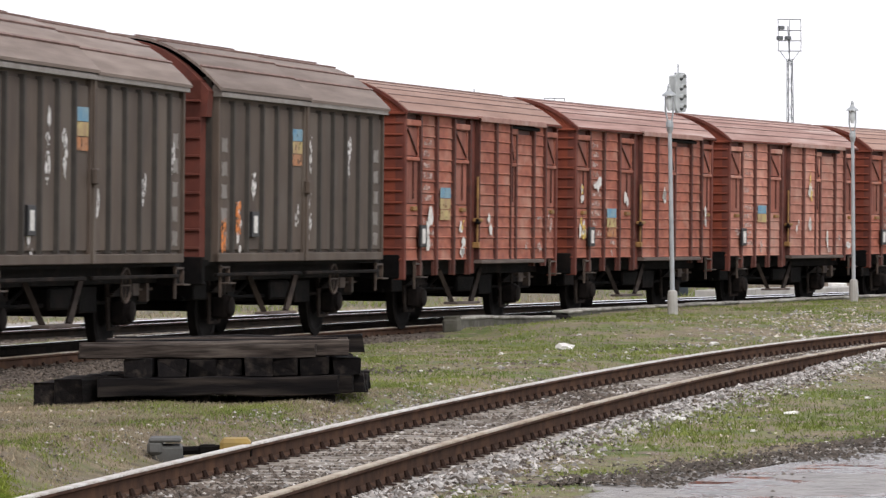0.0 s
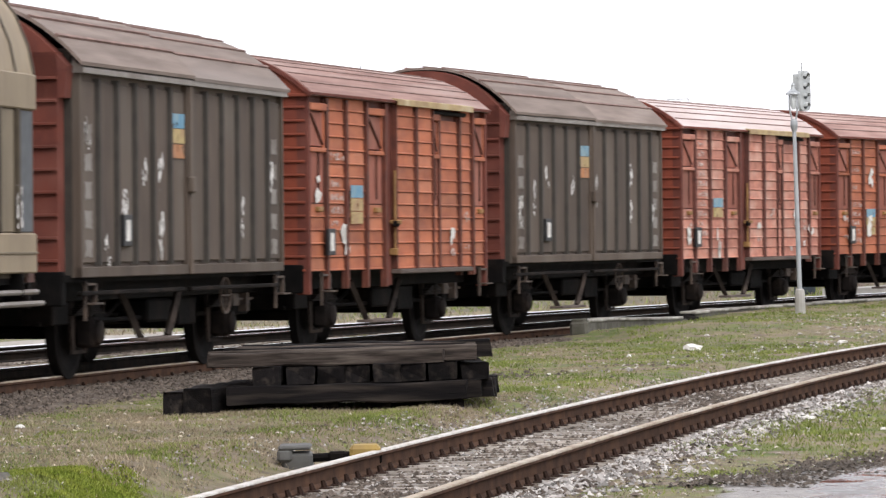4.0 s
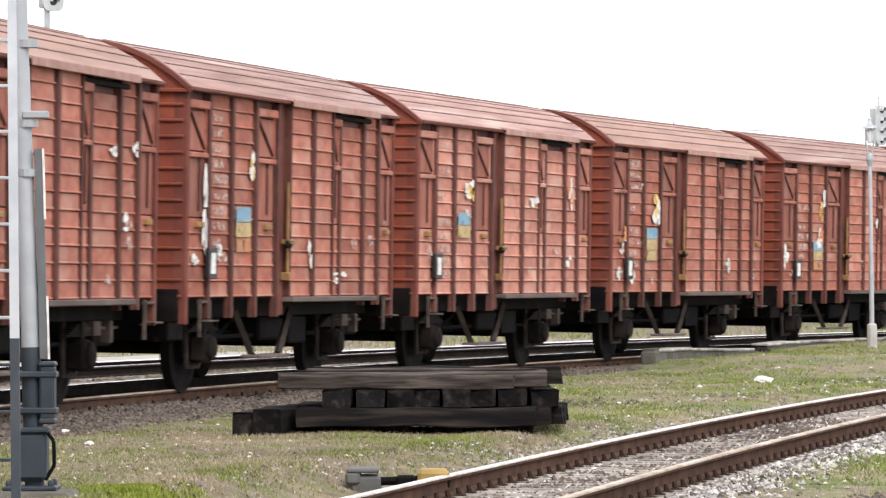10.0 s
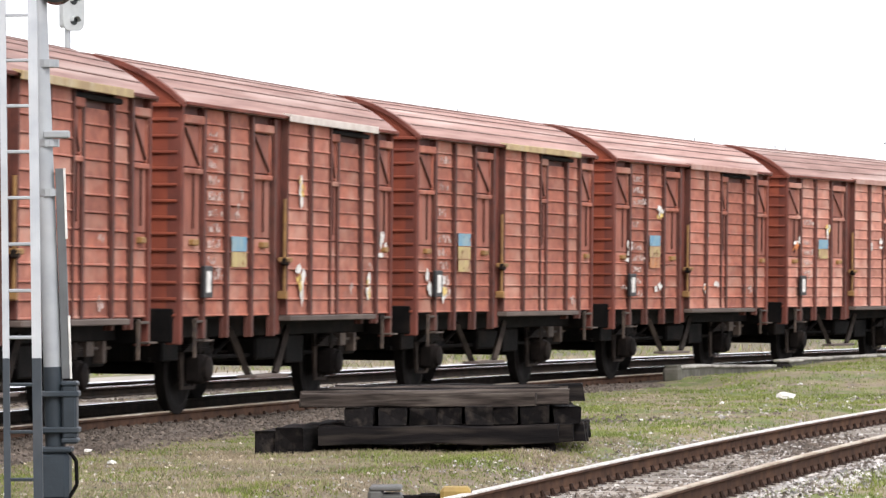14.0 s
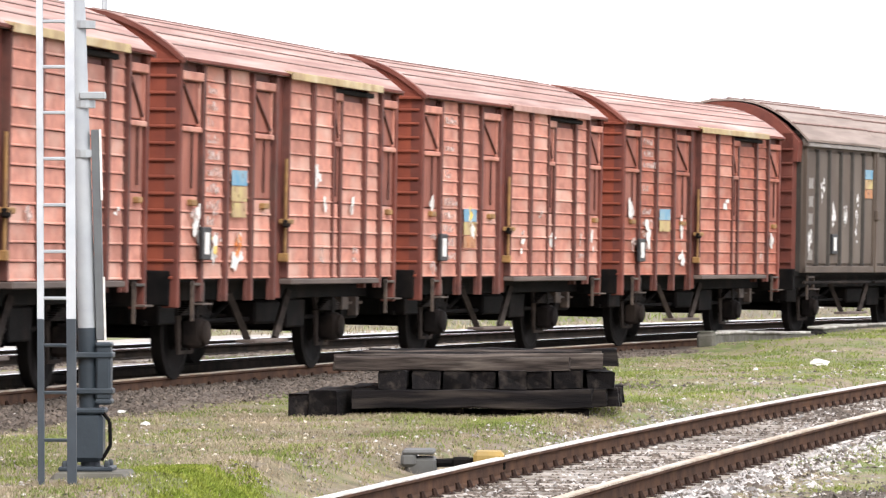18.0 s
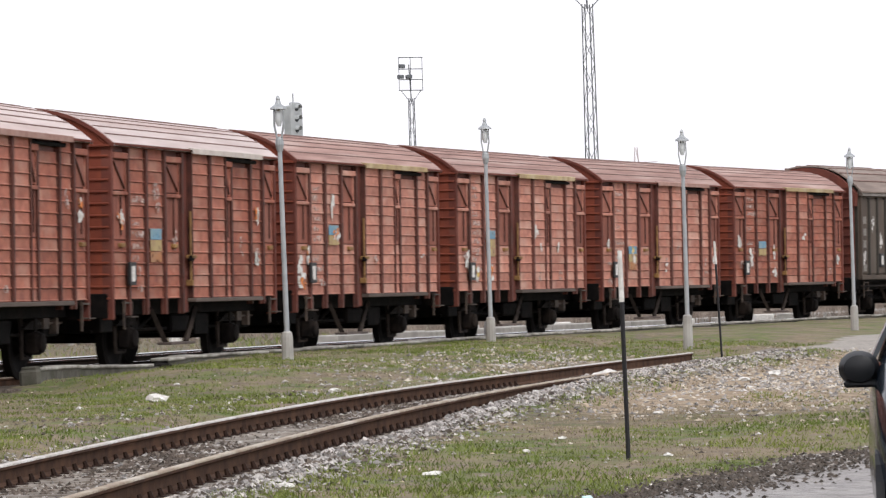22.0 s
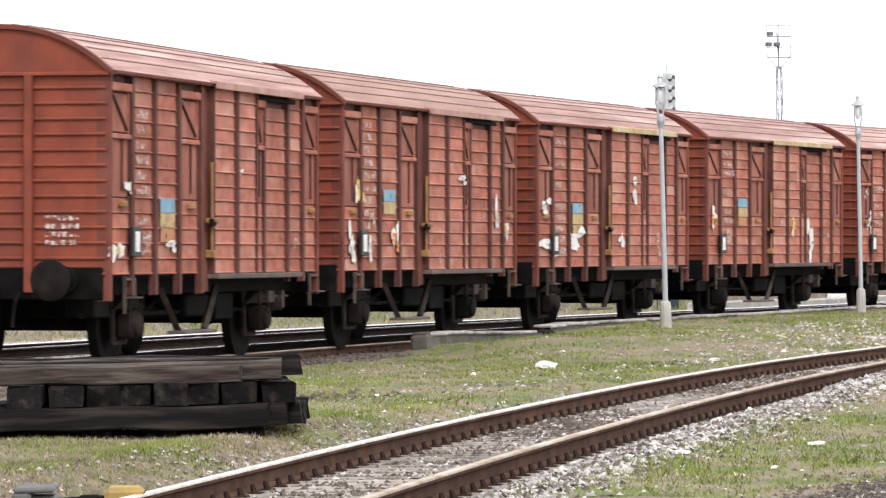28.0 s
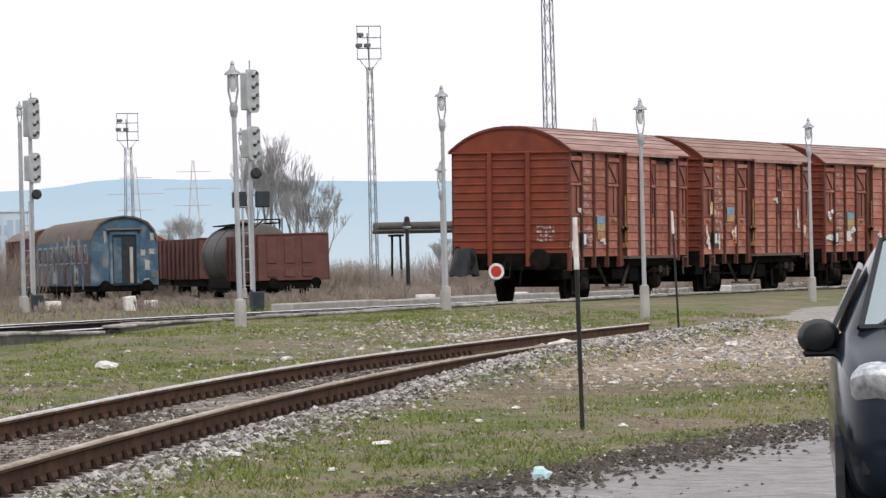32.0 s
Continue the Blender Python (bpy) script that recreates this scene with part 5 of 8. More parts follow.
# what sets single wagons apart: tail index -> (share of length, height, width, height of patch, stuff)
SPECIAL = {
    0: [(0.09, 2.16, 0.27, 0.21, 0), (0.03, 1.4, 0.34, 0.3, 4), (0.26, 1.48, 0.27, 0.15, 0), (0.565, 2.4, 0.15, 0.1, 0), (0.05, 1.85, 0.14, 0.26, 3)],
    1: [(0.09, 2.14, 0.31, 0.51, 4), (0.05, 1.5, 0.27, 0.51, 0), (0.145, 1.45, 0.2, 0.34, 0), (0.275, 1.72, 0.37, 0.34, 0), (0.285, 1.45, 0.34, 0.34, 5), (0.63, 2.5, 0.24, 0.17, 0), (0.87, 1.9, 0.27, 0.51, 0), (0.93, 1.75, 0.2, 0.34, 4)],
    2: [(0.06, 2.1, 0.34, 0.26, 0), (0.08, 1.45, 0.68, 0.26, 0), (0.25, 1.6, 0.48, 0.34, 0), (0.5, 1.5, 0.27, 0.26, 0), (0.6, 2.5, 0.27, 0.42, 0)],
    3: [(0.74, 1.67, 0.34, 0.85, 0), (0.59, 1.75, 0.2, 0.42, 4), (0.61, 2.85, 0.17, 0.38, 3), (0.05, 1.95, 0.2, 0.34, 5)],
    4: [(0.256, 2.68, 0.37, 0.24, 0), (0.08, 1.95, 0.27, 0.42, 0), (0.27, 1.55, 0.34, 0.21, 0), (0.86, 2.65, 0.34, 0.21, 0), (0.75, 1.85, 0.27, 0.36, 0), (0.53, 1.4, 0.37, 0.26, 0), (0.05, 2.5, 0.2, 0.17, 3)],
    5: [(0.06, 2.05, 0.37, 0.21, 0), (0.267, 1.45, 0.34, 0.21, 4), (0.35, 1.5, 0.2, 0.17, 0), (0.53, 1.66, 0.41, 0.12, 0), (0.857, 2.6, 0.27, 0.24, 0), (0.857, 1.9, 0.27, 0.19, 0)],
    10: [(0.246, 2.7, 0.24, 0.64, 0), (0.27, 2.2, 0.34, 0.3, 5), (0.08, 1.8, 0.2, 0.24, 5), (0.03, 1.6, 0.2, 0.51, 0), (0.04, 1.35, 0.34, 0.26, 5), (0.17, 1.3, 0.27, 0.17, 3), (0.87, 1.85, 0.14, 0.13, 0)],
    11: [(0.08, 1.7, 0.25, 0.4, 0), (0.14, 1.45, 0.25, 0.3, 4), (0.24, 1.45, 0.3, 0.35, 5), (0.57, 2.3, 0.2, 0.25, 0)],
    12: [(0.06, 2.1, 0.22, 0.4, 0), (0.25, 1.9, 0.2, 0.4, 4), (0.7, 1.55, 0.3, 0.35, 0), (0.95, 1.6, 0.15, 0.35, 0)],
    15: [(0.25, 1.75, 0.3, 0.35, 5)],
    17: [(0.06, 1.6, 0.2, 0.4, 0), (0.13, 1.4, 0.35, 0.3, 4)],
    18: [(0.285, 2.68, 0.34, 0.2, 4), (0.1, 2.02, 0.31, 0.26, 0), (0.26, 1.45, 0.34, 0.21, 0), (0.55, 1.5, 0.27, 0.2, 5), (0.61, 1.46, 0.2, 0.22, 0), (0.55, 2.4, 0.14, 0.13, 0)],
    19: [(0.07, 2.25, 0.34, 0.26, 5), (0.28, 2.57, 0.27, 0.24, 4), (0.565, 2.3, 0.24, 0.2, 0), (0.64, 2.3, 0.24, 0.22, 0), (0.78, 1.69, 0.24, 0.38, 0), (0.957, 1.6, 0.27, 0.26, 3)],
    20: [(0.276, 2.6, 0.41, 0.21, 4), (0.16, 1.79, 0.34, 0.22, 0), (0.086, 1.75, 0.2, 0.17, 0), (0.286, 1.4, 0.2, 0.19, 0), (0.8, 2.67, 0.24, 0.14, 0), (0.9, 2.7, 0.2, 0.17, 0), (0.87, 1.92, 0.24, 0.19, 0), (0.55, 1.7, 0.2, 0.21, 3)],
    21: [(0.08, 2.1, 0.29, 0.72, 0), (0.03, 1.43, 0.41, 0.22, 0), (0.136, 1.6, 0.2, 0.14, 0), (0.28, 2.65, 0.2, 0.27, 4), (0.53, 1.7, 0.2, 0.42, 0), (0.71, 1.32, 0.54, 0.14, 0), (0.95, 2.1, 0.17, 0.17, 3)],
    22: [(0.277, 2.58, 0.34, 0.26, 4), (0.26, 2.3, 0.14, 0.13, 0), (0.62, 2.45, 0.34, 0.17, 0), (0.865, 2.65, 0.24, 0.42, 5), (0.86, 1.55, 0.27, 0.26, 0), (0.59, 1.4, 0.2, 0.21, 3)],
    23: [(0.27, 2.5, 0.41, 0.42, 4), (0.085, 2.08, 0.2, 0.34, 5), (0.075, 1.9, 0.2, 0.26, 0), (0.13, 1.33, 0.2, 0.14, 0), (0.05, 1.45, 0.17, 0.26, 0), (0.76, 1.6, 0.31, 0.31, 0), (0.94, 1.5, 0.2, 0.26, 3)],
    24: [(0.28, 2.68, 0.31, 0.47, 4), (0.27, 2.05, 0.34, 0.38, 5), (0.03, 1.7, 0.2, 0.34, 0), (0.64, 2.35, 0.2, 0.22, 0), (0.87, 1.6, 0.2, 0.38, 0), (0.53, 1.5, 0.2, 0.26, 3)],
    25: [(0.03, 1.5, 0.17, 0.17, 0), (0.145, 1.3, 0.27, 0.26, 0), (0.27, 1.3, 0.27, 0.21, 0), (0.27, 2.5, 0.34, 0.3, 3), (0.7, 1.75, 0.14, 0.1, 0)],
    26: [(0.24, 1.9, 0.25, 0.45, 0), (0.25, 1.55, 0.25, 0.4, 4), (0.08, 1.65, 0.25, 0.4, 0), (0.85, 1.7, 0.25, 0.35, 0), (0.75, 2.8, 0.22, 0.25, 0)],
    29: [(0.05, 2.2, 0.2, 0.3, 0), (0.18, 1.5, 0.3, 0.4, 0), (0.78, 1.5, 0.25, 0.3, 0)],
    31: [(0.06, 1.6, 0.3, 0.4, 0), (0.25, 1.5, 0.2, 0.5, 0), (0.8, 1.9, 0.2, 0.4, 0), (0.93, 1.5, 0.25, 0.3, 0)],
    32: [(0.06, 1.9, 0.18, 0.4, 0), (0.25, 2.65, 0.2, 0.5, 0), (0.24, 1.6, 0.3, 0.6, 0), (0.93, 1.8, 0.2, 0.35, 4)],
}


def side_depth(u):
    """How far out the face of the boards lies."""
    return -SIDE + 0.012 - (0.075 if 0.435 < u < 0.65 else 0.0)


def mark_wagons():
    for ob, kind, j in TRAIN:
        rnd = random.Random(100 + j)
        if kind == "red":
            y = side_depth(0.2)
            k = j % 5
            key = ("letters", k)
            if key not in PATCHES:
                PATCHES[key] = marking_mesh(k)
            tagged(part("faded_marking", PATCHES[key], None, ob, "rows of faded white marks", m=pose(span(0.147), y, 0)), kind="stuff")
            z = 1.72 + 0.22 * rnd.random() if j % 4 else 1.6
            zl = z + 0.17
            lab = part("route_label", torn("route_label", 40, BLUE_LABEL, 0.6, 0.175, 0.03), None, ob, "blue and ochre weathered route label", m=pose(span(0.247), y - 0.001, z + 0.34))
            part("label_middle", torn("label_middle", 41, OCHRE_LABEL, 0.6, 0.175, 0.03), None, lab, m=pose(0, 0, -0.18))
            if j % 3 != 1:
                part("label_foot", torn("label_foot", 42 + j % 3, (RUST_LABEL, None, OCHRE_LABEL)[j % 3], 0.58, 0.17, 0.06), None, lab, m=pose(0, 0, -0.36))
            hold = part("card_holder", shared("card_holder", lambda: Geo().box(-0.17, 0.17, -0.045, 0, -0.18, 0.18, 0.008).mesh("card_holder", BLACK)), None, ob, "black card holder", m=pose(span(0.094), -SIDE - 0.015, 1.5))
            part("card", shared("card", lambda: Geo().box(-0.085, 0.085, -0.049, -0.043, -0.12, 0.12).mesh("card", WHITE_PAPER)), None, hold)
            marks = SPECIAL.get(j)
            if marks is None:
                marks = [(rnd.choice((0.05, 0.15, 0.245, 0.245, 0.35, 0.5, 0.6, 0.77, 0.87, 0.95)), rnd.uniform(1.3, 2.7), rnd.uniform(0.14, 0.3), rnd.uniform(0.2, 0.5), rnd.choice((0, 0, 0, 3, 4, 5))) for _ in range(6)]
            if j in (11, 12, 31):
                marks = marks + [(rnd.choice((0.06, 0.15, 0.5, 0.6, 0.77, 0.87)), rnd.uniform(1.2, 2.2), rnd.uniform(0.1, 0.2), rnd.uniform(0.12, 0.22), rnd.choice((0, 3))) for _ in range(5)]
            marks = marks + [(rnd.choice((0.06, 0.15, 0.25, 0.5, 0.78, 0.87)), rnd.uniform(1.2, 1.9), 0.2, 0.18, 3) for _ in range(3)]
            for i, (u, z, wd, hg, stuff) in enumerate(marks):
                if j not in SPECIAL and abs(u - 0.247) < 0.06 and abs(z - zl) < 0.42:
                    z = zl + (0.62 if z > zl else -0.6)
                rag = smear(round(wd * 20) * 100 + round(hg * 20) + (i + j) % 4 * 10000, wd * 1.75, hg * 1.3, CHALK if stuff == 3 else WHITE_PAPER, MARK_MATS[stuff] if stuff > 3 else None)
                part("paper_scrap" if stuff == 0 else "paint_mark", rag, None, ob,
                     m=pose(span(u), side_depth(u) - 0.002 - 0.0005 * i, z))
        elif kind == "grey":
            y = -SIDE - 0.014
            for i in range(9):
                x = rnd.choice([-HALF + 0.28 + 0.725 * (q + 0.5) for q in (0, 1, 1, 2, 3, 4, 5, 6, 9, 11)])
                part("paper_scrap", smear(700 + i % 5, 0.28, 0.55, TORN_PAPER, None), None, ob, m=pose(x, y - 0.001 * i, rnd.uniform(1.45, 2.8)))
            lab = part("route_label", torn("route_label", 40, BLUE_LABEL, 0.6, 0.175, 0.03), None, ob, "weathered route label", m=pose(-0.45, y - 0.012, 2.95))
            part("label_middle", torn("label_middle", 41, OCHRE_LABEL, 0.6, 0.175, 0.03), None, lab, m=pose(0, 0, -0.18))
            part("label_foot", torn("label_foot", 42, RUST_LABEL, 0.58, 0.17, 0.06), None, lab, m=pose(0, 0, -0.36))
            for x, c in ((-HALF + 0.65, CHALK), (HALF - 0.6, CHALK)):
                for q in range(5):
                    part("faded_marking", torn("gletter", q, GREY_RAIL, 0.3, 0.22, 0.3), None, ob, m=pose(x, y - 0.002, 1.45 + 0.32 * q))
            hold = part("card_holder", shared("card_holder", lambda: Geo()), None, ob, "black card holder", m=pose(-HALF + 2.05, -SIDE - 0.015, 1.65))
            part("card", shared("card", lambda: Geo()), None, hold)
            if j in (34,):
                for x, z in ((-HALF + 0.6, 1.5), (-HALF + 1.3, 1.75)):
                    part("paint_mark", torn("gorange", 3, ORANGE_MARK, 0.25, 0.5, 0.3), None, ob, m=pose(x, y - 0.013, z))
        else:
            y = -SIDE - 0.026
            for x, z, wd, hg, s in ((-4.85, 1.75, 0.3, 0.5, 0), (-3.45, 2.6, 0.35, 0.45, 0), (-3.4, 2.1, 0.4, 0.55, 0), (-3.4, 1.8, 0.4, 0.5, 0), (-2.6, 2.75, 0.4, 0.35, 0), (-2.55, 1.8, 0.45, 0.5, 0), (-1.8, 2.5, 0.2, 0.45, 0), (-1.75, 1.85, 0.35, 0.5, 0),
                                    (1.2, 2.25, 0.5, 0.4, 4), (1.9, 2.2, 0.5, 0.5, 4), (2.5, 2.2, 0.45, 0.5, 4), (1.3, 1.9, 0.7, 0.5, 3), (2.2, 1.9, 0.8, 0.5, 3), (3.6, 1.9, 0.25, 0.4, 4), (4.6, 1.9, 0.22, 0.4, 0)):
                part("paper_scrap" if s == 0 else "paint_mark", torn("tscrap%d" % s, round(wd * 20) * 100 + round(hg * 20), GRAFFITI if s else TORN_PAPER, wd * 1.15, hg * 1.2, 0.2), None, ob, m=pose(x, y - 0.03, z))
            lab = part("route_label", torn("route_label", 40, BLUE_LABEL, 0.6, 0.175, 0.03), None, ob, "weathered route label", m=pose(-2.6, y - 0.03, 2.55))
            part("label_foot", torn("label_rag", 45, ORANGE_MARK, 0.6, 0.34, 0.1), None, lab, m=pose(0, 0, -0.33))


mark_wagons()

TARP = material("dark_grey_tarpaulin", (0.032, 0.037, 0.041), (0.02, 0.024, 0.027), 5, 0.6, 0, 0.3, 20)
RED_DISC = material("red_reflector", (0.5, 0.04, 0.03), (0.42, 0.04, 0.03), 8, 0.4)
WHITE_DISC = material("white_disc_rim", (0.8, 0.8, 0.78), None, 8, 0.5)


def dress_tail():
    """The tail wagon: disc, covered buffer, faded writing on its end."""
    w = TRAIN[0][0]
    tagged(w, "brick-red tail wagon with red tail disc and draped buffer")
    x = -HALF - 0.44
    disc = part("tail_disc", Geo().lathe([(0, 0.185), (0.02, 0.18), (0.03, 0.16)], "X", 24, (x, 0.2, 0.8)), WHITE_DISC, w, "white and red tail disc", True)
    part("disc_centre", Geo().lathe([(-0.012, 0.11), (-0.004, 0.125), (0.01, 0.125)], "X", 24, (x, 0.2, 0.8)), RED_DISC, disc)
    part("disc_bracket", Geo().box(x + 0.02, -HALF, 0.17, 0.23, 0.92, 0.97, 0.01), UNDER, disc)
    # draped cover over one buffer, in folds
    g = Geo()
    n, rows = 20, 7
    v = []
    for r in range(rows):
        for i in range(n):
            t = 2 * math.pi * i / n
            fold = 1 + (0.05 + 0.025 * r) * math.sin(5 * t + r * 0.3) + 0.06 * math.sin(9 * t)
            ry, rx = (0.22 + 0.014 * r) * fold, (0.25 + 0.012 * r) * fold
            v.append((-HALF - 0.46 + rx * math.cos(t), 0.92 + ry * math.sin(t) + 0.012 * r, 1.3 - 0.098 * r + 0.035 * math.sin(3 * t + 1)))
    f = [(r * n + i, r * n + (i + 1) % n, (r + 1) * n + (i + 1) % n, (r + 1) * n + i) for r in range(rows - 1) for i in range(n)] + [tuple(range(n))]
    part("buffer_cover", g.add(v, f), TARP, w, "dark tarpaulin draped over a buffer")
    rnd = random.Random(3)
    txt = Geo()
    for r in range(4):
        y = -0.62
        while y > -1.02:
            k = rnd.uniform(0.03, 0.07)
            txt.box(-HALF - 0.032, -HALF - 0.028, y - k, y, 1.46 + 0.095 * r, 1.52 + 0.095 * r)
            y -= k + 0.02
    tagged(part("faded_marking", txt, CHALK, w, "rows of faded white marks"), kind="stuff")
    part("lamp_iron", Geo().box(-HALF - 0.1, -HALF - 0.03, 1.2, 1.3, 1.3, 1.36, 0.01), UNDER, w)


dress_tail()


# ---- the stack of old sleepers ----
def old_sleeper(x, y, z, rz, length=2.5, wd=0.25, hg=0.165, mat=None, tilt=0.0, seed=0):
    rnd = random.Random(seed)
    n = 7
    v, f = [], []
    c = 0.012
    for i in range(n):
        px = -length / 2 + length * i / (n - 1)
        dy, dz = rnd.uniform(-0.012, 0.012), rnd.uniform(-0.009, 0.009)
        end = 0.03 if i in (0, n - 1) else 0.012
        for yy, zz in ((-wd / 2, c), (-wd / 2 + c, 0), (wd / 2 - c, 0), (wd / 2, c), (wd / 2, hg - c), (wd / 2 - c, hg), (-wd / 2 + c, hg), (-wd / 2, hg - c)):
            v.append((px + rnd.uniform(-end, end), yy + dy + rnd.uniform(-0.006, 0.006), zz + dz + rnd.uniform(-0.005, 0.005)))
    for i in range(n - 1):
        for k in range(8):
            f.append((i * 8 + k, i * 8 + (k + 1) % 8, i * 8 + 8 + (k + 1) % 8, i * 8 + 8 + k))
    f += [tuple(range(7, -1, -1)), tuple(range((n - 1) * 8, n * 8))]
    label = "weathered grey timber sleeper on top of the stack" if mat is GREY_TIMBER else "blackened creosoted timber sleeper in a low stack"
    return solid("wooden_sleeper", Geo().add(v, f), mat or OLD_TIMBER, label, "sleeper", "stack of old sleepers", m=pose(x, y, z, 0, tilt, rz))


def stack():
    base = -0.17
    k = 0
    # bearers on the ground, ends towards the near track
    for x in (-1.35, -0.9, -0.35, 0.25):
        old_sleeper(x, 41.6, base - 0.05, 88 + 3 * k % 5, 2.3, 0.24, 0.12, seed=k)
        k += 1
    for x, y, l in ((-0.66, 40.4, 2.24), (-0.6, 40.75, 2.35), (-0.5, 41.1, 2.4), (-0.47, 41.45, 2.4), (-0.45, 41.9, 2.4), (-0.5, 42.4, 2.4)):
        old_sleeper(x, y, base + 0.075, 0.6 - 0.4 * (k % 3), l, 0.26, 0.175, seed=k)
        k += 1
    for x, y, rz, hg in ((-2.12, 41.25, 84, 0.22), (-1.86, 41.15, 80, 0.25), (-1.58, 41.95, 86, 0.2)):
        old_sleeper(x, y, base + 0.0, rz, 2.2, 0.27, hg, seed=k)
        k += 1
    z = base + 0.25
    for i in range(8):
        x = -1.38 + 0.268 * i
        old_sleeper(x, 41.5 + 0.09 * (i * 5 % 4), z, 90 + (i * 7 % 5 - 2), 2.3, (0.266, 0.27, 0.262, 0.27, 0.267)[i % 5], (0.17, 0.163, 0.168, 0.16)[i % 4], OLD_TIMBER, 0.0, k)
        k += 1
    z += 0.17
    for x, y, rz, l, hg, mat in ((-0.86, 40.72, -0.6, 2.2, 0.13, GREY_TIMBER), (-0.72, 41.02, 0.8, 2.5, 0.15, GREY_TIMBER), (-0.7, 41.35, -0.4, 2.3, 0.16, OLD_TIMBER), (-0.6, 41.9, 1.5, 2.3, 0.165, GREY_TIMBER), (-0.5, 42.3, 2.4, 2.4, 0.175, OLD_TIMBER)):
        old_sleeper(x, y, z, rz, l, 0.25, hg, mat, 0.0, k)
        k += 1


stack()


# ---- point machine beside the siding ----
def point_machine():
    t = thing("point_machine", "grey point machine with rod and faded yellow cover", "point machine", m=pose(-1.08, 33.72, -0.45))
    t.scale = (1.2, 1.2, 1.2)
    part("housing", Geo().box(0, 0.2, 0, 0.35, 0, 0.16, 0.02).box(-0.03, 0.07, -0.02, 0.3, 0.1, 0.19, 0.02), MACHINE_GREY, t)
    part("lid", Geo().box(-0.02, 0.19, -0.02, 0.36, 0.18, 0.21, 0.01), MACHINE_GREY, t)
    part("rod", Geo().tube((0.18, 0.12, 0.12), (0.46, 0.14, 0.13), 0.028, n=8).box(0.3, 0.42, 0.08, 0.2, 0.09, 0.16, 0.015), UNDER, t, "black drive rod")
    part("cover", Geo().box(0.44, 0.64, 0.0, 0.3, 0.1, 0.2, 0.025), MACHINE_YELLOW, t, "faded yellow cover")
    part("cover_end", Geo().box(0.62, 0.65, 0.02, 0.28, 0.08, 0.17, 0.01), UNDER, t)


point_machine()


# ---- signals, lamp posts, masts ----
def signal_head(parent, z, lamps, h, turn):
    """A rounded signal head with its lamps and hoods."""
    w = 0.56
    o = []
    for i in range(24):
        a = 2 * math.pi * i / 24
        c, s = math.cos(a), math.sin(a)
        o.append((w / 2 * math.copysign(abs(c) ** 0.5, c), h / 2 * math.copysign(abs(s) ** 0.35, s)))
    g = Geo()
    v = [(x, -0.03, y) for x, y in o] + [(x, 0.03, y) for x, y in o]
    n = len(o)
    g.add(v, [tuple(range(n)), tuple(range(2 * n - 1, n - 1, -1))] + [(i, (i + 1) % n, n + (i + 1) % n, n + i) for i in range(n)])
    head = part("signal_head", g, SIGNAL_GREY, parent, "grey rounded signal head", m=pose(0.12, 0, z, 0, 0, turn))
    part("head_case", Geo().box(-0.16, 0.16, 0.03, 0.32, -h / 2 + 0.08, h / 2 - 0.08, 0.03), SIGNAL_GREY, head)
    for i in range(lamps):
        zz = -h / 2 + h * (i + 0.5) / lamps
        part("lens", Geo().lathe([(-0.045, 0.085), (-0.03, 0.095), (0, 0.095)], "Y", 14, (0, 0, zz)), LENS, head)
        hood = Geo()
        vv, ff = [], []
        for k in range(9):
            a = math.pi * (-0.05 + 1.1 * k / 8)
            for y, r in ((-0.03, 0.105), (-0.16, 0.1)):
                for q in (0, 0.008):
                    vv.append(((r - q) * math.cos(a), y, zz + (r - q) * math.sin(a)))
        for k in range(8):
            b = k * 4
            ff += [(b, b + 4, b + 6, b + 2), (b + 1, b + 3, b + 7, b + 5), (b + 2, b + 6, b + 7, b + 3)]
        part("hood", hood.add(vv, ff), SIGNAL_GREY, head)
    return head


def ladder(parent, foot, top, width, side, mat, low_mat, z_change, rungs=0.3):
    """A narrow ladder; its lower part in a darker paint."""
    foot, top, side = Vector(foot), Vector(top), Vector(side).normalized() * (width / 2)
    lad = thing_part("ladder", parent, Matrix())
    cut = foot.lerp(top, (z_change - foot.z) / (top.z - foot.z))
    up = (top - foot).normalized()
    for sgn in (-1, 1):
        for a, b, paint in ((cut, top, mat), (foot, cut, low_mat)):
            # flat bar, wide side to the front
            g, wide, deep = Geo(), side.normalized() * (0.021 if sgn < 0 else 0.03), side.cross(up).normalized() * 0.011
            ring = [wide + deep, deep - wide, -wide - deep, wide - deep]
            g.add([tuple(e + side * sgn + q) for e in (a, b) for q in ring], [(3, 2, 1, 0), (4, 5, 6, 7)] + [(k, (k + 1) % 4, 4 + (k + 1) % 4, 4 + k) for k in range(4)])
            part("ladder_rail", g, paint, lad)
    n = int((top.z - foot.z) / rungs)
    for i in range(1, n):
        p = foot.lerp(top, i / n)
        part("rung", Geo().tube(p - side, p + side, 0.012, n=5), low_mat if p.z < z_change else mat, lad)


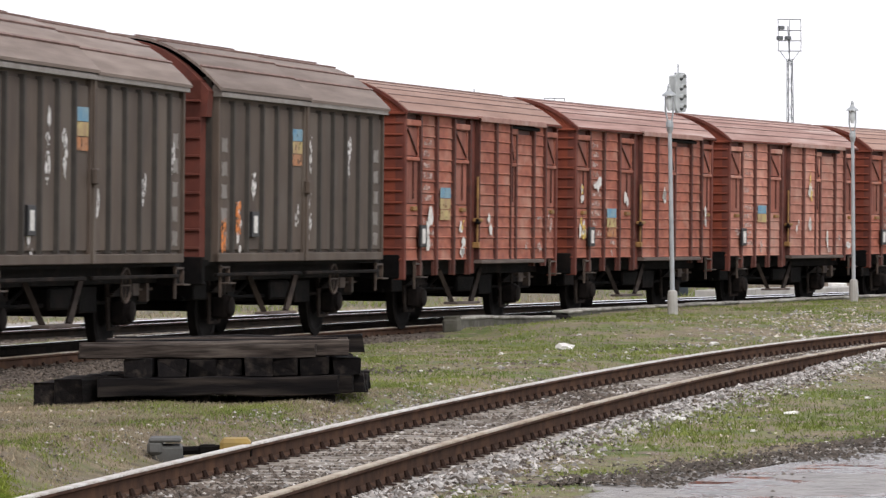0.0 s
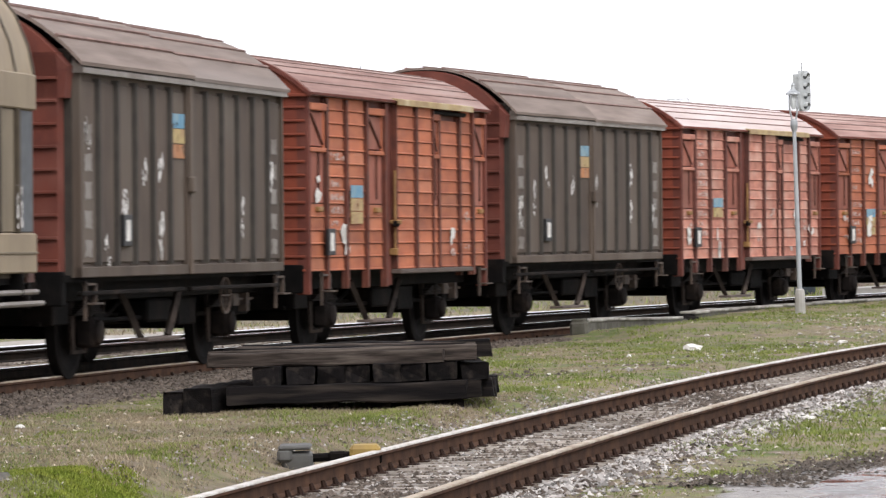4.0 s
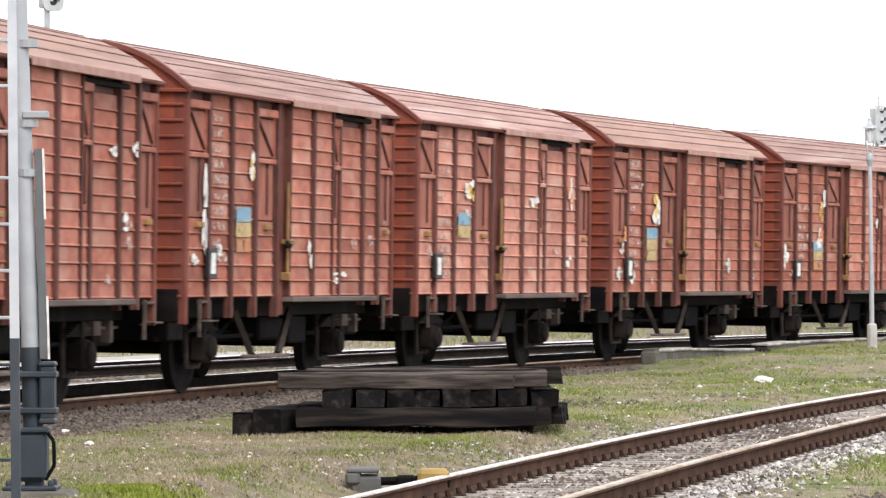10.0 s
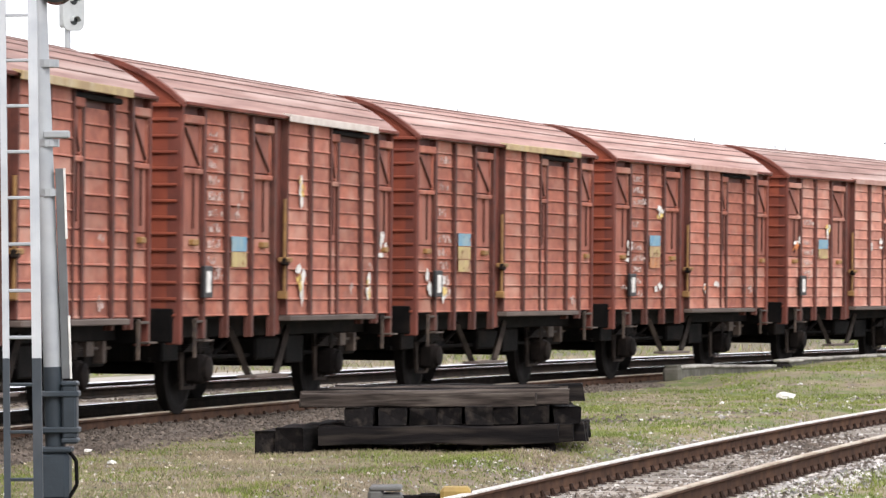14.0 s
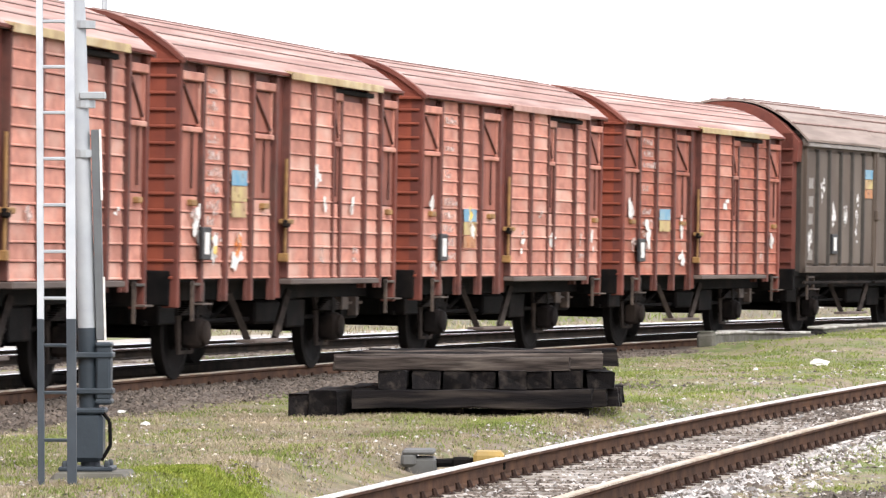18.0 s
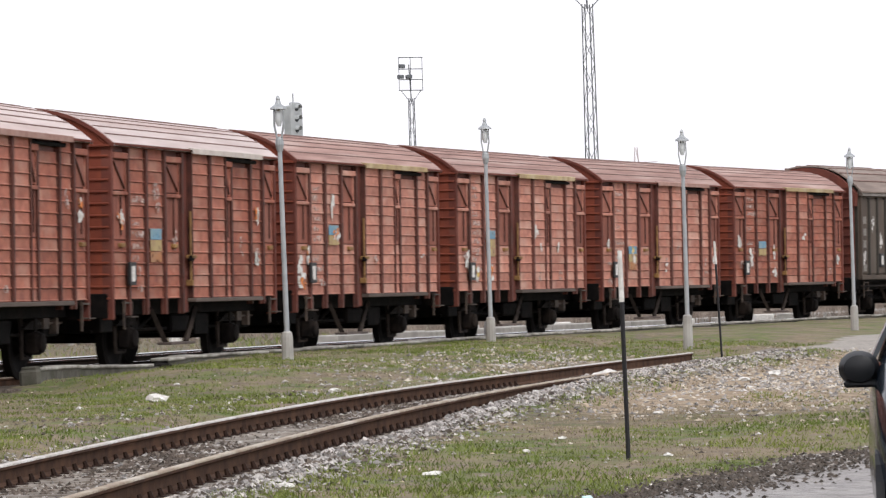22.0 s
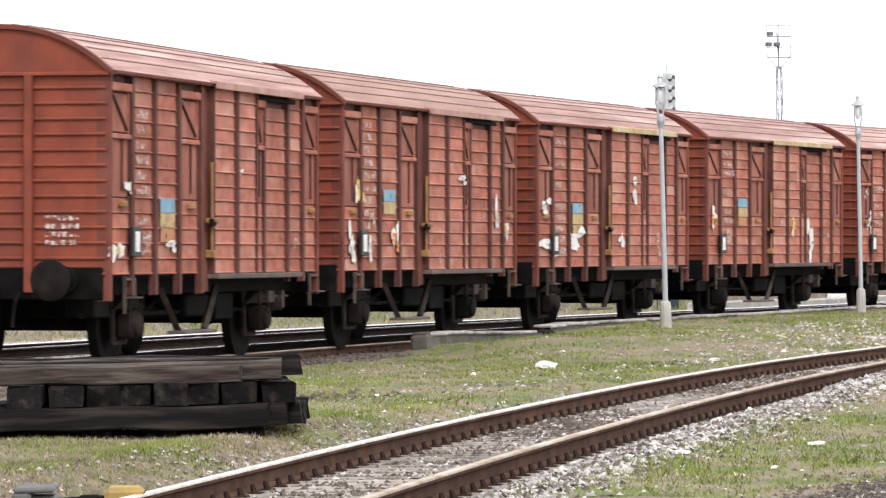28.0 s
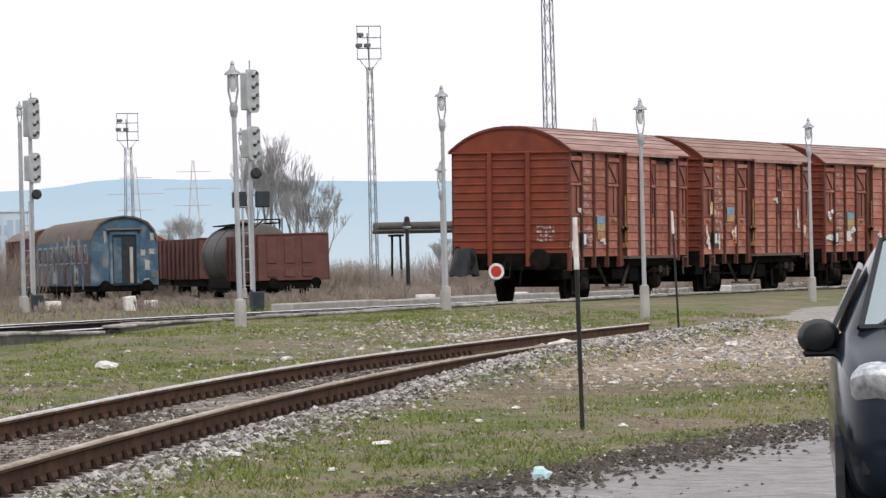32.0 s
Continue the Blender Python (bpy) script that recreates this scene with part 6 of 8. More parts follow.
def near_signal():
    t = thing("railway_signal", "tall silver signal mast with ladder and dark painted foot", "signal", "railway signals", m=pose(-3.03, 28.85, -0.16))
    part("plinth", Geo().box(-0.22, 0.3, -0.5, 0.3, -0.25, 0.03, 0.04).box(0.05, 0.36, -0.62, -0.3, -0.25, -0.03, 0.05), KERB_WALL, t, "small mossy concrete plinth")
    part("mast", Geo().tube((-0.015, 0, 0.98), (-0.2, 0, 6.4), 0.062, 0.055, 16), SILVER, t, smooth=True)
    part("mast_foot", Geo().tube((0.01, 0, 0.04), (-0.015, 0, 0.98), 0.066, n=16), DARK_BASE, t, "dark blue-grey mast foot", True)
    flange = part("base_flange", Geo().box(-0.19, 0.17, -0.16, 0.16, 0.03, 0.06, 0.008), DARK_BASE, t)
    for x, y in ((-0.15, -0.12), (0.13, -0.12), (-0.15, 0.12), (0.13, 0.12)):
        part("bolt", Geo().lathe([(0.055, 0.02), (0.085, 0.02), (0.1, 0.012)], "Z", 6, (x, y, 0)), DARK_BASE, flange)
    box = part("cable_box", Geo().box(0.05, 0.15, -0.09, 0.08, 0.5, 0.86, 0.015), DARK_BASE, t, "dark cable junction box")
    part("box_cap", Geo().box(0.045, 0.158, -0.098, 0.088, 0.85, 0.885, 0.012), DARK_BASE, box)
    part("box_cap", Geo().box(0.045, 0.158, -0.098, 0.088, 0.47, 0.51, 0.012), DARK_BASE, box)
    low = part("lower_box", Geo().box(-0.1, 0.1, -0.12, 0.11, 0.09, 0.42, 0.03).box(-0.115, 0.115, -0.13, 0.12, 0.41, 0.45, 0.012), DARK_BASE, t)
    part("cable", Geo().tube((0.09, -0.08, 0.43), (0.145, -0.08, 0.36), 0.014, n=6).tube((0.145, -0.08, 0.36), (0.15, -0.08, 0.2), 0.014, n=6).tube((0.15, -0.08, 0.2), (0.09, -0.08, 0.1), 0.014, n=6), UNDER, low, "black cable loop")
    for z in (0.56, 0.8):
        part("clamp", Geo().box(-0.1, 0.165, -0.1, 0.09, z - 0.02, z + 0.02, 0.008), DARK_BASE, t)
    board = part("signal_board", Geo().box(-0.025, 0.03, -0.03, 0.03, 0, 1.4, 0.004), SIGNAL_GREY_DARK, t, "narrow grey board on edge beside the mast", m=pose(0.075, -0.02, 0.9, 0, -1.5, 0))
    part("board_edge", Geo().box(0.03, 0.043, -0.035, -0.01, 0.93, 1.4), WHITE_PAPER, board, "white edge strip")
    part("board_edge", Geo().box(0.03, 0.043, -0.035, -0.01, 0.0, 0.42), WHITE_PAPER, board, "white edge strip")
    for z in (2.14, 2.47, 3.0):
        part("clamp", Geo().lathe([(z - 0.025, 0.075), (z + 0.025, 0.075)], "Z", 14, (-0.035, 0, 0)), GALV, t)
    part("bracket", Geo().box(-0.06, 0.115, -0.09, -0.03, 2.5, 2.55, 0.008), GALV, t)
    part("bracket_lamp", Geo().lathe([(-0.1, 0.05), (-0.08, 0.12), (0.05, 0.13), (0.12, 0.08)], "Y", 16, (0.02, 0, 3.52)), LENS, t, "small dark marker lamp", True)
    ladder(t, (-0.07, -1.3, -0.02), (-0.25, 0.02, 5.4), 0.2, (1, -0.1, 0), SILVER, DARK_BASE, 1.05)
    signal_head(t, 5.6, 3, 1.1, 180)


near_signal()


def far_signal(x, y, height, heads, turn, boxes=True, z0=-0.17):
    t = thing("railway_signal", "grey-white railway signal with stacked heads and side ladder", "signal", "railway signals", m=pose(x, y, z0))
    part("mast", Geo().tube((0, 0, 0), (0, 0, height), 0.07, 0.06, 10), SILVER, t)
    part("finial", Geo().tube((0.05, 0, height), (0.05, 0, height + 0.25), 0.02, n=6), SILVER, t)
    for z, lamps, h in heads:
        signal_head(t, z, lamps, h, turn)
    z = heads[-1][0] - heads[-1][2] / 2 - 0.35
    part("marker_lamp", Geo().lathe([(-0.16, 0.1), (-0.1, 0.16), (0.1, 0.16), (0.14, 0.1)], "Y", 14, (0.16, 0, z)), LENS, t, "round dark marker lamp")
    if boxes:
        for sx in (-1, 1):
            part("relay_box", Geo().box(min(sx * 0.12, sx * 0.52), max(sx * 0.12, sx * 0.52), -0.15, 0.15, z - 0.95, z - 0.5, 0.03), DARK_BASE, t, "dark relay box")
        part("box_arm", Geo().box(-0.4, 0.4, -0.03, 0.03, z - 0.62, z - 0.56, 0.008), SILVER, t)
        part("cable", Geo().tube((0.35, 0, z - 0.95), (0.38, 0, z - 1.25), 0.02, n=5).tube((0.38, 0, z - 1.25), (0.08, 0, z - 1.5), 0.02, n=5), BLACK, t)
    ladder(t, (-0.22, -0.5, 0), (-0.22, -0.1, z - 0.2), 0.28, (1, 0, 0), SILVER, DARK_BASE, 0.6, 0.35)
    part("foot_case", Geo().box(-0.1, 0.3, -0.15, 0.15, 0, 0.55, 0.03), DARK_BASE, t)


far_signal(-1.75, 145.3, 7.6, ((7.0, 4, 1.25), (5.3, 3, 0.95)), 50)
far_signal(11.65, 130.0, 6.7, ((6.1, 4, 1.2), (4.65, 3, 0.95)), 50)
far_signal(6.2, 146.0, 6.6, ((6.05, 4, 1.3), (4.5, 3, 0.95)), 50, False)
far_signal(-9.35, 92.0, 8.45, ((7.85, 3, 1.3), (6.2, 2, 0.8)), 40, False)


def lamp_post(x, y, z, height, label="pale concrete lamp post with wire-framed lantern", lean=0.0, r=0.055):
    t = thing("lamp_post", label, "lamp post", "platform lamp posts", m=pose(x, y, z, 0, lean))
    s = r / 0.055
    part("socket", Geo().lathe([(-0.2, 0.095 * s), (0.42, 0.088 * s), (0.5, 0.08 * s), (0.52, 0.05 * s)], "Z", 10), CONCRETE, t, "pale concrete socket")
    part("column", Geo().tube((0, 0, 0.45), (0, 0, height - 0.75), 0.043 * s, 0.034 * s, 12), SILVER, t, smooth=True)
    part("collar", Geo().lathe([(height - 0.8, 0.045), (height - 0.7, 0.066), (height - 0.62, 0.06), (height - 0.58, 0.04)], "Z", 12), GALV, t)
    lan = part("lantern", Geo().lathe([(height - 0.42, 0.03), (height - 0.34, 0.055), (height - 0.22, 0.06), (height - 0.16, 0.04)], "Z", 12), LAMP_GLASS, t, "small glass lantern in a wire cage", True)
    for i in range(4):
        a = math.pi / 2 * i + 0.6
        c, q = math.cos(a), math.sin(a)
        wire = Geo().tube((0.05 * c, 0.05 * q, height - 0.6), (0.1 * c, 0.1 * q, height - 0.4), 0.011, n=5).tube((0.1 * c, 0.1 * q, height - 0.4), (0.09 * c, 0.09 * q, height - 0.15), 0.011, n=5)
        part("cage_wire", wire, GALV, lan)
    part("lantern_cap", Geo().lathe([(height - 0.16, 0.13), (height - 0.13, 0.12), (height - 0.08, 0.05), (height - 0.02, 0.03), (height, 0.035), (height + 0.05, 0.015)], "Z", 12), GALV, lan)
    return t


lamp_post(6.68, 75.6, 0.0, 4.07, lean=-0.5)
lamp_post(11.705, 89.8, 0.06, 4.18)
lamp_post(15.05, 87.7, 0.0, 3.85)
lamp_post(21.6, 103.4, 0.0, 3.95)
lamp_post(14.5, 166.0, -0.17, 6.25)
lamp_post(5.85, 144.9, -0.17, 6.5, "stout concrete lamp post beside the far siding", 0, 0.1)
lamp_post(13.6, 104.5, -0.1, 3.3)


def flood_mast(x, y, top, width, lattice, z0=-0.2):
    t = thing("floodlight_mast", "tall steel lattice mast with open floodlight frame", "floodlight mast", "floodlight masts", m=pose(x, y, z0, 0, 0, 12))
    hb, ht = lattice
    n = int(top / 0.75)
    for sx in (-1, 1):
        for sy in (-1, 1):
            part("mast_leg", Geo().tube((sx * hb, sy * hb, 0), (sx * ht, sy * ht, top), 0.03, 0.024, 5), MAST_GREY, t)
    for k in range(n):
        a, b = k / n, (k + 1) / n
        ra, rb = hb + (ht - hb) * a, hb + (ht - hb) * b
        s = 1 if k % 2 else -1
        g = Geo().tube((s * ra, -ra, top * a), (-s * rb, -rb, top * b), 0.012, n=4).tube((-s * ra, ra, top * a), (s * rb, rb, top * b), 0.012, n=4)
        g.tube((-ra, s * ra, top * a), (-rb, -s * rb, top * b), 0.012, n=4).tube((ra, -s * ra, top * a), (rb, s * rb, top * b), 0.012, n=4)
        part("lattice", g, MAST_GREY, t)
    cage = thing_part("light_frame", t, pose(0, 0, top))
    for z in (0.45, 1.05, 1.65, 2.3):
        part("frame_bar", Geo().tube((-width / 2, 0, z), (width / 2, 0, z), 0.03, n=6), MAST_GREY, cage)
    for q in (-0.5, 0.0, 0.5):
        part("frame_post", Geo().tube((q * width * 0.96, 0, 0.45), (q * width * 0.96, 0, 2.3), 0.02, n=5), MAST_GREY, cage)
    for sx in (-1, 1):
        part("frame_strut", Geo().tube((sx * 0.1, 0, -0.2), (sx * width * 0.42, 0, 0.45), 0.02, n=5), MAST_GREY, cage)
    part("frame_stem", Geo().tube((0, 0, -0.2), (-0.1, 0, 1.9), 0.035, n=6), MAST_GREY, cage)
    for x1, z in ((-0.42, 1.1), (-0.36, 1.7), (-0.08, 1.1)):
        part("floodlight", Geo().box(x1 * width - 0.16, x1 * width + 0.16, -0.2, 0.15, z, z + 0.22, 0.03), MAST_GREY, cage)


flood_mast(29.3, 252.8, 12.5, 1.45, (0.2, 0.13))
flood_mast(18.9, 308.0, 9.9, 1.55, (0.34, 0.2))
flood_mast(27.35, 176.0, 12.4, 1.8, (0.22, 0.16))
flood_mast(-9.5, 300.0, 9.5, 1.6, (0.2, 0.12))


# ---- marker poles and litter ----
def marker_pole(x, y, z, height, white, lean):
    t = thing("marker_pole", "thin leaning black pole with a white painted top", "marker pole", "marker poles", m=pose(x, y, z, 0, lean))
    part("shaft", Geo().tube((0, 0, -0.2), (0, 0, height - white), 0.018, n=8), BLACK, t)
    part("top", Geo().tube((0, 0, height - white), (0, 0, height), 0.022, 0.018, n=8), WHITE_PAPER, t, "white painted top")


marker_pole(6.52, 43.0, -0.35, 1.63, 0.4, -0.7)
marker_pole(13.64, 76.9, -0.12, 1.84, 0.36, -2.0)

BAG = material("turquoise_plastic_bag", (0.36, 0.6, 0.6), (0.62, 0.72, 0.7), 12, 0.4, 0, 0.3, 20)


def crumple(name, x, y, z, w, d, h, mat, label, category, seed, group=""):
    rnd = random.Random(seed)
    bm = bmesh.new()
    bmesh.ops.create_icosphere(bm, subdivisions=2, radius=1)
    for v in bm.verts:
        k = 0.75 + 0.5 * noise.noise(v.co * 1.7 + Vector((seed * 3.1, 0, 0))) + rnd.uniform(-0.08, 0.08)
        v.co = Vector((v.co.x * w / 2 * k, v.co.y * d / 2 * k, max(v.co.z, -0.3) * h * 0.7 * k + h * 0.2))
    me = bpy.data.meshes.new(name)
    bm.to_mesh(me)
    bm.free()
    me.materials.append(mat)
    ob = new(name, me)
    ob.matrix_basis = pose(x, y, z, 0, 0, rnd.uniform(0, 180))
    return tagged(ob, label, category, group)


crumple("plastic_bag", 5.2, 36.6, ground_z(5.2, 36.6), 0.22, 0.17, 0.12, BAG, "crumpled turquoise plastic bag on the mud edge", "bag", 2)
for i, (x, y, w) in enumerate(((10.1, 66.2, 0.5), (9.9, 66.4, 0.26), (4.79, 41.43, 0.19), (3.6, 40.28, 0.19), (3.84, 60.8, 0.4), (5.97, 44.75, 0.12), (11.6, 64.5, 0.22), (8.4, 52.5, 0.14), (10.9, 60.5, 0.2), (6.6, 47.0, 0.11), (9.4, 56.8, 0.13), (12.6, 67.5, 0.3), (4.1, 38.4, 0.1), (7.9, 57.6, 0.13), (6.9, 43.4, 0.12), (8.9, 62.2, 0.16), (2.85, 58.5, 0.12), (6.2, 63.4, 0.22), (1.5, 50.0, 0.09), (4.4, 66.0, 0.12), (-3.5, 38.0, 0.14), (-4.0, 41.0, 0.12))):
    crumple("scrap_of_litter", x, y, ground_z(x, y) + 0.005, w, w * 0.7, w * 0.3, WHITE_PAPER, "crumpled white litter lying on the ground", "litter", 20 + i, "scattered litter")


# ---- rolling stock standing beyond the line ----
COACH_BLUE = material("peeling_blue_coach_paint", (0.058, 0.122, 0.18), (0.036, 0.08, 0.125), 2.5, 0.7, 0, 0.2, 20, 0.1, (0.3, 0.31, 0.3), 1.2, 0.6)
COACH_ROOF = material("rusty_coach_roof", (0.17, 0.14, 0.11), (0.11, 0.085, 0.065), 2, 0.85, 0, 0.3, 20, 0.1, (0.22, 0.19, 0.16), 1, 0.5)
COACH_WHITE = material("stained_white_panel", (0.42, 0.44, 0.43), (0.33, 0.33, 0.31), 2, 0.8, 0, 0.2, 20, 0.1, (0.2, 0.13, 0.09), 1.5, 0.6)
DARK_GLASS = material("dark_dirty_glass_and_interior", (0.03, 0.035, 0.04), None, 5, 0.2)
GONDOLA = material("oxide_red_steel", (0.14, 0.06, 0.05), (0.1, 0.046, 0.04), 2, 0.8, 0, 0.2, 20, 0.1, (0.11, 0.05, 0.04), 1.2, 0.5)
TANK = material("black_tank_steel", (0.014, 0.016, 0.021), (0.01, 0.011, 0.014), 2, 0.8, 0, 0.2, 20, 0.1, (0.035, 0.03, 0.03), 1, 0.5, spec=0.1)
TANK_GREY = material("grimy_grey_tank", (0.1, 0.095, 0.085), (0.07, 0.065, 0.06), 2, 0.65, 0, 0.2, 20, 0.1, (0.15, 0.13, 0.11), 1, 0.5)
HOPPER = material("pale_green_hopper_paint", (0.25, 0.285, 0.24), (0.17, 0.195, 0.165), 2, 0.75, 0, 0.2, 20, 0.1, (0.42, 0.42, 0.4), 1, 0.5)


def simple_gear(t, length, half_w=1.3):
    part("underframe", Geo().box(-half_w + 0.2, half_w - 0.2, 0.1, length - 0.1, 0.75, 1.1, 0.02), UNDER, t)
    for y in (1.6, 3.2, length - 3.2, length - 1.6) if length > 9 else (1.5, length - 1.5):
        for x in (-0.75, 0.75):
            part("wheel", Geo().lathe([(-0.06, 0.4), (-0.05, 0.46), (0.05, 0.46), (0.06, 0.4)], "X", 16, (x, y, 0.46)), WHEEL, t)
    for x in (-0.87, 0.87):
        part("buffer", Geo().lathe([(-0.5, 0.2), (-0.46, 0.22), (-0.43, 0.1), (0.1, 0.09)], "Y", 12, (x, 0, 1.0)), UNDER, t)


def coach(m):
    t = thing("passenger_coach", "derelict blue passenger coach with rusty roof, open end door", "coach", m=m)
    L, hw = 23.0, 1.42
    prof = [(-hw, 1.0), (-hw, 2.9), (-1.3, 3.3), (-1.0, 3.65), (-0.55, 3.85), (0, 3.92), (0.55, 3.85), (1.0, 3.65), (1.3, 3.3), (hw, 2.9), (hw, 1.0)]

    def along(o, y0, y1):
        g = Geo().prism(o, y0, y1)
        g.v = [(y, x, z) for x, y, z in g.v]
        return g

    part("body", along([(-hw, 1.0), (-hw, 2.95), (hw, 2.95), (hw, 1.0)], 0.06, L), COACH_BLUE, t)
    part("roof", along([*prof[1:10], *[(x * 0.96, z - 0.06) for x, z in reversed(prof[1:10])]], -0.1, L), COACH_ROOF, t, "rusty arched coach roof", True)
    part("end_wall", along([(x * 0.985, z - 0.03) for x, z in prof[1:10]] + [(hw, 1.0), (-hw, 1.0)], 0.02, 0.08), COACH_BLUE, t)
    part("gangway", Geo().box(-0.62, -0.5, -0.12, 0.04, 1.05, 3.25, 0.02).box(0.5, 0.62, -0.12, 0.04, 1.05, 3.25, 0.02).box(-0.62, 0.62, -0.12, 0.04, 3.1, 3.25, 0.02), COACH_BLUE, t, "blue gangway frame round the end door")
    # dark sheet stands for the unlit inside of the coach
    part("doorway", Geo().box(-0.5, 0.5, -0.02, 0.018, 1.05, 3.1), DARK_GLASS, t)
    part("end_door", Geo().box(-0.46, -0.12, -0.05, -0.021, 1.08, 3.0, 0.01), COACH_BLUE, t, "half-open blue end door")
    part("door_edge", Geo().box(0.22, 0.36, -0.06, -0.02, 1.08, 2.6, 0.01), COACH_WHITE, t)
    part("awning", Geo().box(-0.75, 0.75, -0.2, 0.0, 3.3, 3.38, 0.02), COACH_ROOF, t)
    for k in range(9):
        y = 1.2 + k * 2.4
        wn_ = part("window", Geo().box(-hw - 0.02, -hw + 0.02, y, y + 1.25, 1.95, 2.75, 0.01), COACH_WHITE, t)
        part("pane", Geo().box(-hw - 0.03, -hw - 0.015, y + 0.08, y + 1.17, 2.02, 2.68), DARK_GLASS, wn_)
    for k in range(5):
        y = 0.5 + k * 4.5
        part("side_panel", Geo().box(-hw - 0.012, -hw, y, y + 1.4, 1.1, 1.9), COACH_WHITE if k % 2 else GONDOLA, t)
    rnd = random.Random(5)
    for k in range(16):
        x, z, w, h = rnd.uniform(-1.3, 1.15), rnd.uniform(1.1, 3.1), rnd.uniform(0.1, 0.3), rnd.uniform(0.2, 0.6)
        if abs(x + w / 2) < 0.75:
            continue
        g = patch(rnd, w, h, 0.4)
        g.v = [(a + x + w / 2, 0.017 + b, c + z) for a, b, c in g.v]
        part("peeled_patch", g, rnd.choice((COACH_WHITE, COACH_WHITE, COACH_ROOF)), t)
    for k in range(26):
        y, z, w, h = rnd.uniform(0.2, 15), rnd.uniform(1.1, 2.9), rnd.uniform(0.3, 1.0), rnd.uniform(0.3, 1.0)
        g = patch(rnd, w, h, 0.4)
        g.v = [(-hw - 0.016 + b, a + y, c + z) for a, b, c in g.v]
        part("peeled_patch", g, rnd.choice((COACH_WHITE, COACH_WHITE, COACH_ROOF, GONDOLA, DARK_GLASS)), t)
    simple_gear(t, L)
    for x in (-1.0, 0.7):
        part("step_box", Geo().box(x - 0.1, x + 0.5, -0.05, 0.4, 0.75, 1.05, 0.02), UNDER, t)


coach(pose(11.7, 191.6, -0.5, 0, 0, 3.4))


def gondola(m, L=10.5, label="open oxide-red gondola wagon with ribbed panels", load=False):
    t = thing("gondola_wagon", label, "goods wagon", "standing goods wagons", m=m)
    hw, z0, z1 = 1.42, 1.1, 3.0
    part("end_wall", Geo().box(-hw, hw, 0, 0.08, z0, z1, 0.02), GONDOLA, t)
    for k in range(3):
        x = -hw + 0.35 + 0.72 * k
        part("end_panel", Geo().box(x, x + 0.42, -0.05, 0.01, z0 + 0.7, z1 - 0.15, 0.02), GONDOLA, t)
        part("end_panel", Geo().box(x, x + 0.42, -0.05, 0.01, z0 + 0.15, z0 + 0.5, 0.02), GONDOLA, t)
    part("top_rim", Geo().box(-hw - 0.04, hw + 0.04, -0.04, 0.1, z1 - 0.06, z1 + 0.02, 0.015), GONDOLA, t)
    part("far_end", Geo().box(-hw, hw, L - 0.08, L, z0, z1), GONDOLA, t)
    for sx in (-1, 1):
        side = part("side_wall", Geo().box(min(sx * hw, sx * (hw - 0.08)), max(sx * hw, sx * (hw - 0.08)), 0.08, L - 0.08, z0, z1), GONDOLA, t)
        for k in range(8):
            y = 0.3 + k * (L - 0.6) / 7
            part("side_stake", Geo().box(min(sx * hw, sx * (hw + 0.1)), max(sx * hw, sx * (hw + 0.1)), y - 0.07, y + 0.07, z0, z1, 0.015), GONDOLA, side)
    part("floor", Geo().box(-hw + 0.09, hw - 0.09, 0.09, L - 0.09, z0, z0 + 0.08), UNDER, t)
    simple_gear(t, L)


def tank_wagon(m, mat, L=11.0, r=1.4, z=2.35, label="black cylindrical tank wagon with top walkway"):
    t = thing("tank_wagon", label, "tank wagon", "standing goods wagons", m=m)
    part("barrel", Geo().lathe([(0.0, 0.2), (0.06, r * 0.6), (0.22, r * 0.9), (0.45, r), (L - 0.45, r), (L - 0.2, r * 0.88), (L, 0.3)], "Y", 32, (0, 0, z)), mat, t, smooth=True)
    for y in (1.5, L / 2, L - 1.5):
        part("band", Geo().lathe([(y - 0.06, r + 0.01), (y - 0.05, r + 0.03), (y + 0.05, r + 0.03), (y + 0.06, r + 0.01)], "Y", 32, (0, 0, z)), mat, t)
    part("dome", Geo().lathe([(z + r - 0.1, 0.4), (z + r + 0.12, 0.4), (z + r + 0.18, 0.2)], "Z", 16, (0, L / 2, 0)), mat, t)
    for x in (-0.55, 0.55):
        part("walkway", Geo().box(x - 0.3, x + 0.3, 0.6, L - 0.6, z + r - 0.02, z + r + 0.03, 0.01), UNDER, t)
    part("rail", Geo().tube((-0.9, 0.7, z + r + 0.16), (0.9, 0.7, z + r + 0.16), 0.03, n=6).tube((-0.9, 0.7, z + r - 0.2), (-0.9, 0.7, z + r + 0.16), 0.03, n=6).tube((0.9, 0.7, z + r - 0.2), (0.9, 0.7, z + r + 0.16), 0.03, n=6), UNDER, t)
    for x in (-1, 1):
        part("saddle", Geo().box(x * 0.9 - 0.3, x * 0.9 + 0.3, 1.5, L - 1.5, 0.95, 1.35, 0.02), UNDER, t)
    part("stay", Geo().box(-1.05, 1.05, -0.02, 0.25, 1.9, 1.96, 0.01), UNDER_BROWN, t)
    simple_gear(t, L)


gondola(pose(18.2, 185.8, -0.55, 0, 0, 2.0))
tank_wagon(pose(18.0, 197.5, -0.72, 0, 0, 2.5), TANK_GREY, label="grimy grey tank wagon coupled behind a gondola")
gondola(pose(17.7, 211.0, -0.45, 0, 0, 3.0), 12.5)
gondola(pose(17.0, 225.0, -0.4, 0, 0, 3.0), 12.5)
gondola(pose(16.3, 239.0, -0.4, 0, 0, 3.0), 12.5)
tank_wagon(pose(0.35, 184.0, -0.75, 0, 0, -3.0), TANK)
gondola(pose(3.9, 222.0, -0.6, 0, 0, -3.0), 12.0)


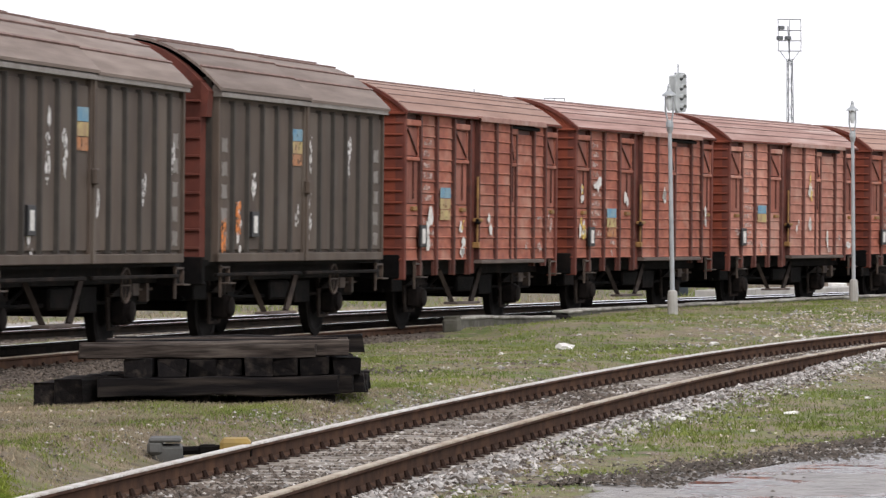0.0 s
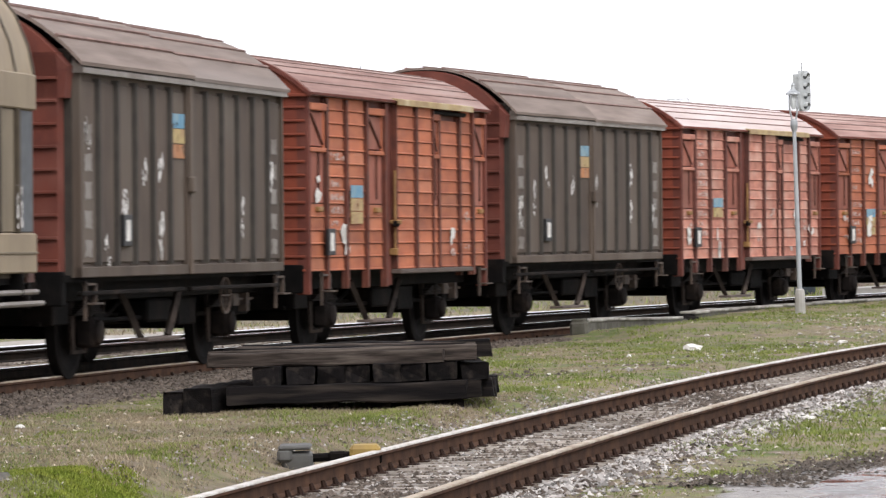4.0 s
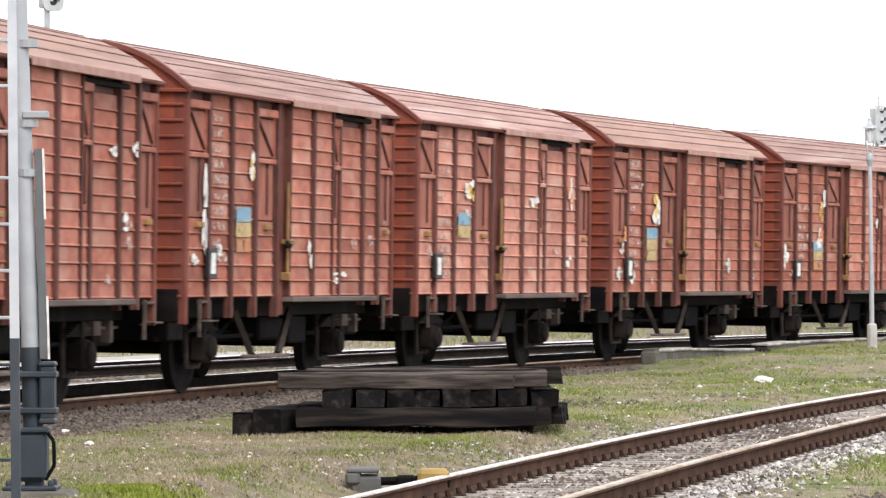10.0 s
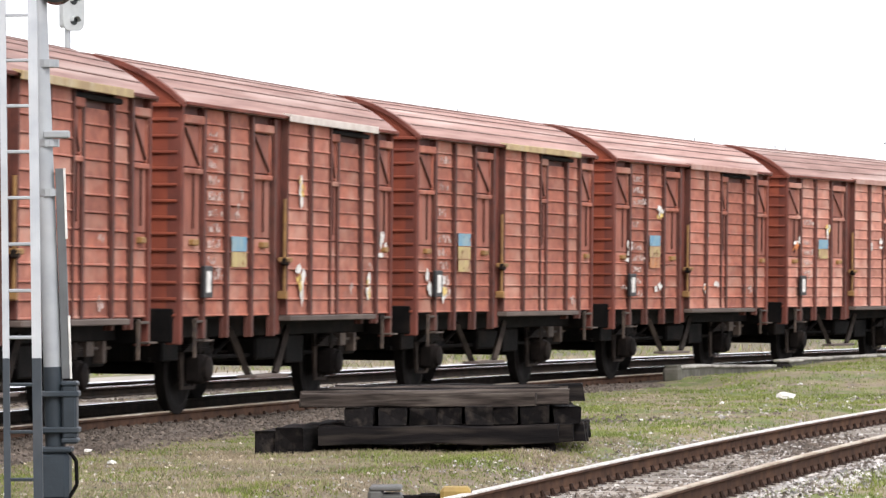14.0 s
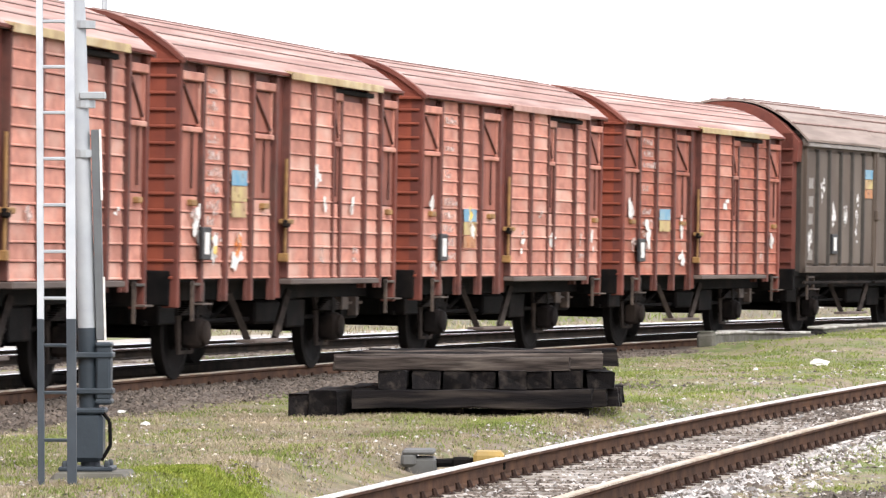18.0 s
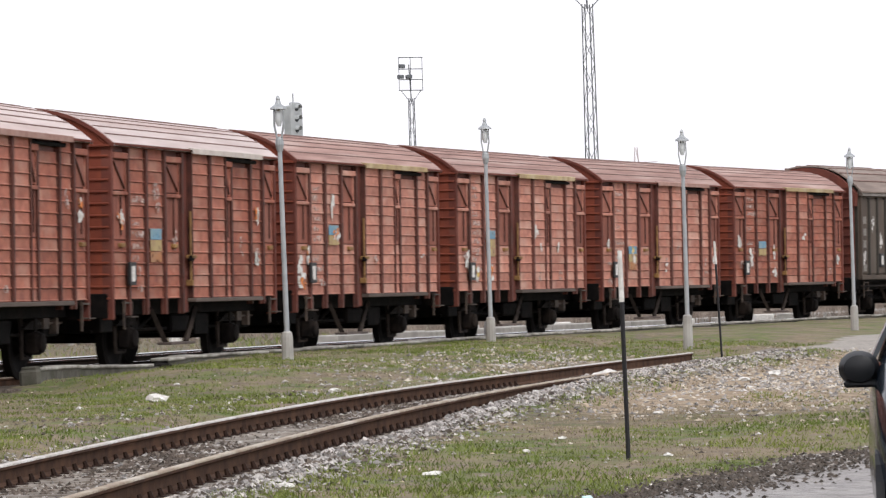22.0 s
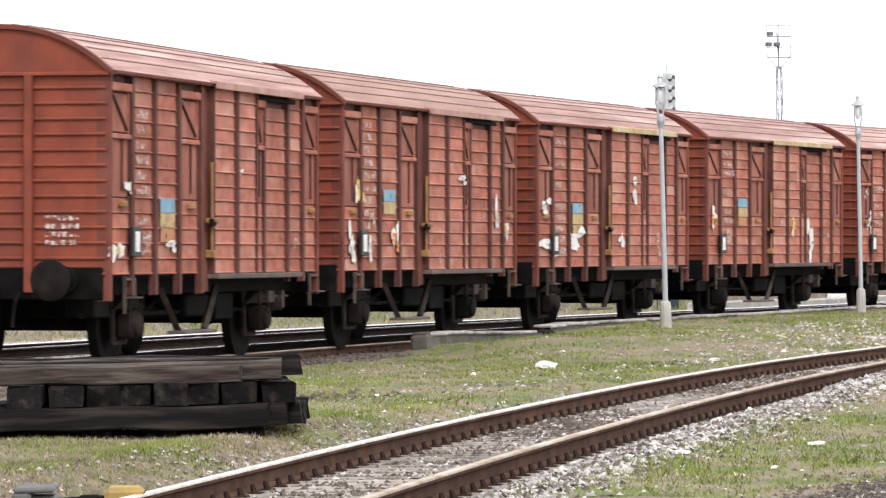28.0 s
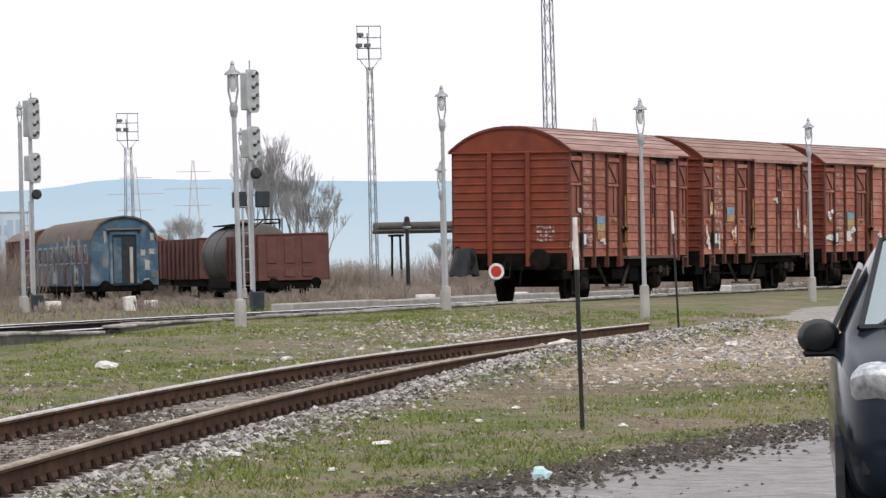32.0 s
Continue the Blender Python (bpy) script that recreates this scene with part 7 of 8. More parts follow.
def old_boxcar(m, mat, roof, L=10.0, label="old red boxcar standing in the far siding"):
    t = thing("standing_boxcar", label, "goods wagon", "standing goods wagons", m=m)
    part("body", Geo().box(-1.4, 1.4, 0.05, L, 1.1, 3.3, 0.02), mat, t)
    for r in range(10):
        part("end_board", Geo().box(-1.38, 1.38, 0.0, 0.06, 1.12 + 0.217 * r, 1.12 + 0.217 * r + 0.2, 0.012), mat, t)
    arch = arc_roof(3.3, 3.85, 1.48, 14)
    g = Geo().prism(arch, -0.06, L + 0.06)
    g.v = [(y, x, z) for x, y, z in g.v]
    part("roof", g, roof, t)
    e = Geo().prism(arch[:15], 0.0, 0.06)
    e.v = [(y, x, z) for x, y, z in e.v]
    part("gable", e, mat, t)
    for k in range(7):
        y = 0.2 + k * (L - 0.4) / 6
        part("side_post", Geo().box(-1.46, -1.4, y - 0.05, y + 0.05, 1.1, 3.3, 0.01), mat, t)
        part("side_post", Geo().box(1.4, 1.46, y - 0.05, y + 0.05, 1.1, 3.3, 0.01), mat, t)
    simple_gear(t, L)


old_boxcar(pose(9.9, 216.5, -0.6, 0, 0, 3.4), GONDOLA, ROOFS["grey"], label="dull brown boxcar coupled behind the derelict coach")
old_boxcar(pose(-5.1, 236.0, -0.6, 0, 0, -2.0), END_RED, END_RED)
old_boxcar(pose(-4.2, 248.0, -0.6, 0, 0, -2.0), GONDOLA, ROOFS["rust"])
old_boxcar(pose(-3.4, 260.0, -0.6, 0, 0, -2.0), COACH_WHITE, ROOFS["grey"], label="whitewashed boxcar standing in the far siding")


def hopper(m, paint=None, label="pale green hopper wagon with ribbed sloping sides"):
    paint = paint or HOPPER
    t = thing("hopper_wagon", label, "hopper wagon", "standing goods wagons", m=m)
    prof = [(-1.0, 1.2), (-1.45, 1.9), (-1.45, 3.2), (-1.1, 3.65), (-0.5, 3.85), (0.5, 3.85), (1.1, 3.65), (1.45, 3.2), (1.45, 1.9), (1.0, 1.2)]
    g = Geo().prism(prof, 0, 12)
    g.v = [(y, x, z) for x, y, z in g.v]
    part("body", g, paint, t)
    for k in range(6):
        g = Geo().prism([(x * 1.02, z + 0.02) for x, z in prof], 0.3 + k * 2.2, 0.55 + k * 2.2)
        g.v = [(y, x, z) for x, y, z in g.v]
        part("rib", g, paint if paint is COACH_WHITE else UNDER_BROWN, t)
    part("hatch_walk", Geo().box(-0.3, 0.3, 0.2, 11.8, 3.88, 3.95, 0.01), UNDER, t)
    simple_gear(t, 12)


old_boxcar(pose(17.0, 262.0, -0.55, 0, 0, 4.0), END_RED, ROOFS["rust"], label="rusty orange-red boxcar beyond the derelict coach")
for y in (188.0, 201.5, 215.0):
    hopper(pose(-11.95 + 0.042 * (y - 188), y, -0.45, 0, 0, -2.4))
hopper(pose(-9.95, 232.0, -0.5, 0, 0, -2.4), COACH_WHITE, "whitewashed hopper wagon at the end of the row")


# ---- low things beyond the line ----
def marker_block(x, y, w, h, lean=0.0, label="white painted concrete marker stone"):
    solid("marker_stone", Geo().box(-w / 2, w / 2, -0.15, 0.15, -0.15, h, 0.03), WHITE_PAPER, label, "marker stone", "marker stones", m=pose(x, y, -0.2, 0, lean, 10))


marker_block(7.3, 158.0, 0.5, 0.3)
marker_block(9.0, 142.5, 0.36, 0.48, -5, "leaning white concrete marker stone")
marker_block(10.1, 150.0, 0.4, 0.3)
marker_block(-1.95, 138.7, 0.42, 0.3)
marker_block(23.3, 134.0, 0.5, 0.35)
marker_block(20.0, 136.0, 0.45, 0.35)
marker_block(16.2, 128.0, 0.5, 0.4)
marker_block(26.0, 136.0, 0.6, 0.4)


def short_post(x, y, h, label):
    t = thing("lamp_standard", label, "lamp post", m=pose(x, y, -0.2))
    part("column", Geo().tube((0, 0, 0), (0, 0, h - 0.5), 0.1, 0.085, 10), BLACK, t)
    part("shade", Geo().lathe([(h - 0.5, 0.12), (h - 0.42, 0.24), (h - 0.36, 0.22), (h - 0.25, 0.14), (h - 0.05, 0.12), (h, 0.05)], "Z", 14), BLACK, t)
    part("globe", Geo().lathe([(h - 0.56, 0.1), (h - 0.5, 0.19), (h - 0.43, 0.2)], "Z", 14), LAMP_GLASS, t)


short_post(25.6, 207.6, 3.5, "old dark lamp standard with bell-shaped head")
short_post(-6.5, 222.0, 5.8, "tall dark lamp standard with bell-shaped head")


def horn_pole(x, y, h):
    t = thing("loudspeaker_pole", "weathered pole carrying two horn loudspeakers", "loudspeaker", m=pose(x, y, -0.25))
    part("column", Geo().tube((0, 0, 0), (0, 0, h), 0.085, 0.065, 10), TANK_GREY, t)
    for sx in (-1, 1):
        part("horn", Geo().lathe([(0.02, 0.05), (0.12, 0.07), (0.24, 0.17), (0.26, 0.18), (0.25, 0.13)], "X", 16, (0, 0, 0)), GALV, t, "grey horn loudspeaker", True, pose(0.02 * sx, -0.05, h - 0.6, 0, 0, 0 if sx > 0 else 180))


horn_pole(-6.75, 158.8, 6.6)


def pipe_bridge():
    t = thing("pipe_bridge", "grey pipeline carried on slim steel trestles", "pipeline")
    part("pipe", Geo().tube((36, 310.3, 3.9), (60, 300, 3.7), 0.26, n=12).tube((36, 311, 3.5), (60, 300.7, 3.3), 0.15, n=10), TANK_GREY, t)
    for k in range(4):
        x = 37.5 + 7 * k
        y = 318 - 18 * (x - 18) / 42
        tr = part("trestle", Geo().box(x - 0.5, x + 0.5, y - 0.1, y + 0.8, 3.15, 3.3, 0.02), UNDER_BROWN, t)
        for q in (-0.35, 0.35):
            part("trestle_leg", Geo().tube((x + q, y + 0.3, -0.3), (x + q * 0.8, y + 0.3, 3.2), 0.09, n=6), UNDER_BROWN, tr)


pipe_bridge()

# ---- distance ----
# glowing backdrop, its blue stands for the haze of distance
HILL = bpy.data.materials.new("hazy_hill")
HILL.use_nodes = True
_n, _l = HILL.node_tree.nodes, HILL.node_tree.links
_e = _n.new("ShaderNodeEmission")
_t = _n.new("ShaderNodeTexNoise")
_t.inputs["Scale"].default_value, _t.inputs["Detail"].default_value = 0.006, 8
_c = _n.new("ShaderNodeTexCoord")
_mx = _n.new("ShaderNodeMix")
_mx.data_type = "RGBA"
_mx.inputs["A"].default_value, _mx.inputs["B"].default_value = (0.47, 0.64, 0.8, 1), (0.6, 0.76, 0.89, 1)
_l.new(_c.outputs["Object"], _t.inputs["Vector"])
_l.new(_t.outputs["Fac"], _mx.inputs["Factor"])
# haze painted into the glow: paler towards the plain
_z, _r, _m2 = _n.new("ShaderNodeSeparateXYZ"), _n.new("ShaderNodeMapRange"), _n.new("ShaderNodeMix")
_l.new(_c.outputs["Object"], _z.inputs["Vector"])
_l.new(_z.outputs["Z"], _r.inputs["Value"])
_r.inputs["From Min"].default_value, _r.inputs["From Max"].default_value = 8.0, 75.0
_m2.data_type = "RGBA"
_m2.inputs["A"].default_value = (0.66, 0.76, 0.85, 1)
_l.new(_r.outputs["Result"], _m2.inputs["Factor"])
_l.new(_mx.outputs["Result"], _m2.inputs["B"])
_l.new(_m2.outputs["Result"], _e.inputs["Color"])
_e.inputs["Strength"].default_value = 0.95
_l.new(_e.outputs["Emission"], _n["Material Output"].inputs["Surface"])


def hills():
    xs = np.linspace(-1800, 2600, 160)
    v, f = [], []
    for i, x in enumerate(xs):
        h = 70 + 16 * noise.noise((x * 0.0021, 0, 3)) + 4 * noise.noise((x * 0.012, 0, 7)) - 14 * ease(-x, -60, 260) + 6 * ease(x, 100, 260) + 1.0 * noise.noise((x * 0.05, 1, 7))
        v += [(x, 3600, -20), (x, 3640, h * 0.5), (x, 3720, h)]
    for i in range(len(xs) - 1):
        for r in range(2):
            a = i * 3 + r
            f.append((a, a + 3, a + 4, a + 1))
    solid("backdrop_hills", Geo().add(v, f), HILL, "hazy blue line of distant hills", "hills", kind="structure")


hills()
# wall and window colours carry the blue haze of distance
HAZED_WALL = material("hazed_plant_wall", (0.56, 0.64, 0.71), (0.5, 0.58, 0.66), 0.05, 0.8, 0, 0)
HAZED_BAND = material("hazed_window_band", (0.42, 0.52, 0.61), (0.36, 0.46, 0.55), 0.05, 0.6, 0, 0)


def plant_building(x, y, w, d, h, bands, seed):
    rnd = random.Random(seed)
    t = thing("plant_building", "concrete plant building, paled by haze in its colour", "building", "distant plant", m=pose(x, y, -0.5, 0, 0, -4))
    part("wall", Geo().box(-w / 2, w / 2, 0, d, 0, h, 0.05), HAZED_WALL, t)
    part("roof", Geo().box(-w / 2 - 0.3, w / 2 + 0.3, -0.3, d + 0.3, h, h + 0.5, 0.05), HAZED_WALL, t)
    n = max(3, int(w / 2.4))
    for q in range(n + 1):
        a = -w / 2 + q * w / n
        part("pilaster", Geo().box(a - 0.22, a + 0.22, -0.35, 0.0, 0, h - 0.2), HAZED_WALL, t)
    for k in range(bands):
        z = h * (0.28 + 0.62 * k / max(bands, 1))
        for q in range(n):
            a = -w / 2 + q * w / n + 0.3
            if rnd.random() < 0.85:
                part("window", Geo().box(a, a + w / n - 0.6, -0.12, 0.05, z, z + 0.13 * h), HAZED_BAND, t)
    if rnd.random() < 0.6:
        part("roof_duct", Geo().tube((-w * 0.2, d * 0.4, h + 0.4), (-w * 0.2, d * 0.4, h + 2.6), 0.35, n=8), HAZED_BAND, t)
    part("stair_bay", Geo().box(w * 0.1, w * 0.1 + 3, -0.3, 0.05, h * 0.25, h * 0.9), HAZED_BAND, t)


plant_building(-30, 902, 15, 12, 15.2, 2, 1)
plant_building(-15, 918, 20, 14, 20.0, 4, 2)
plant_building(-2.5, 930, 5, 12, 14.0, 3, 3)
plant_building(6.5, 942, 12, 12, 16.0, 3, 4)
plant_building(19, 944, 9, 12, 15.0, 3, 5)
plant_building(29.5, 940, 10, 12, 15.4, 3, 6)
plant_building(-47, 905, 14, 12, 11.0, 2, 7)


# steel colour paled to stand for haze
PYLON = material("hazed_pinkish_steel", (0.55, 0.47, 0.48), (0.48, 0.42, 0.43), 0.5, 0.7, 0, 0)


def pylon(x, y, h):
    t = thing("power_pylon", "far steel lattice power pylon", "pylon", "far pylons", m=pose(x, y, -0.3))
    for sx in (-1, 1):
        for sy in (-1, 1):
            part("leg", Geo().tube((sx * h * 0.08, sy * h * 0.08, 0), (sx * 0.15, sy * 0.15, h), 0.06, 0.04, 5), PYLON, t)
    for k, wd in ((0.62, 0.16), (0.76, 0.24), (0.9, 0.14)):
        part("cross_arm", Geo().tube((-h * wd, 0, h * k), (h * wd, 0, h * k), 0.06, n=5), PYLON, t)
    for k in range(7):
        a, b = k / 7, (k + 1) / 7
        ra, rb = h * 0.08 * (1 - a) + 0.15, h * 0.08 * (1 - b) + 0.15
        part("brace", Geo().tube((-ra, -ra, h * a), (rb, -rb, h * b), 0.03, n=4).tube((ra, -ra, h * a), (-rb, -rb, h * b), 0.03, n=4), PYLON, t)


pylon(10.0, 700, 19)
pylon(47.0, 760, 20)
pylon(60.0, 800, 22)
pylon(104.0, 620, 22)
pylon(141.0, 640, 18)

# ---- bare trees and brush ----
# distance haze is mixed into the bark and twig colours
BARK = material("hazed_grey_bark", (0.29, 0.28, 0.275), (0.22, 0.21, 0.205), 6, 0.9, 0, 0.4, 30)
TWIG = material("hazed_bare_twigs", (0.42, 0.415, 0.415), (0.34, 0.335, 0.33), 3, 0.9, 0, 0, 30, 0.2, None, 1, 0, (1, 1, 1), (0.35, 0.65), 0.2, True)
BRUSH = material("dry_brush_twigs", (0.36, 0.305, 0.26), (0.26, 0.215, 0.185), 0.5, 0.95, 0, 0, 30, 0.25, None, 1, 0, (1, 1, 1), (0.35, 0.65), 0.1, True)


def twig(g, a, b, r0, r1):
    """A three-sided thin stick."""
    d = b - a
    s = d.orthogonal().normalized()
    q = d.cross(s).normalized()
    k = len(g.v)
    for p, r in ((a, r0), (b, r1)):
        for t in (0, 2.094, 4.189):
            g.v.append(tuple(p + s * (r * math.cos(t)) + q * (r * math.sin(t))))
    g.f += [(k, k + 1, k + 4, k + 3), (k + 1, k + 2, k + 5, k + 4), (k + 2, k, k + 3, k + 5)]


def bare_tree(x, y, h, spread, seed, twigs=0.02):
    rnd = random.Random(seed)
    t = thing("bare_tree", "leafless tree with fine upright twigs, paled by painted haze", "tree", "bare trees", m=pose(x, y, -0.4))
    trunk, crown = Geo(), Geo()

    def grow(a, way, length, r, level):
        b = a + way * length
        if level < 2:
            trunk.tube(a, b, r, r * 0.7, 7)
        else:
            twig(crown, a, b, max(r, twigs), max(r * 0.6, twigs * 0.55))
        if level >= 6:
            return
        for _ in range((3, 3, 4, 3, 3, 3)[level]):
            side = Vector((rnd.gauss(0, 1), rnd.gauss(0, 1), rnd.gauss(0, 0.3)))
            w = (way * 1.0 + side.normalized() * spread * rnd.uniform(0.35, 0.8) + Vector((0, 0, 0.25))).normalized()
            grow(a.lerp(b, rnd.uniform(0.55, 1.0)), w, length * rnd.uniform(0.55, 0.8), r * 0.55, level + 1)

    for _ in range(3):
        grow(Vector((rnd.uniform(-0.6, 0.6), rnd.uniform(-0.6, 0.6), 0)), Vector((rnd.uniform(-0.25, 0.25), rnd.uniform(-0.2, 0.2), 1)).normalized(), h * 0.33, h * 0.011, 0)
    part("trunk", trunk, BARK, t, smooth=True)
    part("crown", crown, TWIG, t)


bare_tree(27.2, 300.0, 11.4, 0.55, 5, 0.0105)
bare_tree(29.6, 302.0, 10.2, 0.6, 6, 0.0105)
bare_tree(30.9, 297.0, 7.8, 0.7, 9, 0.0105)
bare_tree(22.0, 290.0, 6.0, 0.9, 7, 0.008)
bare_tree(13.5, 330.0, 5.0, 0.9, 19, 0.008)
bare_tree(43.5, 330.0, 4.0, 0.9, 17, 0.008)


def brush():
    """Dry scrub along the far side of the yard."""
    rnd = random.Random(8)
    g = Geo()
    for _ in range(3600):
        y = rnd.uniform(138, 290)
        x = y * math.tan(radians(rnd.uniform(-4.5, 14))) + rnd.uniform(-1, 1)
        n = noise.noise((x * 0.05, y * 0.03, 2))
        if n < -0.25:
            continue
        hh = (0.3 + 0.7 * max(n + 0.25, 0)) * rnd.uniform(0.6, 1.3)
        if -2 < x - 9 < 10 and 150 < y < 215:
            hh *= 0.6
        base = Vector((x, y, -0.25))
        for k in range(9):
            w = Vector((rnd.gauss(0, 0.4), rnd.gauss(0, 0.4), 1)).normalized()
            b = base + w * hh * rnd.uniform(0.5, 0.8)
            twig(g, base, b, 0.012, 0.007)
            for q in range(3):
                w2 = (w + Vector((rnd.gauss(0, 0.5), rnd.gauss(0, 0.5), 0.3))).normalized()
                twig(g, base.lerp(b, rnd.uniform(0.4, 1)), b + w2 * hh * rnd.uniform(0.2, 0.45), 0.008, 0.005)
    solid("scrub", g.mesh("scrub", BRUSH), None, "dry brown leafless scrub beyond the tracks", "scrub", kind="stuff")
    g = Geo()
    for cx, cy, n, hh in ((4.6, 196.0, 420, 2.7), (6.2, 199.0, 300, 2.2), (3.2, 199.0, 240, 2.0), (40.0, 240.0, 500, 2.0), (33.0, 238.0, 400, 1.8), (46, 250, 400, 2.2), (26, 240, 300, 1.6)):
        for _ in range(n):
            base = Vector((cx + rnd.gauss(0, 1.2), cy + rnd.gauss(0, 1.2), -0.3))
            w = Vector((rnd.gauss(0, 0.35), rnd.gauss(0, 0.35), 1)).normalized()
            b = base + w * hh * rnd.uniform(0.5, 1.0)
            twig(g, base, b, 0.012, 0.006)
            for q in range(2):
                w2 = (w + Vector((rnd.gauss(0, 0.6), rnd.gauss(0, 0.6), 0.2))).normalized()
                twig(g, base.lerp(b, rnd.uniform(0.4, 1)), b + w2 * hh * 0.25, 0.008, 0.005)
    solid("thicket", g.mesh("thicket", BRUSH), None, "tall dry thicket between standing wagons", "scrub", kind="stuff")


brush()


def far_scrub():
    """A loose belt of tall bare scrub between the sidings and the hills."""
    rnd = random.Random(31)
    g = Geo()
    for _ in range(900):
        y = rnd.uniform(300, 430)
        x = y * math.tan(radians(rnd.uniform(-3.5, 14)))
        n = noise.noise((x * 0.04, y * 0.01, 5))
        hh = (1.6 + 2.2 * max(n + 0.1, 0)) * rnd.uniform(0.6, 1.2)
        for k in range(7):
            base = Vector((x + rnd.gauss(0, 0.8), y + rnd.gauss(0, 0.8), -0.3))
            w = Vector((rnd.gauss(0, 0.25), rnd.gauss(0, 0.25), 1)).normalized()
            b = base + w * hh * rnd.uniform(0.6, 1.0)
            twig(g, base, b, 0.02, 0.01)
            for q in range(4):
                w2 = (w + Vector((rnd.gauss(0, 0.6), rnd.gauss(0, 0.6), 0.3))).normalized()
                a = base.lerp(b, rnd.uniform(0.3, 1))
                twig(g, a, a + w2 * hh * rnd.uniform(0.2, 0.4), 0.012, 0.007)
    solid("far_scrub", g.mesh("far_scrub", TWIG), None, "belt of bare scrub before the hills, paled by painted haze", "scrub", kind="stuff")


far_scrub()


# ---- the parked car ----
CAR_PAINT = material("dark_slate_blue_car_paint", (0.014, 0.02, 0.03), (0.011, 0.017, 0.025), 2, 0.12, 0.0, 0, 30, 0.0, None, 1, 0, (1, 1, 1), (0.35, 0.65), 0.12)
CAR_GLASS = material("windscreen_glass", (0.3, 0.36, 0.38), (0.26, 0.32, 0.34), 1, 0.08, 0.0, 0, 30, 0, None, 1, 0, (1, 1, 1), (0.35, 0.65), 0.8)
BLACK_PLASTIC = material("black_plastic", (0.012, 0.014, 0.017), None, 6, 0.4, 0, 0.05)
HEADLAMP = material("clear_headlamp", (0.8, 0.82, 0.84), (0.4, 0.43, 0.46), 5, 0.06, 0.5, 0.05)
RUBBER = material("tyre_rubber", (0.02, 0.02, 0.021), None, 6, 0.85)


def small_car(m):
    """Length along y, its front at y = 0 towards the viewer, ground at z = 0."""
    t = thing("small_hatchback", "dark slate-blue small hatchback parked on the muddy yard", "car", m=m)
    stations = [  # y, half width at the waist, sill, waist, roof, half width at the roof
        (0.0, 0.55, 0.38, 0.62, 0.66, 0.45), (0.1, 0.68, 0.28, 0.72, 0.76, 0.55), (0.3, 0.75, 0.22, 0.82, 0.86, 0.62), (0.6, 0.79, 0.2, 0.9, 0.95, 0.66), (0.95, 0.8, 0.2, 0.96, 1.02, 0.68),
        (1.25, 0.81, 0.2, 0.98, 1.2, 0.62), (1.6, 0.815, 0.2, 1.0, 1.4, 0.57), (2.1, 0.815, 0.2, 1.0, 1.47, 0.56), (2.7, 0.81, 0.2, 1.0, 1.45, 0.56), (3.1, 0.8, 0.22, 1.0, 1.36, 0.55), (3.35, 0.77, 0.28, 0.98, 1.15, 0.55), (3.45, 0.7, 0.35, 0.9, 0.95, 0.5)]
    v, f = [], []
    n = 0
    for y, hw, z0, zw, zr, rw in stations:
        half = [(hw * 0.82, z0), (hw * 0.97, z0 + 0.06), (hw * 1.0, z0 + (zw - z0) * 0.4), (hw * 0.99, z0 + (zw - z0) * 0.75), (hw * 0.95, zw), (rw + (hw * 0.95 - rw) * 0.45, zw + (zr - zw) * 0.55), (rw, zr - 0.04), (rw * 0.85, zr - 0.01), (rw * 0.4, zr + 0.015)]
        ring = [(x, y, z) for x, z in half] + [(-x, y, z) for x, z in reversed(half)]
        n = len(ring)
        v += ring
    for k in range(len(stations) - 1):
        for i in range(n):
            j = (i + 1) % n
            f.append((k * n + i, k * n + j, (k + 1) * n + j, (k + 1) * n + i))
    f += [tuple(range(n - 1, -1, -1)), tuple(range((len(stations) - 1) * n, len(stations) * n))]
    body = part("body", Geo().add(v, f), CAR_PAINT, t, smooth=True)
    smoothing = body.modifiers.new("rounding", "SUBSURF")
    smoothing.levels = smoothing.render_levels = 2
    # windscreen and side glass, a little proud of the shell
    part("windscreen", Geo().add([(-0.64, 0.985, 1.035), (0.64, 0.985, 1.035), (0.53, 1.62, 1.425), (-0.53, 1.62, 1.425), (-0.64, 1.0, 1.02), (0.64, 1.0, 1.02), (0.53, 1.65, 1.4), (-0.53, 1.65, 1.4)],
                                 [(0, 1, 2, 3), (4, 7, 6, 5), (0, 4, 5, 1), (1, 5, 6, 2), (2, 6, 7, 3), (3, 7, 4, 0)]), CAR_GLASS, t, "pale reflecting windscreen")
    part("screen_seal", Geo().tube((-0.66, 0.975, 1.03), (-0.545, 1.63, 1.43), 0.014, n=6).tube((0.66, 0.975, 1.03), (0.545, 1.63, 1.43), 0.014, n=6).tube((-0.66, 0.975, 1.03), (0.66, 0.975, 1.03), 0.02, n=6).tube((-0.545, 1.63, 1.43), (0.545, 1.63, 1.43), 0.012, n=6), BLACK_PLASTIC, t)
    part("wiper", Geo().tube((-0.55, 0.97, 1.05), (0.1, 1.0, 1.075), 0.013, n=6).tube((0.0, 0.97, 1.05), (0.55, 1.0, 1.07), 0.013, n=6), BLACK_PLASTIC, t)
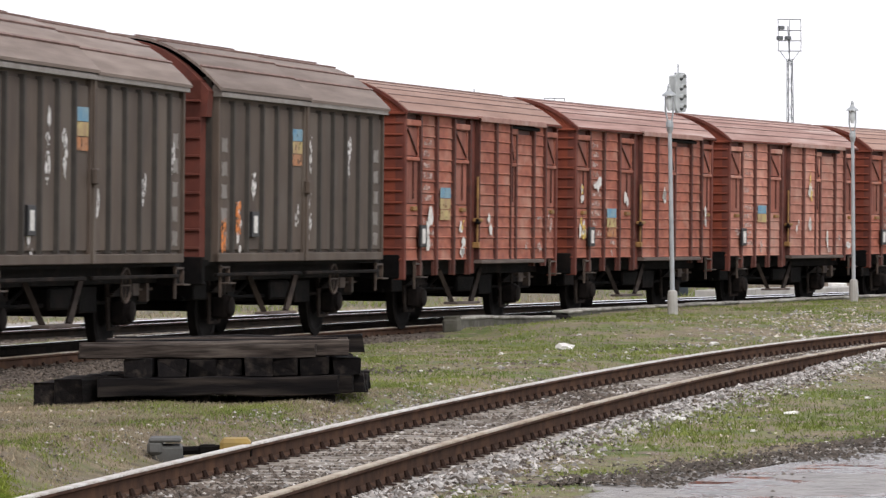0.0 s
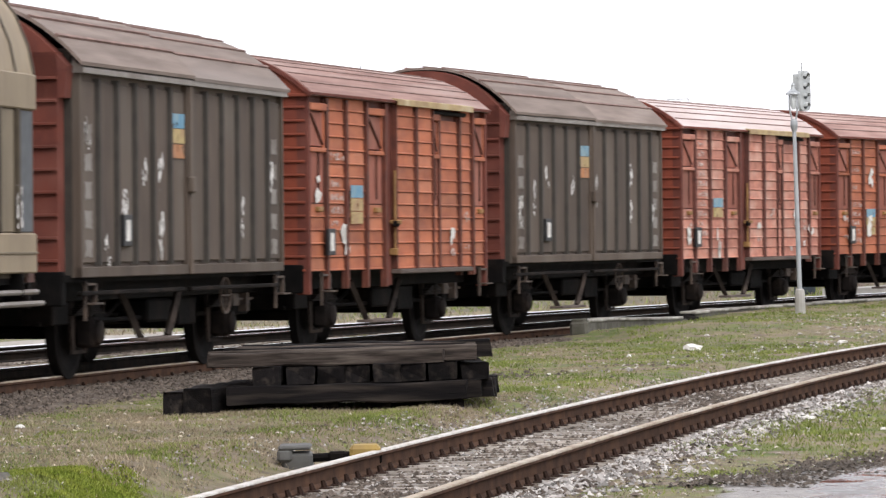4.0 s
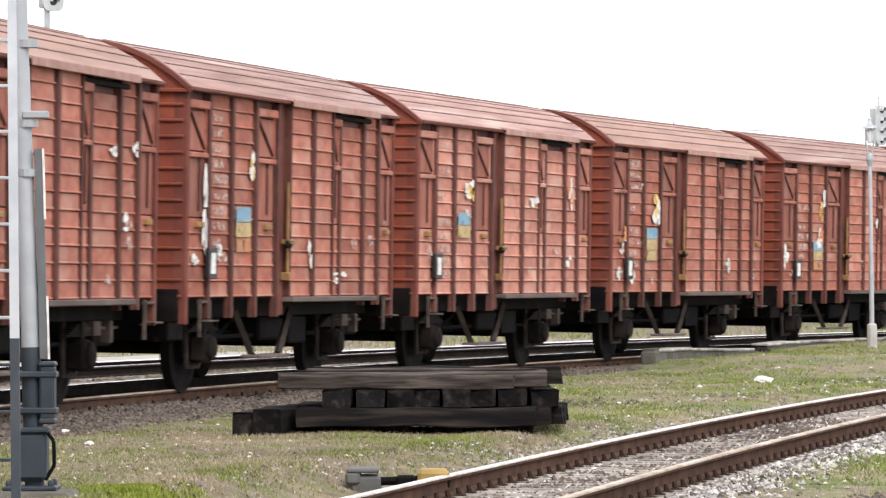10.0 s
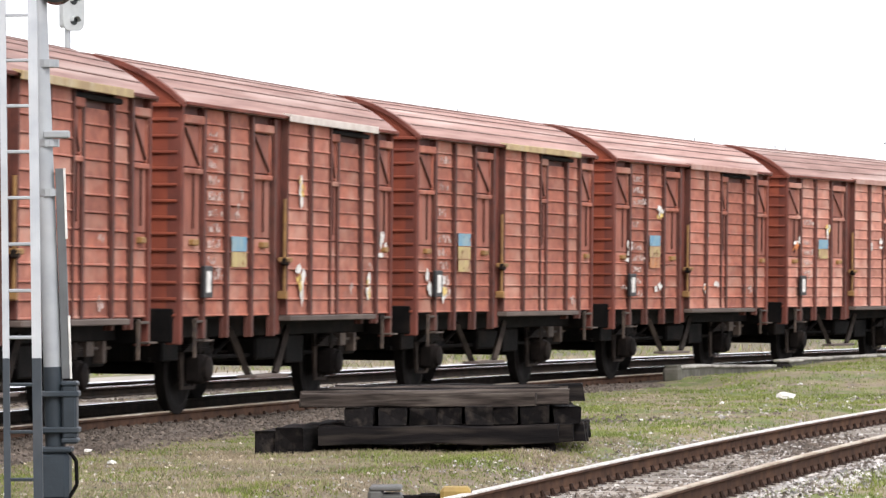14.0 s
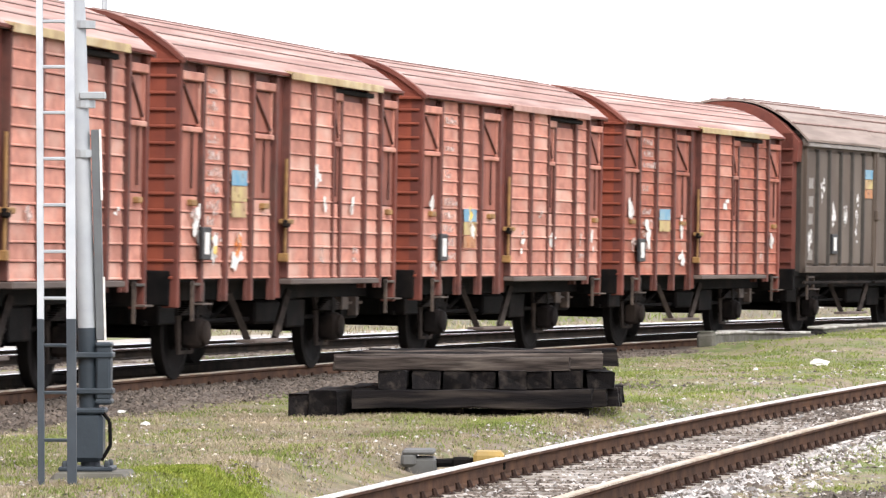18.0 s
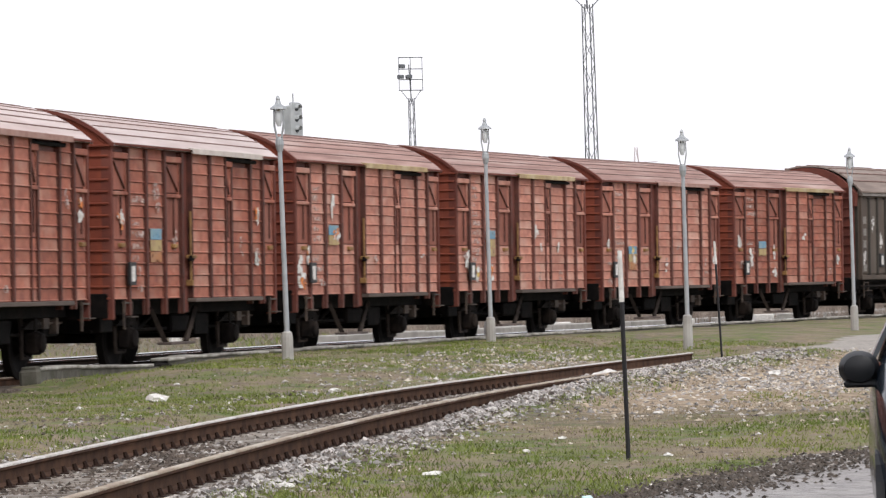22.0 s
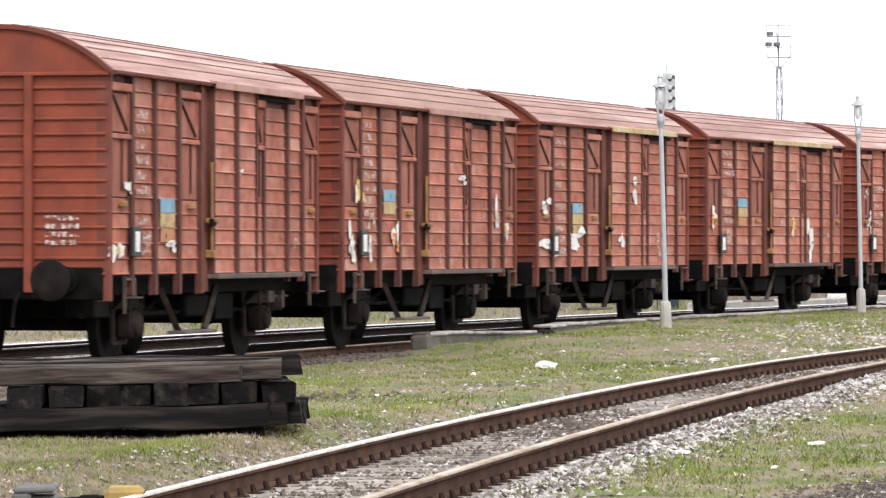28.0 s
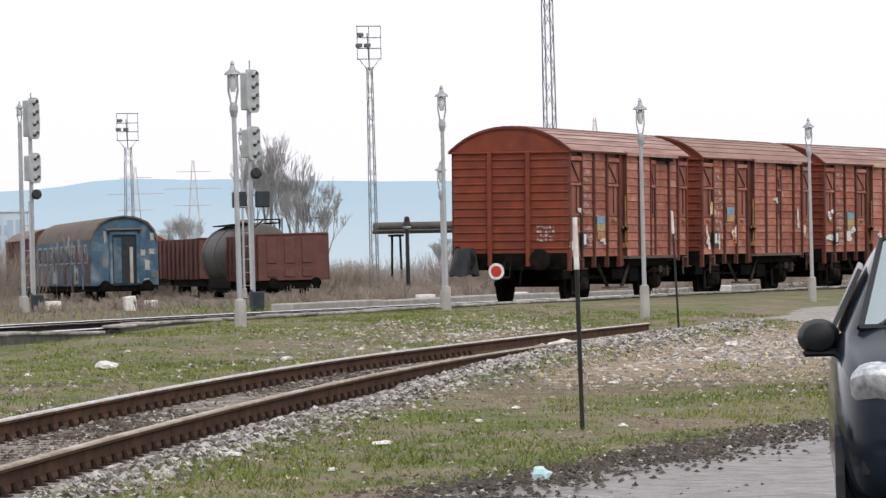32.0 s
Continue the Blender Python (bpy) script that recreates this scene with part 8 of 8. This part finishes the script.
    for sx in (-1, 1):
        part("side_window", Geo().add([(sx * 0.79, 1.25, 1.03), (sx * 0.79, 2.0, 1.03), (sx * 0.65, 2.0, 1.33), (sx * 0.655, 1.62, 1.3), (sx * 0.77, 1.25, 1.02), (sx * 0.77, 2.0, 1.02), (sx * 0.63, 2.0, 1.32), (sx * 0.635, 1.62, 1.29)],
                                      [(0, 1, 2, 3), (4, 7, 6, 5), (0, 4, 5, 1), (1, 5, 6, 2), (2, 6, 7, 3), (3, 7, 4, 0)]), DARK_GLASS, t)
        mir = part("mirror", Geo().lathe([(-0.09, 0.03), (-0.075, 0.075), (-0.03, 0.1), (0.02, 0.1), (0.07, 0.085), (0.085, 0.05)], "Y", 18, (0, 0, 0)), BLACK_PLASTIC, t, "black rounded door mirror", True, pose(sx * 0.845, 1.28, 0.99))
        mir.scale = (0.98, 1, 0.84)
        part("mirror_arm", Geo().box(min(sx * 0.76, sx * 0.92), max(sx * 0.76, sx * 0.92), 1.22, 1.3, 0.9, 0.935, 0.012), BLACK_PLASTIC, t)
        arc = [(-math.cos(math.pi * k / 10), max(math.sin(math.pi * k / 10), 0.02)) for k in range(11)]
        hl = part("headlight", Geo().lathe(arc, "Z", 24), HEADLAMP, t, "clear swept-back headlight", True, pose(sx * 0.53, 0.27, 0.74, -32, sx * 10, sx * 30))
        hl.scale = (0.16, 0.25, 0.105)
        part("fog_recess", Geo().box(sx * 0.55 - 0.12, sx * 0.55 + 0.12, 0.09, 0.17, 0.38, 0.5, 0.03), BLACK_PLASTIC, t)
        part("handle", Geo().box(min(sx * 0.8, sx * 0.83), max(sx * 0.8, sx * 0.83), 2.0, 2.18, 0.9, 0.94, 0.01), CAR_PAINT, t)
        for y in (0.62, 2.9):
            wh = part("wheel", Geo().lathe([(-0.09, 0.22), (-0.085, 0.28), (0.085, 0.28), (0.09, 0.22)], "X", 20, (sx * 0.69, y, 0.28)), RUBBER, t, smooth=True)
            part("hub", Geo().lathe([(-0.095, 0.05), (-0.08, 0.19), (0.08, 0.19), (0.095, 0.05)], "X", 16, (sx * 0.69, y, 0.28)), GALV, wh)
        part("arch", Geo().lathe([(-0.02, 0.33), (0.02, 0.33)], "X", 20, (sx * 0.765, 0.62, 0.3)), BLACK_PLASTIC, t)
    part("grille", Geo().box(-0.4, 0.4, 0.03, 0.12, 0.42, 0.52, 0.02), BLACK_PLASTIC, t)
    part("bumper_strip", Geo().box(-0.5, 0.5, 0.04, 0.12, 0.3, 0.36, 0.015), BLACK_PLASTIC, t)
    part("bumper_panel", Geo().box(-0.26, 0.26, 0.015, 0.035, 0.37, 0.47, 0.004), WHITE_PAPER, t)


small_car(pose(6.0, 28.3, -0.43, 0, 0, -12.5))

# ---- standing water ----
WATER = bpy.data.materials.new("shallow_puddle_water")
WATER.use_nodes = True
_wn, _wl = WATER.node_tree.nodes, WATER.node_tree.links
_p = _wn["Principled BSDF"]
_p.inputs["Base Color"].default_value = (0.05, 0.042, 0.035, 1)
_wc = _wn.new("ShaderNodeTexCoord")


def _water_noise(scale, lo, hi, a, b):
    """Ruffled and calm stretches of the water."""
    t, r = _wn.new("ShaderNodeTexNoise"), _wn.new("ShaderNodeMapRange")
    t.inputs["Scale"].default_value, t.inputs["Detail"].default_value = scale, 6
    _wl.new(_wc.outputs["Object"], t.inputs["Vector"])
    r.inputs["From Min"].default_value, r.inputs["From Max"].default_value = lo, hi
    r.inputs["To Min"].default_value, r.inputs["To Max"].default_value = a, b
    _wl.new(t.outputs["Fac"], r.inputs["Value"])
    return t, r.outputs["Result"]


_b = _wn.new("ShaderNodeBump")
_b.inputs["Distance"].default_value = 0.03
_wl.new(_water_noise(9, 0, 1, 0, 1)[0].outputs["Fac"], _b.inputs["Height"])
_wl.new(_water_noise(1.1, 0.45, 0.6, 0.03, 0.55)[1], _b.inputs["Strength"])
_wl.new(_water_noise(2.3, 0.4, 0.65, 0.04, 0.35)[1], _p.inputs["Roughness"])
_wl.new(_b.outputs["Normal"], _p.inputs["Normal"])


def yard_water():
    """One shallow sheet; the uneven yard stands out of it."""
    n = 60
    ring = []
    for i in range(n):
        t = 2 * math.pi * i / n
        k = 1 + 0.12 * noise.noise((math.cos(t) * 1.6, math.sin(t) * 1.6, 3))
        ring.append((2.9 * k * math.cos(t), 7.2 * k * math.sin(t), 0))
    g = Geo().add([(0, 0, 0)] + ring, [(0, i + 1, (i + 1) % n + 1) for i in range(n)])
    solid("puddle", g, WATER, "shallow rain puddle on the mud, reflecting pale sky", "puddle", kind="structure", m=pose(6.0, 31.3, -0.425, 0, 0, -20))


yard_water()


# ---- grass, straw and stones ----
MOSS = material("bright_green_moss", (0.15, 0.2, 0.03), (0.23, 0.255, 0.05), 3, 0.9, 0, 0, 30, 0.3, None, 1, 0, (1, 1, 1), (0.35, 0.65), 0.1, True)
GRASS = material("young_grass_blades", (0.115, 0.155, 0.032), (0.21, 0.24, 0.062), 0.4, 0.8, 0, 0, 30, 0.3, None, 1, 0, (1, 1, 1), (0.35, 0.65), 0.2, True)
STRAW = material("dry_straw_blades", (0.34, 0.285, 0.198), (0.22, 0.18, 0.125), 0.4, 0.9, 0, 0, 30, 0.3, None, 1, 0, (1, 1, 1), (0.35, 0.65), 0.15, True)
STONE = material("light_ballast_stone", (0.42, 0.402, 0.382), (0.25, 0.235, 0.222), 8, 0.9, 0, 0, 30, 0.6, (0.2, 0.14, 0.1), 3, 0.4, (1, 1, 1), (0.35, 0.65), 0.2, True)
DARK_STONE = material("dark_stained_stone", (0.13, 0.105, 0.085), (0.08, 0.065, 0.055), 8, 0.9, 0, 0, 30, 0.45, None, 1, 0, (1, 1, 1), (0.35, 0.65), 0.2, True)
MUD = material("wet_mud_clods", (0.1, 0.08, 0.063), (0.055, 0.045, 0.036), 8, 0.7, 0, 0, 30, 0.4, None, 1, 0, (1, 1, 1), (0.35, 0.65), 0.3, True)
LEAF = material("dead_leaf_flecks", (0.5, 0.46, 0.4), (0.36, 0.29, 0.2), 3, 0.9, 0, 0, 30, 0.35, None, 1, 0, (1, 1, 1), (0.35, 0.65), 0.2, True)


def scatter():
    rnd = random.Random(21)
    grass, straw, stone, dark, leaf, mud, moss = Geo(), Geo(), Geo(), Geo(), Geo(), Geo(), Geo()

    def blade(g, x, y, z, h, w):
        a = rnd.uniform(0, math.pi)
        lx, ly = rnd.gauss(0, 0.75) * h, rnd.gauss(0, 0.75) * h
        c, s = math.cos(a) * w, math.sin(a) * w
        k = len(g.v)
        g.v += [(x - c, y - s, z - 0.01), (x + c, y + s, z - 0.01), (x + lx, y + ly, z + h)]
        g.f.append((k, k + 1, k + 2))

    def rock(g, x, y, z, r):
        k = len(g.v)
        pts = []
        for i in range(4):
            a = i * 1.5708 + rnd.uniform(-0.5, 0.5)
            q = r * rnd.uniform(0.7, 1.2)
            pts.append((x + q * math.cos(a), y + q * math.sin(a), z + r * rnd.uniform(-0.1, 0.35)))
        pts.append((x + r * rnd.uniform(-0.4, 0.4), y + r * rnd.uniform(-0.4, 0.4), z + r * rnd.uniform(0.5, 0.95)))
        pts.append((x + r * rnd.uniform(-0.5, 0.5), y + r * rnd.uniform(-0.5, 0.5), z + r * rnd.uniform(0.4, 0.8)))
        g.v += pts
        g.f += [(k, k + 1, k + 4), (k + 1, k + 5, k + 4), (k + 1, k + 2, k + 5), (k + 2, k + 3, k + 5), (k + 3, k + 4, k + 5), (k + 3, k, k + 4)]

    count = 0
    while count < 82000:
        count += 1
        y = 20 + 75 * rnd.random() ** 1.35
        x = rnd.uniform(-0.13 * y - 0.5, min(0.235 * y + 1.0, 25))
        s, d = main_offset(x, y)
        if d < -9 or (d < 1.9 and d > -1.6 and s > 17.5):
            continue
        lay = layers(x, y)
        z = ground_z(x, y)
        size = 0.75 + y / 90.0
        g1 = noise.noise((x * 0.35, y * 0.22, 4))
        bare = max(lay["gravel"], lay["bed"], lay["yard"], lay["road"])
        if bare < 0.45 and lay["dirt"] < 0.75 + 0.5 * g1:
            fine = noise.noise((x * 1.3, y * 0.7, 8)) + 0.5 * noise.noise((x * 3.1, y * 1.9, 3))
            lush = 0.3 * ease(near_offset(x, y), 1.2, 1.8) * (1 - ease(y, 45, 50))
            green = g1 + 0.55 * fine - 0.5 * lay["dry"] + rnd.gauss(0, 0.12) + 0.14 + lush
            kind = grass if green > 0 else straw
            tall = rnd.uniform(0.008, 0.019) * (1 + 1.1 * max(green, 0)) * size
            if fine > 0.5 or (lush > 0.15 and fine > 0.2):
                tall *= 1.5
            for _ in range(2 if fine < -0.35 else 6):
                blade(kind, x + rnd.gauss(0, 0.06), y + rnd.gauss(0, 0.06), z, tall * rnd.uniform(0.5, 1.4), 0.0056 * size)
            if rnd.random() < 0.06:
                rock(stone, x, y, z, rnd.uniform(0.008, 0.022))
            if rnd.random() < 0.05:
                rock(leaf, x, y, z, rnd.uniform(0.01, 0.03))
            if fine < -0.4 and rnd.random() < 0.12:
                rock(mud, x, y, z, rnd.uniform(0.01, 0.035))
        if lay["dirt"] > 0.3 and rnd.random() < 0.5:
            rock(stone if rnd.random() < 0.6 else leaf, x, y, z, rnd.uniform(0.012, 0.04))
        if lay["bed"] > 0.3:
            for _ in range(2):
                rock(dark, x + rnd.gauss(0, 0.1), y + rnd.gauss(0, 0.1), z, rnd.uniform(0.02, 0.045))
    # ballast of the siding, thick between and beside the rails
    for _ in range(46000):
        y = 24 + 54 * rnd.random() ** 1.2
        o = rnd.choice((rnd.uniform(-1.35, 1.4), rnd.uniform(-1.35, 1.4), 0.8 + abs(rnd.gauss(0, 0.45))))
        p, h = siding(y, o)
        if 0.66 < abs(o) < 0.86 or (abs(o) < 0.7 and rnd.random() < 0.8) or rnd.random() < 0.4 * ease(abs(o), 1.2, 2.9):
            continue
        rock(stone if rnd.random() < 0.72 else dark, p.x, p.y, ground_z(p.x, p.y) + (0.01 if abs(o) < 0.7 else 0.0), rnd.uniform(0.012, 0.027) * (1.6 if rnd.random() < 0.12 else 1.0) * (1.35 if o > 0.9 else 1.0))
    # a lush green tussock beside the signal, straw round the old sleepers
    for _ in range(26000):
        a, q = rnd.uniform(0, 6.2832), rnd.random() ** 0.6
        x, y = -2.2 + 0.78 * q * math.cos(a), 29.0 + 1.75 * q * math.sin(a)
        if noise.noise((x * 2.5, y * 1.2, 30)) + 0.7 - q + rnd.gauss(0, 0.12) < 0:
            continue
        blade(moss, x, y, ground_z(x, y) + 0.035 * (1 - q), rnd.uniform(0.006, 0.018), 0.009)
    # stony and grassy shoulder of the siding
    for _ in range(5200):
        y = rnd.uniform(25.5, 45)
        o = -rnd.uniform(0.95, 2.3)
        p, h = siding(y, o)
        z = ground_z(p.x, p.y)
        if rnd.random() < 1.25 - 0.6 * -o + 0.5 * noise.noise((p.x, p.y * 0.6, 2)):
            rock(stone if rnd.random() < 0.7 else dark, p.x, p.y, z, rnd.uniform(0.01, 0.03))
        else:
            kind = grass if noise.noise((p.x * 1.3, p.y * 0.7, 8)) > 0.0 else straw
            for _ in range(5):
                blade(kind, p.x + rnd.gauss(0, 0.05), p.y + rnd.gauss(0, 0.06), z, rnd.uniform(0.012, 0.03), 0.005)
    for _ in range(9000):
        x, y = rnd.uniform(-4.5, 0.8), rnd.uniform(26.5, 42)
        if near_offset(x, y) > -1.1 or main_offset(x, y)[1] < 2.6:
            continue
        q = noise.noise((x * 1.4, y * 0.8, 21)) + rnd.gauss(0, 0.15)
        for _ in range(4):
            blade(grass if q > 0.12 else straw, x + rnd.gauss(0, 0.04), y + rnd.gauss(0, 0.05), ground_z(x, y), rnd.uniform(0.012, 0.035) * (1 + max(q, 0)), 0.005)
    for _ in range(700):
        x, y = rnd.uniform(-5, 0.5), rnd.uniform(27, 40)
        rock(stone if rnd.random() < 0.4 else mud, x, y, ground_z(x, y), rnd.uniform(0.008, 0.025))
    for _ in range(3000):
        x, y = rnd.uniform(-3.0, 0.9), rnd.gauss(39.8, 0.35)
        blade(straw, x, y, ground_z(x, y), rnd.uniform(0.015, 0.05), 0.005)
    # rough grass beyond the second track
    for _ in range(26000):
        y = rnd.uniform(85, 165)
        x = y * math.tan(radians(rnd.uniform(-6, 13.5)))
        if y < 140 and main_offset(x, y)[1] > -7.2:
            continue
        n = noise.noise((x * 0.12, y * 0.05, 7))
        blade(grass if n + rnd.gauss(0, 0.15) > 0.1 else straw, x, y, -0.2, rnd.uniform(0.06, 0.2) * (1 + 0.8 * n), 0.02)
    # stones in the gaps between the sleepers
    for k in range(113):
        for _ in range(44):
            y = 24.185 + 0.37 * k + rnd.uniform(-0.09, 0.09)
            p, h = siding(y, rnd.uniform(-0.68, 0.66))
            heap = noise.noise((p.x * 1.4, p.y * 0.5, 40))
            big = heap > 0.05 and rnd.random() < 0.5
            rock(stone if rnd.random() < 0.3 + 0.4 * big else dark, p.x, p.y, p.z - 0.178, rnd.uniform(0.02, 0.04) if big else rnd.uniform(0.01, 0.02))
    # stony strip on the grass beside the siding, and dark litter near the old sleepers
    for _ in range(260):
        y = rnd.uniform(50, 66)
        p, h = siding(y, -2.5 + rnd.gauss(0, 0.35))
        rock(stone if rnd.random() < 0.55 else dark, p.x, p.y, ground_z(p.x, p.y), rnd.uniform(0.015, 0.05))
    for _ in range(90):
        x, y = rnd.gauss(0.95, 0.45), rnd.gauss(50.0, 0.6)
        rock(mud, x, y, ground_z(x, y), rnd.uniform(0.015, 0.06))
    # rubble where the siding ends, and the trampled rise beside it
    for _ in range(5000):
        x, y = rnd.gauss(11.8, 2.4), rnd.gauss(68, 7)
        if main_offset(x, y)[1] < 5.0:
            continue
        rock(stone if rnd.random() < 0.6 else leaf, x, y, ground_z(x, y), rnd.uniform(0.02, 0.05))
    # churned rim of the yard, in ridges
    for _ in range(7000):
        y = rnd.uniform(31, 44)
        q = rnd.gauss(0, 0.3)
        p, h = siding(y, yard_edge(y) + 0.25 + q)
        ridge = max(0.0, 0.035 * (1 - abs(q) / 0.4) * (1 + 1.2 * noise.noise((p.x * 1.5, p.y * 1.1, 6))))
        rock(mud if rnd.random() < 0.93 else stone, p.x, p.y, ground_z(p.x, p.y) + ridge * rnd.random(), rnd.uniform(0.01, 0.032))
    for _ in range(70):
        y = rnd.uniform(28, 43)
        p, h = siding(y, yard_edge(y) + 0.4 + abs(rnd.gauss(0, 1.0)))
        rock(mud, p.x, p.y, ground_z(p.x, p.y), rnd.uniform(0.008, 0.025))
    for name, g, mat, label, cat in (("moss", moss, MOSS, "bright green cushion of moss beside the signal", "moss"), ("grass", grass, GRASS, "short patchy young grass", "grass"), ("dry_grass", straw, STRAW, "dead straw-coloured grass", "grass"),
                                     ("ballast", stone, STONE, "loose light ballast stones", "gravel"), ("dark_ballast", dark, DARK_STONE, "dark oil-stained ballast stones", "gravel"),
                                     ("mud_clods", mud, MUD, "dark wet clods of churned mud", "mud"), ("scattered_rubbish", leaf, LEAF, "small pale flecks of rubbish and dead leaves", "litter")):
        me = bpy.data.meshes.new(name)
        me.from_pydata(g.v, [], g.f)
        me.materials.append(mat)
        tagged(new(name, me), label, cat, kind="stuff")


scatter()


# ---- the moving train ----
RUN = [(0, -355.4), (3, -316.67), (7, -265.07), (9, -239.29), (11, -213.22), (15, -161.54), (18, -123.04), (19, -110.07), (21, -84.17), (25, -33.39), (28, 4.82), (30, 30.41), (32, 56.35)]


def tail_place(t):
    """Where the tail corner of the last wagon is on the line."""
    for (a, sa), (b, sb) in zip(RUN, RUN[1:]):
        if t <= b:
            return sa + (sb - sa) * (t - a) / (b - a)
    return RUN[-1][1]


def middle(j, kind):
    """From the tail corner of the train to the middle of wagon j."""
    return j * 10.58 + (1.72 if j > 27 else 0.0) + (5.53 if kind == "tan" else HALF)


def on_line(s):
    a, b = main_line(s - 2.85), main_line(s + 2.85)
    d = b - a
    m = (a + b) / 2
    return Matrix.Translation(m) @ Matrix.Rotation(math.atan2(d.y, d.x), 4, "Z") @ Matrix.Rotation(radians(1.0), 4, "X")


def motions():
    for ob, kind, j in TRAIN:
        rows = []
        for k in range(0, 33):
            t = float(k)
            s = tail_place(t) + middle(j, kind)
            rows.append((t, on_line(s)))
        walk(ob, rows)
    # wheels roll while their wagon passes
    for ob, kind, j in TRAIN:
        sets = [c for c in ob.children if c.name.startswith("wheelset")]
        base = {c: c.location.x for c in sets}
        seen = [k for k in range(0, 32 * FPS + 1) if -22 < tail_place(k / FPS) + middle(j, kind) < 95]
        if not seen:
            continue
        first = tail_place(seen[0] / FPS)
        for c in sets:
            rows = []
            for k in sorted({0, *seen, 32 * FPS}):
                kk = min(max(k, seen[0]), seen[-1])
                turn = (tail_place(kk / FPS) - first) / 0.5
                rows.append((k / FPS, Matrix.Translation((base[c], 0, 0.5)) @ Matrix.Rotation(turn, 4, "Y")))
            walk(c, rows)


motions()
